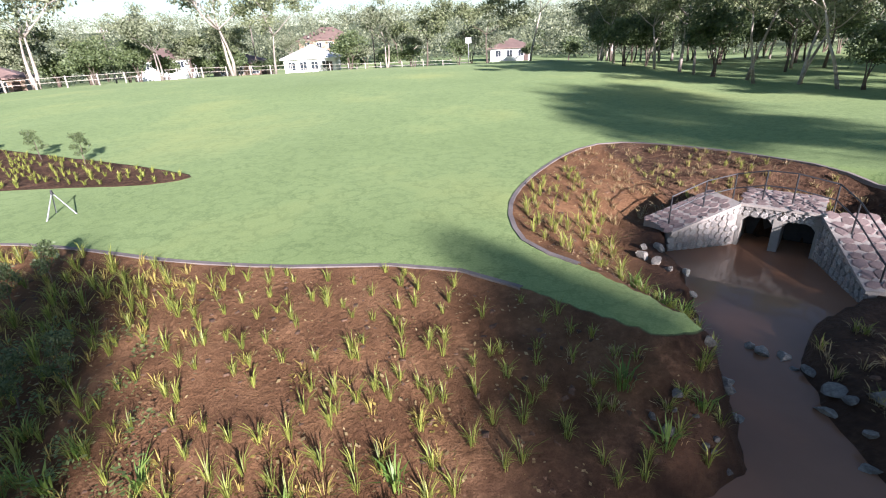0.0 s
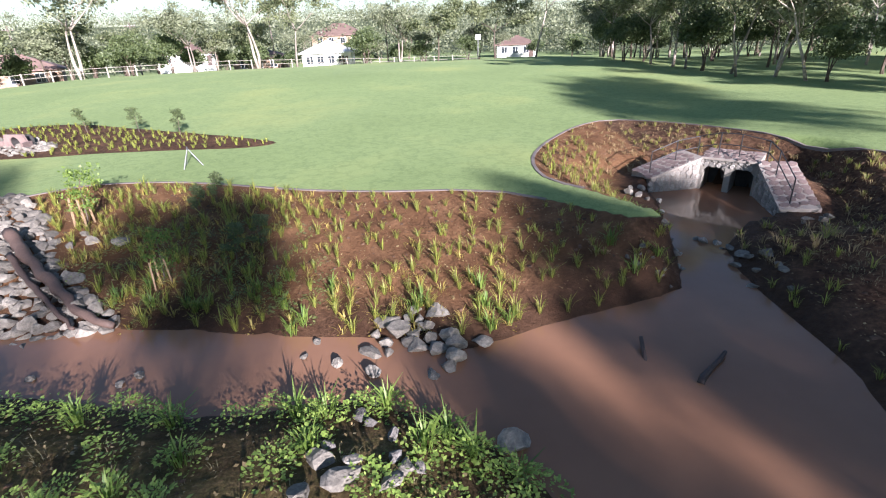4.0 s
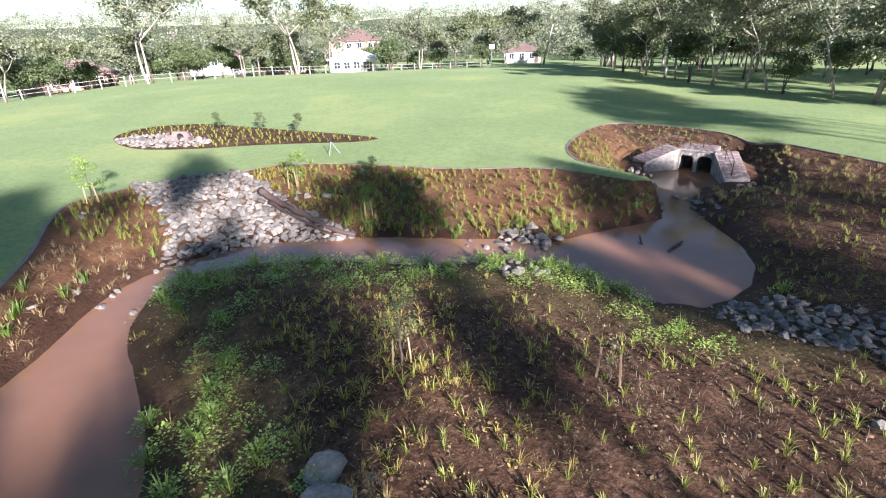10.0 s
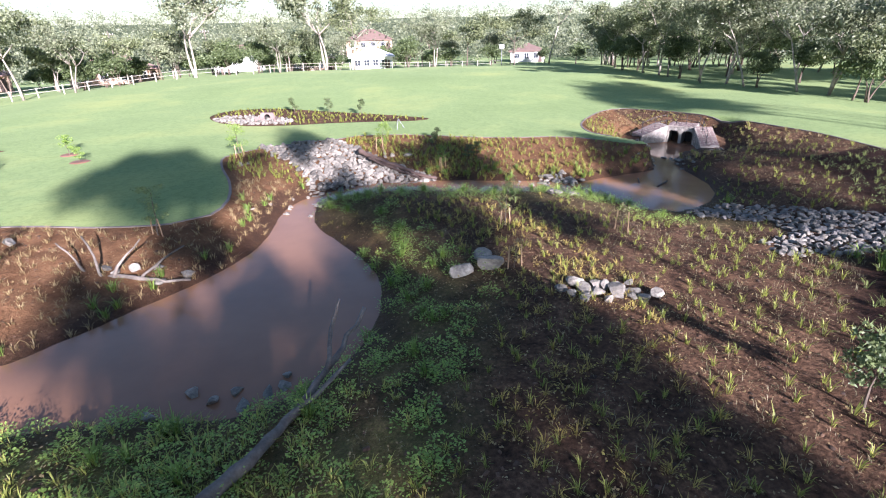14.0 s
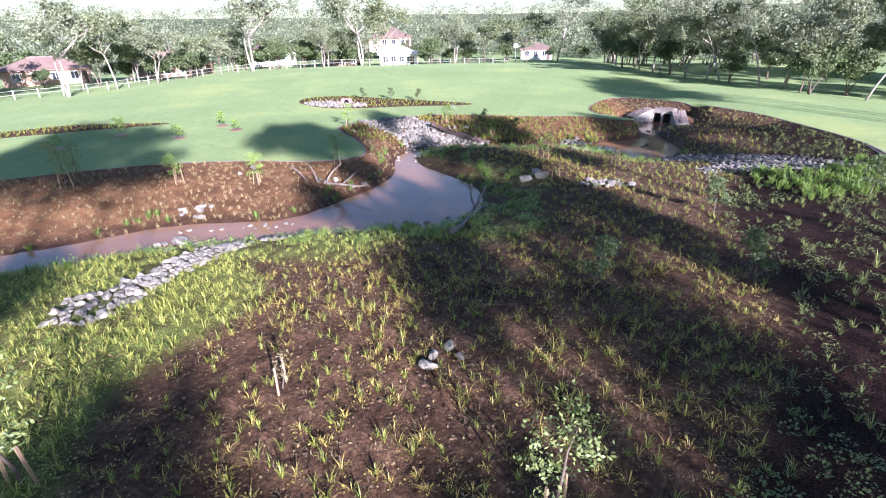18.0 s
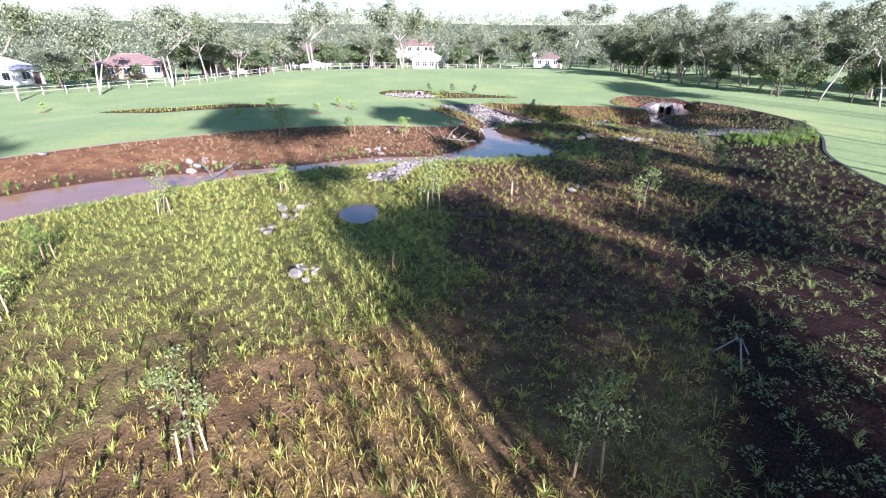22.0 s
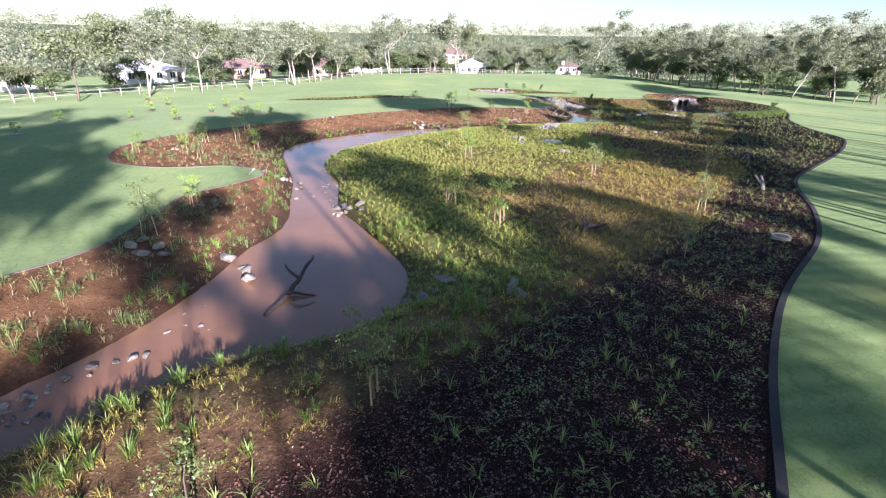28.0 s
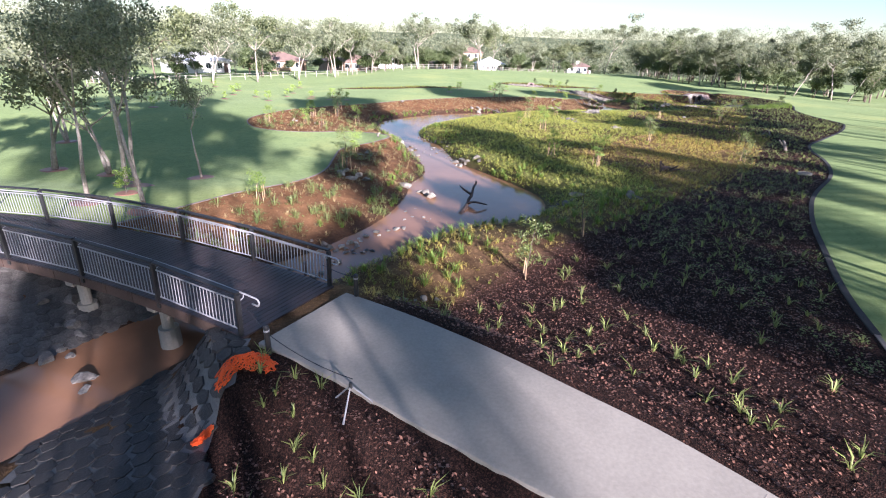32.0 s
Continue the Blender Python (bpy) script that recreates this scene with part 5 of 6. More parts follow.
xy, h, k, w, right, patch, dark, lush, meadow = sown(0.42)
x, y = xy.T
island = (~right) & (y > 2.2) & (x < 4.5)
culvert_side = (x > 1.5) & (y > 4.5)
west = (~right) & ~island & ~culvert_side
luck = pr.uniform(0, 1, len(xy))
soil = right & (dark < 0.5)

# single tussocks in the open soil, where the camera passes lowest
single = soil & (x > -27) & (x < -11) & (y < -29) & (y > -42) & (luck < 0.4)
ids = np.flatnonzero(single)[:230]
TUSSOCKS = []
for i in range(5):
    v, q = blades(pr, np.zeros((1, 3)), 16, 0.26 + 0.03 * i, 0.0)
    v[0::6] = v[1::6] = 0
    bm = bmesh.new()
    bm.from_mesh(fast_mesh("tussock", v, q, None))
    bmesh.ops.remove_doubles(bm, verts=bm.verts, dist=0.0005)
    me = bpy.data.meshes.new("tussock")
    bm.to_mesh(me)
    bm.free()
    me.materials.append(TUFT)
    TUSSOCKS.append(me)
for i in ids:
    ob = new("tussock", TUSSOCKS[int(i) % 5])
    ob.matrix_basis = Matrix.Translation((x[i], y[i], h[i] - 0.01)) @ Matrix.Rotation(luck[i] * 40, 4, "Z") @ Matrix.Scale(0.75 + 0.6 * luck[i], 4)
    tagged(ob, "small yellow-green tussock planted in dark soil", "plant", "tussocks in the open soil")
rest = np.ones(len(xy), bool)
rest[ids] = False

a = island & rest & (luck < 0.82)
b = soil & rest & (luck < 0.55 - 0.42 * meadow) & (lush < 0.5)
stuff("tussock_grass", [blades(pr, at_ground(xy[a], h[a]), 22, 0.27 + 0.14 * patch[a] + 0.16 * luck[a], 0.05, 0.0055, 0.45), blades(pr, at_ground(xy[b], h[b]), 16, 0.2 + 0.1 * patch[b] + 0.1 * luck[b], 0.05, 0.007)], TUFT, "yellow-green tussocks planted in rows in brown soil", "grass")
a = (west | culvert_side) & (luck < np.where(y < -12, 0.36, 0.75))
stuff("dry_grass", [blades(pr, at_ground(xy[a], h[a]), 16, 0.2 + 0.1 * patch[a], 0.12, 0.009, 0.8)], DRY, "straw-coloured tufts on the bare banks", "grass")
a = dark >= 0.5
near_bridge = y < -58 + 0.2 * (x + 38)
b = a & ~near_bridge & (luck < 0.34)
c = a & near_bridge & (luck < np.where(x < -43, 0.3, 0.17))
stuff("dark_sedge", [blades(pr, at_ground(xy[b], h[b]), 18, 0.19 + 0.08 * patch[b] + 0.16 * luck[b], 0.06, 0.008, 0.8), blades(pr, at_ground(xy[c], h[c]), 12, 0.3, 0.04, 0.012, 0.9)], DARK_PLANT, "sedges and flax clumps planted through dark bark mulch", "plant")
b = a & (~near_bridge | (x > -33)) & (luck > 0.66)
stuff("low_shrub", [leaflets(pr, at_ground(xy[b], h[b]), 46, 0.2, 0.3, 0.055)], SHRUB_LEAF, "small leafy shrubs in dark bark mulch", "plant")
b = west & (y < -20) & (luck > np.where(y < -40, 0.86, 0.93))
stuff("bank_shrub", [leaflets(pr, at_ground(xy[b], h[b]), 60, 0.3, 0.55, 0.08), blades(pr, at_ground(xy[b], h[b]), 16, 0.5, 0.15, 0.008)], SHRUB_LEAF, "olive-green shrubs and rushes on the brown bank", "plant")
# mulch chips that stand up from the bed
cx, ch, ck, cw, cr, cp, cd, cl, cm = sown(0.17, 0.95)
m = (cd > 0.4) & (cx[:, 1] < -44 - 0.5 * (cx[:, 0] + 18))
v, q = leaflets(pr, at_ground(cx[m], ch[m] + 0.012), 6, 0.12, 0.03, 0.052)
stuff("bark_mulch", [(v, q)], CHIP, "loose dark bark chips", "mulch")
# creeping cover on the damp side of the creek, thinning into a yellow meadow
xy, h, k, w, right, patch, dark, lush, meadow = sown(0.27)
x, y = xy.T
luck = pr.uniform(0, 1, len(xy))
grass = (meadow > 0.1) & (luck < 0.2 + 0.65 * meadow) & (lush < 0.4)
lush = (lush > 0.3) & (luck < (0.35 + 0.65 * lush) * np.where(y > -15, 0.3 + 0.8 * patch, 0.9 + 0.8 * patch))
sparse = right & ~lush & ~grass & (dark < 0.45) & (luck < 0.23 + 0.28 * patch) & (x < -3)
pale = grass | sparse
isle = (~right) & (y > 3) & (x < 0) & (x > -13.5) & (luck < 0.22 + 0.4 * patch)
stuff("ground_cover", [leaflets(pr, at_ground(xy[lush], h[lush]), 15, 0.23, 0.13, 0.048)], COVER, "lush green creeping ground cover", "plant")
a = lush & (y < -13) & (luck < 0.72)
stuff("lush_grass", [blades(pr, at_ground(xy[a], h[a]), 14, 0.2 + 0.06 * patch[a], 0.09, 0.009, 0.8)], LUSH_GRASS, "fresh yellow-green grass on the damp ground", "grass")
a = pale | isle
stuff("meadow_cover", [leaflets(pr, at_ground(xy[a], h[a]), 13, 0.21, 0.07, 0.045), blades(pr, at_ground(xy[a], h[a]), 13, 0.19 + 0.08 * patch[a], 0.07, 0.0085, 0.9)], MEADOW, "low yellow-green grassy cover", "grass")
a = (lush & (luck < 0.05) & (w > -2.4)) | (right & (y < -54) & (dark < 0.5) & (luck < 0.06))
d = (~right) & (x > -7.2) & (x < -3.9) & (y > 3.5) & (y < 5.4) & (luck < 0.13)
b = (~right) & (w > -1.4) & (luck > 0.93)
c = right & (x > 3) & (x < 10) & (y < -8.6) & (y > -14.2) & (luck < 0.32)
stuff("tall_sedge", [blades(pr, at_ground(xy[a], h[a]), 34, 0.38 + 0.2 * patch[a], 0.14, 0.009), blades(pr, at_ground(xy[b], h[b]), 28, 0.36, 0.12, 0.010), blades(pr, at_ground(xy[c], h[c]), 26, 0.42, 0.1, 0.009), blades(pr, at_ground(xy[d], h[d]), 30, 0.33, 0.08, 0.007)], SEDGE, "tall bright green sedge along the water", "grass")
d = (~right) & (x > -10) & (x < -3.9) & (y > 3.3) & (y < 7.4) & (luck > 0.86)
stuff("island_shrub", [leaflets(pr, at_ground(xy[d], h[d]), 70, 0.26, 0.36, 0.055)], SHRUB_LEAF, "low olive-green shrubs among the sedges", "plant")
a = lush & (y > -16) & (luck < 0.18)
stuff("leafy_cover", [leaflets(pr, at_ground(xy[a], h[a]), 130, 0.32, 0.42, 0.052)], COVER, "broad-leaved green plants along the damp bank", "plant")
# clods of turned soil
def clods(r, base, size):
    """Rough five-sided lumps."""
    n = len(base)
    ang = r.uniform(0, 6.3, n)
    sx, sy, sz = size * r.uniform(0.6, 1.3, n), size * r.uniform(0.5, 1.0, n), size * r.uniform(0.35, 0.8, n)
    v = []
    for k, (a, b, c) in enumerate(((-1, -1, 0), (1, -1, 0), (1, 1, 0), (-1, 1, 0), (-1, -1, 1), (1, -1, 1), (1, 1, 1), (-1, 1, 1))):
        f = 0.62 if c else 1.0
        px, py = a * sx * f * r.uniform(0.6, 1.1, n), b * sy * f * r.uniform(0.6, 1.1, n)
        v.append(base + np.stack([px * np.cos(ang) - py * np.sin(ang), px * np.sin(ang) + py * np.cos(ang), c * sz * r.uniform(0.6, 1.2, n) - 0.02], -1))
    v = np.stack(v, 1).reshape(-1, 3)
    q = (np.arange(n)[:, None, None] * 8 + np.array([(4, 5, 6, 7), (0, 1, 5, 4), (1, 2, 6, 5), (2, 3, 7, 6), (3, 0, 4, 7)])[None]).reshape(-1, 4)
    return v, q


kx, kh, kk, kw, kr, kp, kd, kl, km = sown(0.21, 0.6)
a = (kd < 0.5) & (kw < -0.4) & (pr.uniform(0, 1, len(kx)) < 0.62 - 0.35 * kl - 0.2 * km) & (kx[:, 1] > -60)
stuff("soil_clods", [clods(pr, at_ground(kx[a], kh[a]), pr.uniform(0.02, 0.075, int(a.sum())))], CLOD, "dark crumbled clods of turned soil", "soil")
# dry bits lying on the bare soil
a = (dark < 0.5) & (w < -0.5) & (pr.uniform(0, 1, len(xy)) < 0.55)
stuff("leaf_litter", [leaflets(pr, at_ground(xy[a], h[a] + 0.012), 4, 0.2, 0.03, 0.05)], DRY, "dry leaf and straw litter on the soil", "litter")
a = right & (dark < 0.5) & (w < -1.2) & (y > -28) & (x > -18) & (luck < 0.55 + 0.5 * patch)
stuff("thin_grass", [blades(pr, at_ground(xy[a], h[a]), 7, 0.11 + 0.05 * patch[a], 0.19, 0.006, 0.9)], KHAKI, "thin khaki grass over bare soil", "grass")
# the two beds out on the lawn
for ring in (PIPE_BED, LONG_BED):
    lo, hi = ring.min(0), ring.max(0)
    gx, gy = np.meshgrid(np.arange(lo[0], hi[0], 0.55), np.arange(lo[1], hi[1], 0.55))
    p = np.stack([gx.ravel(), gy.ravel()], -1) + pr.uniform(-0.2, 0.2, (gx.size, 2))
    p = p[signed_distance(p, ring) > 0.2]
    for s in SPILLS:
        p = p[signed_distance(p, s) < 0]
    stuff("bed_planting", [blades(pr, at_ground(p, ground_level(p[:, 0], p[:, 1])[0]), 14, 0.24, 0.05)], TUFT, "young tussocks in a dark lawn bed", "grass")


# ---- saplings ----
def make_sapling(seed, tall, stakes, leaf_mat, label, per=26, bushy=1.0):
    r = np.random.default_rng(seed)
    s = thing("sapling", 0, 0, 0, label, "sapling")
    bm, tips = bmesh.new(), []
    p = np.array((0, 0, -0.05))
    line = [p]
    for i in range(5):
        q = p + (r.normal(0, 0.03), r.normal(0, 0.03), tall / 5)
        line.append(q)
        p = q
        if i >= 1:
            for _ in range(3):
                a = r.uniform(0, 6.3)
                e = p + np.array((math.cos(a), math.sin(a), 0.5)) * r.uniform(0.16, 0.34) * bushy * tall / 1.6
                tips.append(e)
    tips.append(p)
    tube(bm, line, [0.022 * (1 - i * 0.15) * (tall / 1.6 + 0.3) for i in range(6)], 6)
    part("stem", bm, DARK_BARK, s)
    v, f = leaf_cloud(r, tips, 2 * per, 0.2 * bushy * tall / 1.6 + 0.04, 0.065, 0.3)
    crown = new("foliage", fast_mesh("foliage", v, f, leaf_mat))
    crown.parent = s
    for i in range(stakes):
        a = 2 * math.pi * i / stakes + 0.4
        bm = bmesh.new()
        box(bm, 0, 0, 0.3, 0.034, 0.034, 0.76, pose(0.22 * math.cos(a), 0.22 * math.sin(a), 0, 4 * math.sin(a), -4 * math.cos(a), 20))
        part("stake", bm, STAKE_WOOD, s, "pale hardwood stake")
    return s


SAPLINGS = [
    make_sapling(1, 1.5, 3, COVER, "staked young tree with fresh green leaves", 32, 1.2),
    make_sapling(2, 1.7, 2, SHRUB_LEAF, "staked young gum with olive-green leaves", 26, 1.0),
    make_sapling(3, 1.2, 3, SEDGE, "staked sapling with thin yellow-green leaves", 26, 1.15),
    make_sapling(4, 0.9, 0, COVER, "young shrub in a mulch ring on the lawn", 26, 1.5),
    make_sapling(5, 1.1, 0, DEEP_LEAF, "dense feathery shrub in the planting bed", 44, 1.1),
    make_sapling(6, 0.9, 2, KHAKI, "thin bare sapling between two hardwood stakes", 3, 0.6),
]
sapling_used = set()


def put_sapling(kind, px, py, size, turn):
    m = pose(px, py, ground_z(px, py), 0, 0, turn)
    if kind in sapling_used:
        s = copy_thing(SAPLINGS[kind], m)
    else:
        sapling_used.add(kind)
        s = SAPLINGS[kind]
        s.matrix_basis = m
    s.scale = (size, size, size)
    return s


BED_SAPLINGS = [(-5.7, -5.1), (-11.1, 8.0), (-18.6, 6.1), (-17.6, -4.9), (-30.7, -8.2), (-25.5, -7.3), (-21.3, -7.6), (-19.2, -26.5), (-10.4, -27.5), (-20.4, -32.5), (-26.7, -23.2), (-30.7, -26.9), (-23.7, -40.3), (-32.4, -31.5), (-31.1, -35.3), (-16.8, -41.2), (-31.2, -6.5), (-33.0, -45.6), (-30.9, -48.9), (-21.2, -48.4), (-24.6, -53.6), (-52.4, -28.2), (-48.0, -28.9), (-50.6, -33.7), (-50.3, -26.6), (-55.6, -32.8), (-46.3, -45.2), (-46.3, -49.7), (-35.6, -61.0), (-49.2, -56.9), (-52.4, -32.0), (-50.6, -23.0), (-38.5, -64.1), (-7.6, 5.0)]
LAWN_SHRUBS = [(-27.3, 6.2), (-30.5, 3.5), (-29.1, 8.1), (-35.3, 4.8), (-37.1, 0.5), (-62.0, 10.2), (-53.5, -9.3), (-53.3, -13.1), (-51.0, -13.5), (-60.0, -16.3), (-56.7, -6.8), (-56.1, -10.6), (-69.9, 2.8), (-67.5, -6.7), (-63.6, -9.2), (-60.3, -6.0), (-61.0, 0.6), (-65.8, -14.4), (-68.2, -27.2), (-70.1, -19.0), (-79.0, 16.4), (-75.4, 8.1), (-55.0, -57.1)]
for i, (px, py) in enumerate(BED_SAPLINGS):
    tagged(put_sapling((1, 2, 0, 1)[i % 4], px, py, 0.85 + 0.5 * ((i * 37) % 10) / 10, i * 47), group="staked saplings in the beds")
for px, py in ((-5.9, -8.4), (-1.9, -5.7), (-15.4, -24.3)):
    tagged(put_sapling(5, px, py, 1.0, px * 31), group="staked saplings in the beds")
for px, py in ((-7.6, -20.3), (-2.9, -20.3), (5.5, -14.0), (-1.0, -14.5), (-6.2, 5.7), (-5.7, 6.0), (-8.1, 8.2), (-7.9, 9.0)):
    put_sapling(4, px, py, 1.3 if py < 0 else 0.75, px * 31)


def mulch_ring(px, py, rad):
    bm, r = bmesh.new(), np.random.default_rng(int(abs(px * 91 + py * 17)))
    n = 18
    top = bm.verts.new((0, 0, 0.05))
    inner = [bm.verts.new((rad * 0.75 * math.cos(2 * math.pi * i / n), rad * 0.75 * math.sin(2 * math.pi * i / n), 0.045)) for i in range(n)]
    outer = [bm.verts.new((rad * r.uniform(0.92, 1.1) * math.cos(2 * math.pi * i / n), rad * r.uniform(0.92, 1.1) * math.sin(2 * math.pi * i / n), -0.03)) for i in range(n)]
    for i in range(n):
        j = (i + 1) % n
        bm.faces.new((top, inner[i], inner[j]))
        bm.faces.new((inner[i], outer[i], outer[j], inner[j]))
    ob = mesh_object("mulch_ring", bm, CHIP)
    ob.matrix_basis = pose(px, py, ground_z(px, py))
    tagged(ob, "dark round mulch ring in the lawn", "mulch", "mulch rings")


for i, (px, py) in enumerate(LAWN_SHRUBS):
    tagged(put_sapling(3, px, py, 0.8 + 0.5 * ((i * 53) % 10) / 10, i * 61), group="young shrubs on the lawn")
    mulch_ring(px, py, 0.55)
for px, py, in ((-19.2, 20.9), (-16.3, 20.4), (-13.6, 19.0)):
    put_sapling(4, px, py, 1.0, px * 20)
# the gums beside the bridge
for px, py, s, kind in ((-53.0, -59.5, 0.6, SLIM), (-55.7, -55.0, 0.72, SLIM), (-57.5, -52.7, 0.8, SLIM), (-59.7, -50.2, 0.75, 1), (-53.8, -52.1, 0.42, SLIM), (-55.8, -58.5, 0.62, SLIM), (-63.3, -49.5, 0.85, 1), (-65, -56, 0.9, 1), (-67.7, -41.3, 0.8, 1)):
    t = plant(kind, px, py, s, px)
    tagged(t, group="gums beside the bridge")
    mulch_ring(px, py, 0.75)

# ---- footbridge ----
BR_END, BR_WAY = Vector((-45.25, -67.8, 0)), Vector((-0.85, 0.53, 0)).normalized()
BR_SIDE = Vector((-BR_WAY.y, BR_WAY.x, 0))
BR_LEN, BR_HALF = 17.4, 1.5
bridge = thing("footbridge", BR_END.x, BR_END.y, PATH_Z, "dark timber footbridge with galvanised balustrades", "bridge")


def on_bridge(u, v, z=0.0):
    """A place on the bridge: u along it, v across, with the deck's slight rise and bend."""
    bend = 0.0125 * u * u
    return BR_WAY * u + BR_SIDE * (v + bend) + Vector((0, 0, z + 0.22 * math.sin(math.pi * min(u / 18.0, 1))))


def bridge_pose(u, v, z=0.0):
    a, b = on_bridge(u - 0.1, v, z), on_bridge(u + 0.1, v, z)
    way = (b - a).normalized()
    side = Vector((0, 0, 1)).cross(way).normalized()
    return Matrix.Translation(on_bridge(u, v, z)) @ Matrix((way, side, way.cross(side))).transposed().to_4x4()


plank_mesh = None
for i in range(int(BR_LEN / 0.145)):
    if plank_mesh is None:
        bm = bmesh.new()
        box(bm, 0, 0, -0.025, 0.135, 2 * BR_HALF + 0.1, 0.05, None, 0.006)
        plank = part("deck_board", bm, DECK, bridge)
        plank_mesh = plank.data
    else:
        plank = new("deck_board", plank_mesh)
        plank.parent = bridge
    plank.matrix_basis = bridge_pose(i * 0.145 + 0.07, 0)
for v in (-1.45, 0.0, 1.45):
    for i in range(16):
        bm = bmesh.new()
        box(bm, 0.5, 0, -0.2, 1.0, 0.12, 0.3, bridge_pose(i * 1.0, v))
        part("girder", bm, TIMBER, bridge)
POST_GAP = 2.85
for v in (-1.5, 1.5):
    inner = -1 if v > 0 else 1
    count = 7
    for i in range(count):
        u = 0.12 + i * POST_GAP
        if u > BR_LEN:
            break
        bm = bmesh.new()
        box(bm, 0, 0, 0.42, 0.1, 0.1, 1.24, bridge_pose(u, v), 0.01)
        part("post", bm, BLACK_STEEL, bridge)
        # bracket that carries the handrail
        bm = bmesh.new()
        m = bridge_pose(u, v)
        rod(bm, m @ Vector((0.0, 0.05 * inner, 0.86)), m @ Vector((0.0, 0.16 * inner, 0.9)), 0.012, None, 6)
        rod(bm, m @ Vector((0.0, 0.16 * inner, 0.9)), m @ Vector((0.0, 0.17 * inner, 1.0)), 0.012, None, 6)
        part("bracket", bm, STEEL, bridge)
        if i + 1 < count and u + POST_GAP <= BR_LEN + 0.2:
            panel = new("rail_panel")
            panel.parent = bridge
            panel.matrix_basis = bridge_pose(u + POST_GAP / 2, v)
            tagged(panel, "galvanised panel of upright balusters")
            for z in (0.12, 0.86):
                part("panel_bar", rod(bmesh.new(), (-POST_GAP / 2 + 0.06, 0, z), (POST_GAP / 2 - 0.06, 0, z), 0.02, None, 6), STEEL, panel)
            n, first = 24, None
            for j in range(n):
                xx = -POST_GAP / 2 + 0.1 + (POST_GAP - 0.2) * j / (n - 1)
                if first is None:
                    first = part("baluster", rod(bmesh.new(), (0, 0, 0.12), (0, 0, 0.86), 0.011, None, 5), STEEL, panel)
                    ob = first
                else:
                    ob = new("baluster", first.data)
                    ob.parent = panel
                ob.location = (xx, 0, 0)
            top = bmesh.new()
            box(top, 0, 0, 1.06, POST_GAP, 0.12, 0.05, None, 0.008)
            part("top_rail", top, BLACK_STEEL, panel)
    m = bridge_pose(-0.28, v)
    line = [m @ Vector((0.14, 0.17 * inner, 0.82))] + [m @ Vector((-0.09 * math.sin(a), 0.17 * inner, 0.91 - 0.09 * math.cos(a))) for a in np.linspace(0, math.pi, 7)]
    line += [bridge_pose(-0.1 + i * 0.5, v) @ Vector((0, 0.17 * inner, 1.0)) for i in range(36)]
    bm = tube(bmesh.new(), line, [0.022] * len(line), 8)
    part("handrail", bm, STEEL, bridge, "galvanised tubular handrail with a looped end", True)
for u, v in ((3.6, -0.9), (3.6, 1.0), (6.8, -0.9), (6.8, 1.0), (11.5, -0.9), (11.5, 1.0)):
    bm, m = bmesh.new(), on_bridge(u, v)
    rod(bm, (m.x, m.y, -0.3), (m.x, m.y, -PATH_Z - 0.6), 0.15, 0.15, 12)
    pier = part("pier", bm, CONCRETE, bridge, "round concrete pier")
    bm = bmesh.new()
    rod(bm, (m.x, m.y, -PATH_Z + 0.12), (m.x, m.y, -PATH_Z - 0.5), 0.26, 0.28, 12)
    part("footing", bm, CONCRETE, pier, "pale round footing")
for u in (3.6, 6.8, 11.5):
    bm = bmesh.new()
    box(bm, 0, 0, -0.42, 0.3, 2.9, 0.2, bridge_pose(u, 0), 0.02)
    part("crosshead", bm, CONCRETE, bridge)


def bollard(px, py, lean=0):
    b = thing("bollard", px, py, PATH_Z - 0.06, "short black bollard with a rounded cap", "bollard", "bollards at the bridge")
    part("post", rod(bmesh.new(), (0, 0, -0.1), (0, 0, 0.66), 0.065, 0.06, 12), BLACK_STEEL, b)
    part("cap", rod(bmesh.new(), (0, 0, 0.66), (0, 0, 0.7), 0.07, 0.04, 12), BLACK_STEEL, b)
    part("band", rod(bmesh.new(), (0, 0, 0.56), (0, 0, 0.6), 0.068, 0.068, 12), STEEL, b, "pale reflective band")


bollard(-43.75, -67.05)
bollard(-45.35, -69.65)

# sagging rope from the bollard to the bridge rail and a tripod beside the path
def cable(name, a, b, sag, label):
    line = [Vector(a).lerp(Vector(b), i / 10) - Vector((0, 0, sag * 0.04 * i * (10 - i))) for i in range(11)]
    bm = tube(bmesh.new(), line, [0.01] * 11, 5)
    tagged(mesh_object(name, bm, BLACK_STEEL), label, "cable")


cable("rope", (-45.9, -69.15, 2.0), (-45.35, -69.65, 1.72), 0.05, "thin dark rope from rail to bollard")
cable("rope", (-45.35, -69.65, 1.65), (-43.35, -71.1, 1.55), 0.12, "thin dark rope from bollard to tripod")
cable("rope", (-44.7, -66.6, 1.9), (-43.75, -67.05, 1.75), 0.05, "thin dark rope from rail to bollard")


def tripod(px, py, tall, spread_r, label):
    t = thing("tripod", px, py, ground_z(px, py), label, "tripod")
    for a in (0.3, 2.4, 4.5):
        part("leg", rod(bmesh.new(), (0, 0, tall), (spread_r * math.cos(a), spread_r * math.sin(a), -0.02), 0.014, 0.02, 6), STEEL, t)
    part("head", rod(bmesh.new(), (0, 0, tall - 0.05), (0, 0, tall + 0.06), 0.04, 0.03, 8), BLACK_STEEL, t)


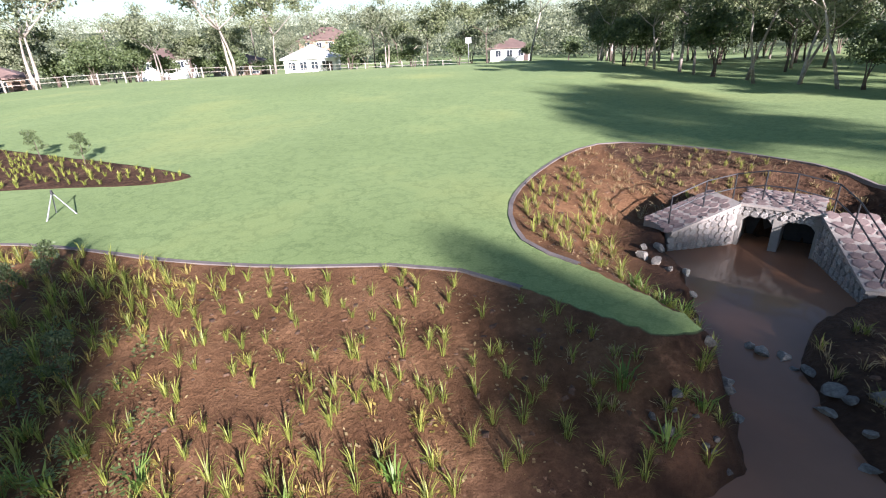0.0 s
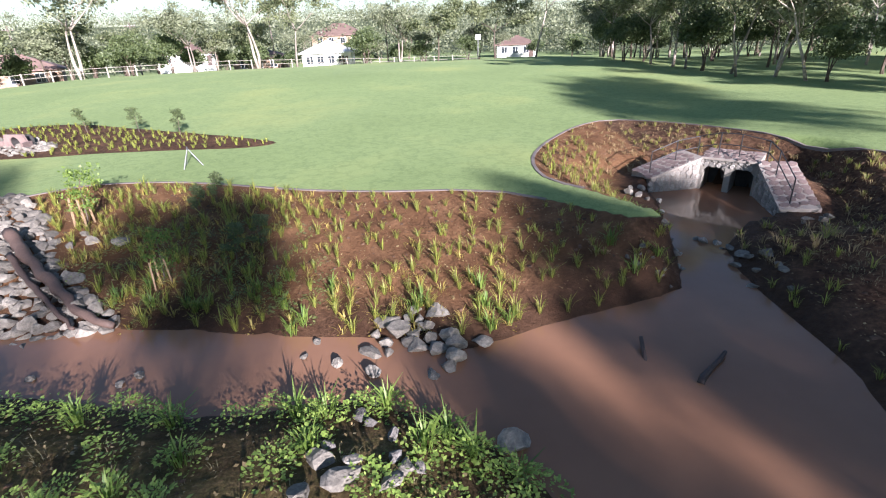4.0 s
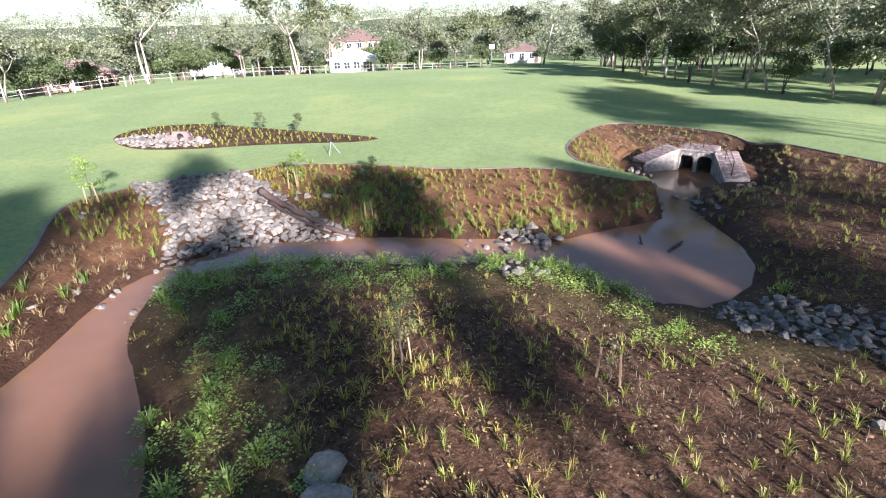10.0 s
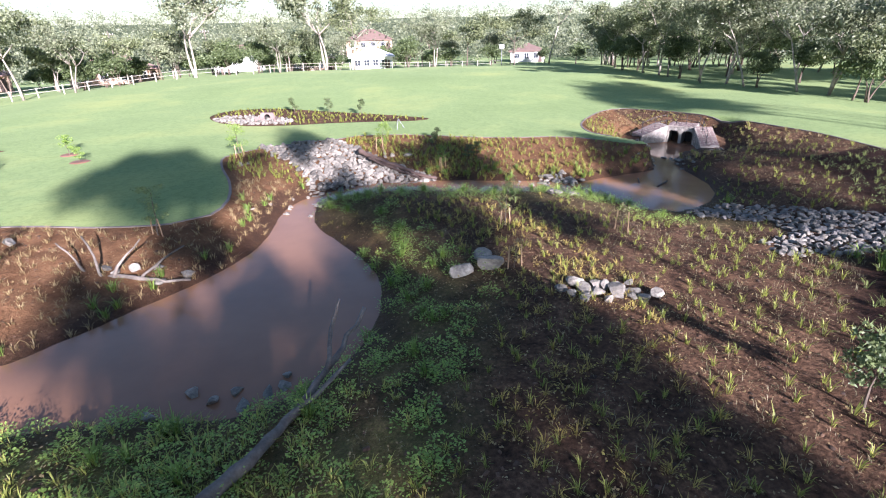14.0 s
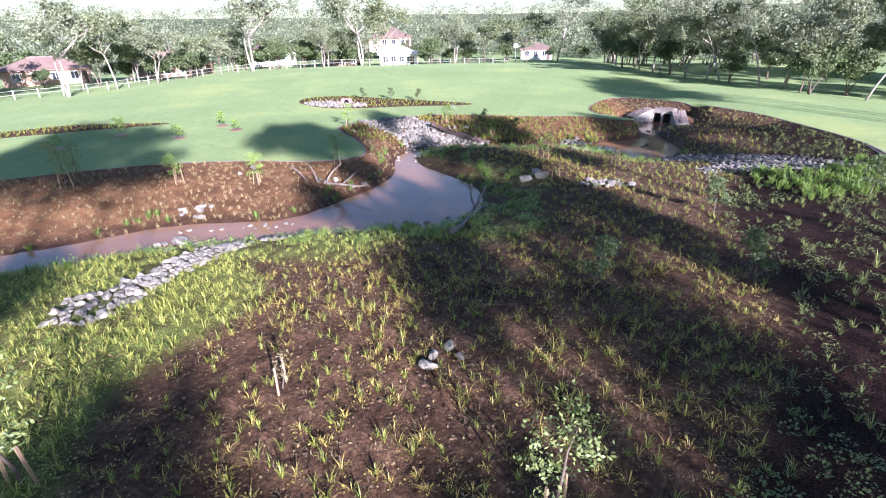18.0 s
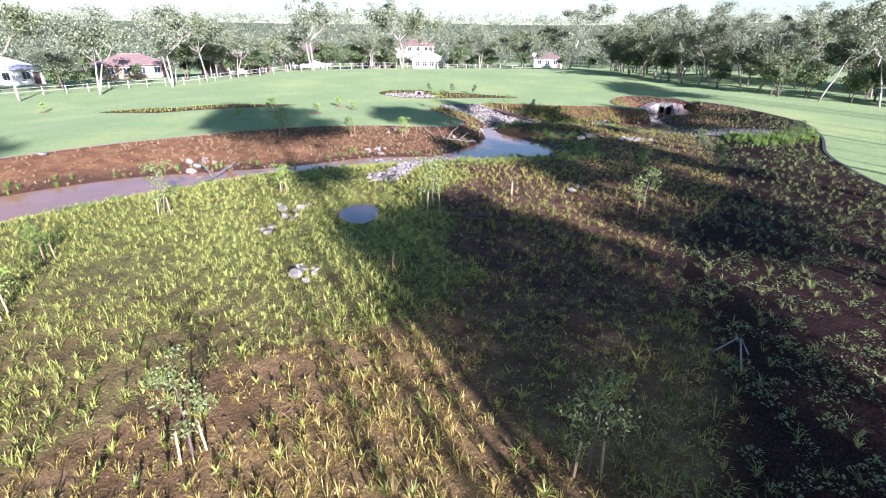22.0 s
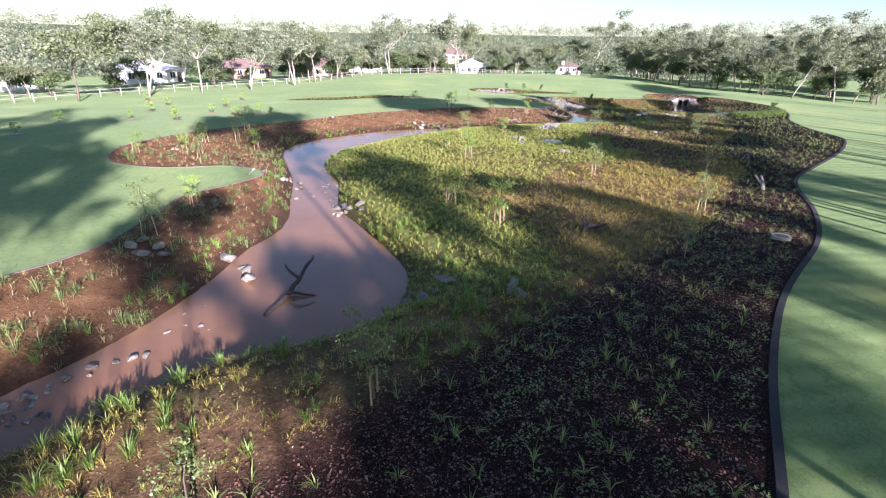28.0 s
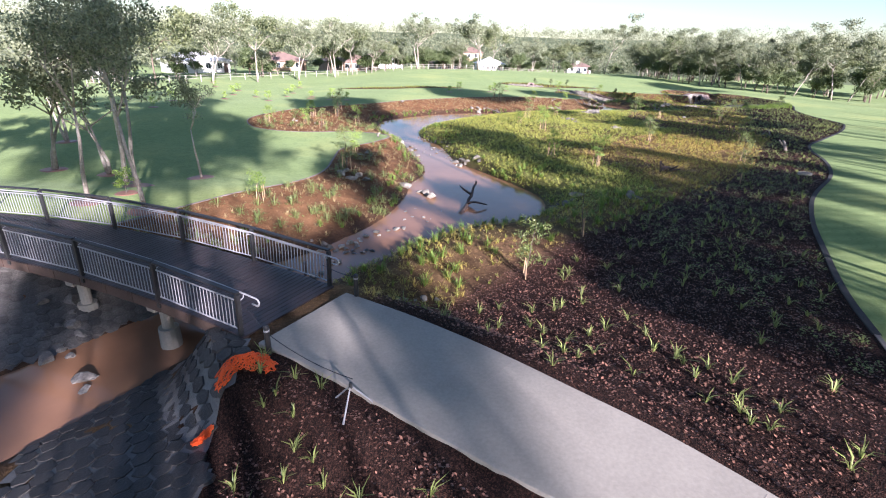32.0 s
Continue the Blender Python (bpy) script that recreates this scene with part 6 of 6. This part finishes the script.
tripod(-43.35, -71.4, 0.5, 0.45, "small folded steel tripod beside the path")
tripod(-10.3, 12.8, 0.65, 0.4, "survey tripod standing on the lawn")
tripod(-12.6, -38.2, 0.6, 0.45, "steel sprinkler tripod in the dark bed")


# ---- stone pitching under the bridge ----
def pitched(name, ring, size, mat, seed, label, lift=0.02, limit=260):
    r = np.random.default_rng(seed)
    ring = np.array(ring)
    c = ring.mean(0)
    slab = thing(name, *c, 0, label, "stone pitching")
    lo, hi = ring.min(0), ring.max(0)
    pts = []
    for j, yy in enumerate(np.arange(lo[1], hi[1], size * 0.86)):
        for xx in np.arange(lo[0] + (j % 2) * size / 2, hi[0], size):
            pts.append((xx + r.uniform(-0.1, 0.1) * size, yy + r.uniform(-0.1, 0.1) * size))
    pts = np.array(pts)
    pts = pts[signed_distance(pts, ring) > size * 0.1]
    z = ground_level(pts[:, 0], pts[:, 1])[0]
    zx = ground_level(pts[:, 0] + 0.2, pts[:, 1])[0] - z
    zy = ground_level(pts[:, 0], pts[:, 1] + 0.2)[0] - z
    meshes = stone_set(mat)
    gx, gy = np.arange(lo[0], hi[0], 0.3), np.arange(lo[1], hi[1], 0.3)
    cells = np.array([(a, b) for b in gy for a in gx])
    cells = cells[signed_distance(cells + 0.15, ring) > 0.05]
    corners = (cells[:, None] + np.array([(0, 0), (0.3, 0), (0.3, 0.3), (0, 0.3)])[None]).reshape(-1, 2)
    bed = new("mortar_bed", fast_mesh("mortar_bed", np.c_[corners - c, ground_level(corners[:, 0], corners[:, 1])[0] + lift + 0.012], np.arange(len(corners)).reshape(-1, 4), PITCH_MORTAR))
    bed.parent = slab
    tagged(bed, "pale wet mortar between the stones")
    for i, (p, hh) in enumerate(zip(pts[:limit], z)):
        nrm = Vector((-zx[i] / 0.2, -zy[i] / 0.2, 1)).normalized()
        ob = new("stone", meshes[int(r.integers(6))])
        ob.parent = slab
        ob.matrix_basis = Matrix.Translation((p[0] - c[0], p[1] - c[1], hh + lift)) @ nrm.to_track_quat("Z", "Y").to_matrix().to_4x4() @ Matrix.Rotation(radians(30) + r.uniform(-0.12, 0.12), 4, "Z") @ Matrix.Diagonal((size * 1.2, size * 1.16, 0.06 * r.uniform(0.8, 1.3), 1))
    return slab


pitched("stone_pitching", [(-47.9, -67.4), (-46.6, -68.0), (-45.75, -69.5), (-46.2, -70.8), (-45.8, -72.6), (-47.4, -73.0), (-49.6, -72.2), (-50.1, -71.0), (-48.9, -68.8)], 0.36, WET_ROCK, 31, "dark wet basalt pitching beside the bridge")
pitched("stone_pitching", [(-48.9, -63.9), (-50.4, -65.6), (-52.6, -68.4), (-55, -69), (-56.5, -64.5), (-53.0, -62.0), (-50.5, -61.5)], 0.34, DARK_ROCK, 32, "grey stone pitching on the far bank under the bridge")
cluster(61, -51.2, -67.3, 12, 0.3, 0.5, "dark boulder at the foot of the pitching", "boulders under the bridge", DARK_ROCKS, along=(1.4, -1.6))


def crumpled_mesh(px, py, rx, ry, seed, turn, bow=0.0):
    """A heap of folded barrier netting: strands of a lattice thrown in folds."""
    r, n, m = np.random.default_rng(seed), 34, 18
    grid = np.empty((m, n, 3))
    for j in range(m):
        for i in range(n):
            a, b = i / (n - 1) * 2 - 1, j / (m - 1) * 2 - 1
            e = max(0.0, 1 - a * a) ** 0.5 * max(0.0, 1 - b * b) ** 0.5
            x0 = a * rx * (1 + 0.1 * math.sin(5 * b + seed)) + r.normal(0, 0.02)
            y0 = b * ry * (0.55 + 0.45 * math.sqrt(max(0.0, 1 - a * a))) * (1 + 0.15 * math.sin(6 * a)) + bow * (1 - a * a) + r.normal(0, 0.02)
            grid[j, i] = (x0, y0, 0.02 + 0.09 * e * abs(math.sin(6.5 * a + 2 * b + seed)) * (0.5 + 0.5 * abs(math.cos(5 * b - 3 * a))) + r.uniform(0, 0.03))
    c, q = math.cos(radians(turn)), math.sin(radians(turn))
    flat = grid.reshape(-1, 3)
    wx, wy = px + flat[:, 0] * c - flat[:, 1] * q, py + flat[:, 0] * q + flat[:, 1] * c
    base = ground_z(px, py)
    flat[:, 2] += ground_level(wx, wy)[0] - base
    v, f = [], []
    def strand(a, b):
        way = (b - a) / (np.linalg.norm(b - a) + 1e-6)
        side = np.cross(way, (0.2, 0.1, 1.0))
        side = side / np.linalg.norm(side) * 0.01
        k = len(v)
        v.extend([tuple(a - side), tuple(b - side), tuple(b + side), tuple(a + side)])
        f.append((k, k + 1, k + 2, k + 3))
    for j in range(m):
        for i in range(n):
            if i + 1 < n:
                strand(grid[j, i], grid[j, i + 1])
            if j + 1 < m:
                strand(grid[j, i], grid[j + 1, i])
    ob = from_arrays("barrier_netting", v, f, ORANGE)
    ob.matrix_basis = pose(px, py, base + 0.03, 0, 0, turn)
    mod = ob.modifiers.new("thickness", "SOLIDIFY")
    mod.thickness = 0.008
    tagged(ob, "crumpled orange plastic barrier netting on the ground", "netting")


crumpled_mesh(-45.72, -70.2, 0.62, 0.2, 3, -4, 0.26)
crumpled_mesh(-46.4, -71.0, 0.2, 0.08, 4, 50)


# ---- dead wood ----
def dead_wood(name, points, radius, label, twigs=(), mat=None, category="log", rest=False):
    """A weathered log through the given points, with side branches."""
    if rest:
        drop = ground_z(*points[0][:2]) + 0.3 * radius - points[0][2]
        points = [(a, b, c + drop) for a, b, c in points]
        twigs = [[(a, b, c + drop) for a, b, c in t] for t in twigs]
    base = Vector(points[0])
    log = thing(name, *base, label, category)
    def limb(pts, r0):
        bm, p = bmesh.new(), curve_through(pts, 0.25)
        r = np.random.default_rng(len(pts) + int(abs(pts[0][0]) * 10))
        q = [Vector(np.array(c) + r.normal(0, 0.02, 3)) - base for c in p]
        return tube(bm, q, [r0 * (1 - 0.6 * i / len(q)) * r.uniform(0.85, 1.15) for i in range(len(q))], 8)
    part("trunk", limb(points, radius), mat or DRIFTWOOD, log, smooth=True)
    for t in twigs:
        part("branch", limb(t, radius * 0.5), mat or DRIFTWOOD, log, smooth=True)


dead_wood("driftwood_log", [(-11.5, -15.9, 1.0), (-11.1, -14.7, 0.75), (-10.7, -13.4, 0.6), (-10.3, -12.2, 0.75), (-9.75, -11.1, 1.25)], 0.12, "long weathered driftwood branch at the pond edge", [[(-10.4, -12.5, 0.7), (-10.45, -11.6, 1.0), (-10.4, -10.8, 1.35)], [(-10.8, -13.8, 0.62), (-10.3, -13.2, 0.8), (-9.9, -12.6, 0.95)]])
dead_wood("fallen_branch", [(-19.9, -7.6, 0.25), (-18.6, -7.25, 0.35), (-17.5, -7.3, 0.45), (-16.2, -7.5, 0.35), (-15.6, -7.3, 0.3)], 0.1, "bleached fallen branch at the waterside", [[(-18.2, -7.3, 0.4), (-18.5, -6.9, 1.0), (-18.9, -6.6, 1.5)], [(-17.8, -7.3, 0.45), (-17.5, -7.0, 1.0), (-17.0, -6.9, 1.45)], [(-17.0, -7.4, 0.4), (-16.3, -7.1, 0.9), (-15.7, -7.0, 1.25)], [(-18.6, -7.2, 0.4), (-19.2, -6.8, 0.85), (-19.8, -6.5, 1.3)]])
dead_wood("fallen_log", [(-32.6, -21.4, 0.35), (-32.3, -19.4, 0.32), (-32.2, -17.3, 0.3), (-32.1, -15.0, 0.4)], 0.16, "long pale fallen log across the creek margin", [[(-32.3, -18.2, 0.35), (-33.0, -17.2, 0.55), (-33.9, -16.0, 0.75)]])
dead_wood("split_log", [(-12.2, 6.9, 0.95), (-10.6, 5.5, 0.6), (-8.9, 4.1, 0.3), (-7.9, 3.6, 0.12)], 0.17, "split brown log beside the rock spill", [[(-11.6, 6.0, 0.75), (-10.2, 4.8, 0.45), (-8.6, 3.5, 0.15)]], TIMBER)
dead_wood("sunken_stick", [(1.85, 1.85, -0.05), (1.88, 2.2, 0.05), (1.98, 2.5, 0.14)], 0.05, "dark bent stick standing out of the pond", (), TIMBER)
dead_wood("sunken_log", [(2.45, 1.35, -0.02), (2.85, 1.7, 0.05), (3.25, 2.05, 0.06)], 0.06, "slim dark log afloat in the muddy pond", (), TIMBER)
dead_wood("snag", [(-39.9, -55.2, -0.42), (-39.5, -54.0, -0.25), (-39.15, -53.0, 0.1), (-38.8, -52.05, 0.52)], 0.13, "dark snag rising from the lower pond", [[(-39.45, -53.9, -0.2), (-39.0, -54.1, -0.05), (-38.4, -54.0, -0.22)], [(-39.2, -53.1, 0.1), (-39.6, -52.9, 0.3), (-39.75, -52.7, 0.42)]], TIMBER)
dead_wood("rotten_stump", [(-27.5, -50.4, 1.0), (-27.2, -50.2, 1.2), (-26.8, -50.0, 1.12), (-26.5, -49.9, 0.95)], 0.13, "broken reddish rotten stump in the meadow", [[(-27.3, -50.3, 1.0), (-27.4, -50.0, 1.35), (-27.3, -49.8, 1.5)], [(-26.9, -50.2, 1.0), (-26.6, -50.4, 1.3), (-26.5, -50.5, 1.4)], [(-27.1, -50.4, 0.95), (-26.8, -50.6, 1.15), (-26.4, -50.6, 1.2)], [(-27.0, -50.1, 1.0), (-27.1, -49.7, 1.3), (-27.2, -49.6, 1.45)]], TIMBER, rest=True)
dead_wood("rotten_log", [(-18.1, -27.8, 0.85), (-17.6, -27.6, 0.95), (-17.1, -27.5, 0.92), (-16.8, -27.5, 0.8)], 0.13, "low dark rotten log in the soil", [[(-17.7, -27.7, 0.9), (-17.5, -27.4, 1.1), (-17.3, -27.3, 1.2)], [(-17.9, -27.9, 0.85), (-17.3, -27.9, 0.95), (-16.9, -27.8, 0.88)]], TIMBER, rest=True)
dead_wood("dead_stump", [(-16.4, -45.6, 1.2), (-16.2, -45.2, 1.5), (-16.0, -44.7, 1.75)], 0.14, "grey dead stump in the mulch bed", [[(-16.2, -45.3, 1.4), (-16.5, -44.9, 1.8)]], rest=True)

# round concrete pit cover
pit = thing("pit_cover", -20.2, -52.55, ground_z(-20.2, -52.55), "round pale concrete pit with dark gravel infill", "pit cover", turn=-45)
bm = bmesh.new()
bmesh.ops.create_cone(bm, cap_ends=False, segments=28, radius1=0.42, radius2=0.4, depth=0.3, matrix=Matrix.Translation((0, 0, 0.02)))
ring_o = [e for e in bm.edges if all(v.co.z > 0.1 for v in e.verts)]
ex = bmesh.ops.extrude_edge_only(bm, edges=ring_o)
for v in [g for g in ex["geom"] if isinstance(g, bmesh.types.BMVert)]:
    v.co.x *= 0.74
    v.co.y *= 0.74
part("rim", bm, CONCRETE, pit)
part("cover", rod(bmesh.new(), (0, 0, 0.08), (0, 0, 0.15), 0.3, 0.3, 28), DARK_ROCK, pit, "dark gravelly infill")
pit.scale = (0.85, 0.85, 0.85)

# pipe outlet in the lawn bed
outlet = thing("pipe_outlet", -20.6, 18.0, 1.02, "small precast headwall with a round pipe", "pipe outlet", turn=-12)
outlet.scale = (0.75, 0.75, 0.75)
bm = bmesh.new()
prof = [(-0.95, 0), (0.95, 0), (0.7, 0.95), (-0.7, 0.95)]
for yy0, yy1 in ((0.0, 0.16),):
    n = 20
    hole = [(0.34 * math.cos(2 * math.pi * i / n), 0.46 + 0.34 * math.sin(2 * math.pi * i / n)) for i in range(n)]
    def rim(px, pz):
        a = math.atan2(pz - 0.46, px)
        best = 1e9
        for (x0, z0), (x1, z1) in zip(prof, prof[1:] + prof[:1]):
            dx, dz, ex2, ez = math.cos(a), math.sin(a), x1 - x0, z1 - z0
            det = dx * -ez + ex2 * dz
            if abs(det) < 1e-9:
                continue
            tt = ((x0) * -ez + ex2 * (z0 - 0.46)) / det
            ss = (dx * (z0 - 0.46) - dz * x0) / det
            if tt > 0 and -1e-6 <= ss <= 1 + 1e-6:
                best = min(best, tt)
        return best * math.cos(a), 0.46 + best * math.sin(a)
    ring_in = [[bm.verts.new((px, yy, pz)) for px, pz in hole] for yy in (yy0, yy1)]
    ring_out = [[bm.verts.new((rim(px, pz)[0], yy, rim(px, pz)[1])) for px, pz in hole] for yy in (yy0, yy1)]
    for i in range(n):
        j = (i + 1) % n
        bm.faces.new((ring_in[0][i], ring_in[0][j], ring_out[0][j], ring_out[0][i]))
        bm.faces.new((ring_in[0][i], ring_in[1][i], ring_in[1][j], ring_in[0][j]))
        bm.faces.new((ring_out[0][i], ring_out[0][j], ring_out[1][j], ring_out[1][i]))
part("headwall", bm, COPING, outlet)
# pipe lining and end disc are coloured dark for the shade inside
bm = bmesh.new()
bmesh.ops.create_cone(bm, cap_ends=False, segments=20, radius1=0.335, radius2=0.335, depth=0.9, matrix=pose(0, 0.5, 0.46, 90, 0, 0))
part("pipe", bm, DARK_HOLE, outlet)
bm = bmesh.new()
bmesh.ops.create_circle(bm, cap_ends=True, segments=20, radius=0.34, matrix=pose(0, 0.9, 0.46, 90, 0, 0))
part("pipe_end", bm, DARK_HOLE, outlet)
for sgn in (-1, 1):
    bm = bmesh.new()
    box(bm, sgn * 0.95, -0.35, 0.25, 0.12, 0.8, 0.6, pose(0, 0, 0, 0, 0, sgn * 12), 0.02)
    part("wing", bm, COPING, outlet)

# dark timber posts on the bank by the bridge
for px, py in ((-46.2, -62.3), (-47.7, -61.9), (-49.2, -61.5)):
    p = thing("bank_post", px, py, ground_z(px, py), "dark square timber post on the bare bank", "post", "bank posts")
    bm = bmesh.new()
    box(bm, 0, 0, 0.4, 0.1, 0.1, 1.0, None, 0.01)
    part("post", bm, TIMBER, p)
    bm = bmesh.new()
    box(bm, 0, 0, 0.92, 0.12, 0.12, 0.04, None, 0.01)
    part("cap", bm, TIMBER, p)

# ---- beyond the lawn: fence, houses, poles and wooded slopes ----
fence = thing("park_fence", *FENCE_LINE[0], 0, "pale post and rail fence with wire mesh along the park", "fence")
fence_post = None
for p, q in zip(FENCE_LINE, FENCE_LINE[1:]):
    o = Vector((p[0] - FENCE_LINE[0][0], p[1] - FENCE_LINE[0][1], ground_z(*p)))
    e = Vector((q[0] - FENCE_LINE[0][0], q[1] - FENCE_LINE[0][1], ground_z(*q)))
    if fence_post is None:
        bm = bmesh.new()
        box(bm, 0, 0, 0.55, 0.13, 0.13, 1.3, None, 0.015)
        fence_post = part("post", bm, PALE_POST, fence)
        ob = fence_post
    else:
        ob = new("post", fence_post.data)
        ob.parent = fence
    ob.location = o
    for z in (1.08, 0.6):
        part("rail", rod(bmesh.new(), o + Vector((0, 0, z)), e + Vector((0, 0, z)), 0.024, None, 5), PALE_POST, fence)


def house(x, y, turn, wide, deep, tall, rise, walls, roofing, label, windows=3, gable=False, lift=0.0):
    """A house with walls, an overhanging roof, framed windows, a door and a chimney-less ridge."""
    h = thing("house", x, y, ground_z(x, y) + lift, label, "house", "houses beyond the park", turn)
    bm = bmesh.new()
    box(bm, 0, 0, tall / 2 - 0.6, wide, deep, tall + 1.2)
    part("wall", bm, walls, h)
    bm, a, b, c = bmesh.new(), wide / 2 + 0.5, deep / 2 + 0.5, (wide / 2 if gable else max(wide / 2 - deep / 2, 0.4))
    low = [bm.verts.new(p) for p in ((-a, -b, tall), (a, -b, tall), (a, b, tall), (-a, b, tall))]
    eave = [bm.verts.new((v.co.x, v.co.y, tall - 0.18)) for v in low]
    r0, r1 = bm.verts.new((-c, 0, tall + rise)), bm.verts.new((c, 0, tall + rise))
    for f in ((low[0], low[1], r1, r0), (low[2], low[3], r0, r1), (low[1], low[2], r1), (low[3], low[0], r0), eave[::-1]):
        bm.faces.new(f)
    for i in range(4):
        bm.faces.new((eave[i], eave[(i + 1) % 4], low[(i + 1) % 4], low[i]))
    bmesh.ops.recalc_face_normals(bm, faces=bm.faces)
    roof = part("roof", bm, roofing, h)
    bm = bmesh.new()
    rod(bm, (-c, 0, tall + rise + 0.02), (c, 0, tall + rise + 0.02), 0.12, None, 6)
    part("ridge", bm, roofing, roof)
    for i in range(windows):
        wx = -wide / 2 + wide * (i + 0.7) / (windows + 0.6)
        win = new("window")
        win.parent = h
        win.location = (wx, -deep / 2, tall * 0.58)
        for dx, dz, sx, sz in ((-0.55, 0, 0.09, 1.2), (0.55, 0, 0.09, 1.2), (0, 0.6, 1.2, 0.09), (0, 0, 0.05, 1.15)):
            bm = bmesh.new()
            box(bm, dx, -0.04, dz, sx, 0.1, sz)
            part("frame", bm, WHITE_WALL, win)
        bm = bmesh.new()
        box(bm, 0, -0.08, -0.62, 1.3, 0.2, 0.08)
        part("sill", bm, WHITE_WALL, win)
        bm = bmesh.new()
        box(bm, 0, -0.012, 0, 1.08, 0.02, 1.15)
        part("pane", bm, PANE, win)
    bm = bmesh.new()
    box(bm, wide / 2 - 1.0, -deep / 2 - 0.03, 1.0, 0.9, 0.08, 2.05)
    part("door", bm, TIMBER, h)
    return h


house(-19.5, 86, 4, 8.0, 7.0, 2.7, 1.7, WHITE_WALL, ROOF_METAL, "white weatherboard cottage with a pale metal roof", 4)
house(-33, 92, 12, 9.0, 7.0, 2.4, 1.3, BRICK_WALL, ROOF_TILE, "tan brick house with a tiled roof", 3)
house(-24, 124, 4, 12, 9, 2.8, 2.4, BRICK_WALL, ROOF_TILE, "brick house with a broad terracotta roof", 4, False, 3.0)
house(16, 108, -10, 8, 7, 2.5, 1.5, WHITE_WALL, ROOF_TILE, "small white house behind the grove", 3)
house(-62, 70, 32, 13, 8, 2.5, 1.9, BRICK_WALL, ROOF_TILE, "long brick house with a brown tiled roof", 4)
house(-78, 58, 38, 12, 8, 2.5, 1.8, BRICK_WALL, ROOF_TILE, "brick house with a dull red roof", 4)
house(-92, 42, 45, 12, 8, 2.6, 1.7, WHITE_WALL, ROOF_METAL, "pale rendered house with a metal roof", 4)
house(-108, 22, 55, 13, 8, 2.6, 1.8, WHITE_WALL, ROOF_TILE, "pale house with a red tiled roof", 4)
house(-54, 108, 20, 11, 8, 2.6, 1.9, WHITE_WALL, ROOF_TILE, "white house with a tiled roof on the slope", 3, False, 1.5)


for i, (x, y, s) in enumerate(((-62, 60, 0.5), (-68, 60, 0.55), (-73, 50, 0.5), (-84, 44, 0.6), (-56, 64, 0.55), (-27, 82, 0.45), (-12, 83, 0.5), (-36, 84, 0.5), (-40, 80, 0.55), (10, 96, 0.6), (18, 98, 0.6), (-46, 72, 0.6), (-50, 66, 0.55), (-98, 24, 0.6), (-88, 32, 0.55), (-4, 96, 0.7), (-16, 104, 0.8), (-52, 92, 0.8), (-30, 112, 0.8))):
    tagged(plant(3 if i % 3 else 1, x, y, s, i * 1.3), group="garden trees by the houses")


def pole(x, y, tall, label, arm=True):
    p = thing("power_pole", x, y, ground_z(x, y), label, "pole", "power poles")
    part("shaft", rod(bmesh.new(), (0, 0, -0.3), (0, 0, tall), 0.13, 0.09, 8), DRIFTWOOD, p)
    if arm:
        bm = bmesh.new()
        box(bm, 0, 0, tall - 0.6, 1.8, 0.1, 0.1)
        part("crossarm", bm, DRIFTWOOD, p)
        for dx in (-0.8, -0.3, 0.3, 0.8):
            part("insulator", rod(bmesh.new(), (dx, 0, tall - 0.55), (dx, 0, tall - 0.35), 0.04, 0.03, 6), WHITE_WALL, p)


pole(-9.5, 86, 6.5, "grey timber power pole behind the fence", False)
pole(-30, 90, 9, "timber power pole with a crossarm")
pole(-66, 78, 9, "timber power pole with a crossarm")
pole(-52, 86, 9, "timber power pole with a crossarm")
sign = thing("park_sign", 5, 74, ground_z(5, 74), "small pale sign on a post", "sign")
part("post", rod(bmesh.new(), (0, 0, -0.2), (0, 0, 3.2), 0.05, 0.05, 8), STEEL, sign)
bm = bmesh.new()
box(bm, 0, -0.07, 3.2, 0.8, 0.04, 0.7, None, 0.01)
part("board", bm, WHITE_WALL, sign)

# wooded slopes to the skyline
wr = np.random.default_rng(77)
far_v, far_q, base_k = [], [], 0
n = 2600
ang, rad = wr.uniform(-1.35, 1.05, n), 105 + 330 * wr.uniform(0, 1, n) ** 1.2
fx, fy = -10 + rad * np.sin(ang), 15 + rad * np.cos(ang)
gap = signed_distance(np.stack([fx, fy], -1), np.array([(-60, 60), (-20, 100), (20, 110), (15, 60), (-40, 40)])) < 0
fx, fy, rad = fx[gap], fy[gap], rad[gap]
fz = ground_level(fx, fy)[0]
centres, size = [], []
for x0, y0, z0, r0 in zip(fx, fy, fz, rad):
    tall = wr.uniform(4, 12)
    for _ in range(5):
        centres.append((x0 + wr.normal(0, 1.6), y0 + wr.normal(0, 1.6), z0 + tall * wr.uniform(0.15, 1.0)))
centres = np.array(centres)
per = 17
p = np.repeat(centres, per, 0) + wr.normal(0, 1.0, (len(centres) * per, 3)) * (1.1, 1.1, 0.75)
a = wr.normal(size=p.shape)
a /= np.linalg.norm(a, axis=1)[:, None]
b = np.cross(a, wr.normal(size=p.shape))
b /= np.linalg.norm(b, axis=1)[:, None]
s = wr.uniform(0.4, 0.9, len(p))[:, None]
v = np.stack([p - a * s * 0.5, p + b * s * 0.3, p + a * s * 0.5, p - b * s * 0.3], 1).reshape(-1, 3)
ob = new("far_wood", fast_mesh("far_wood", v, np.arange(len(v)).reshape(-1, 4), DULL_LEAF))
tagged(ob, "distant wooded suburban slopes", "woodland", kind="stuff")
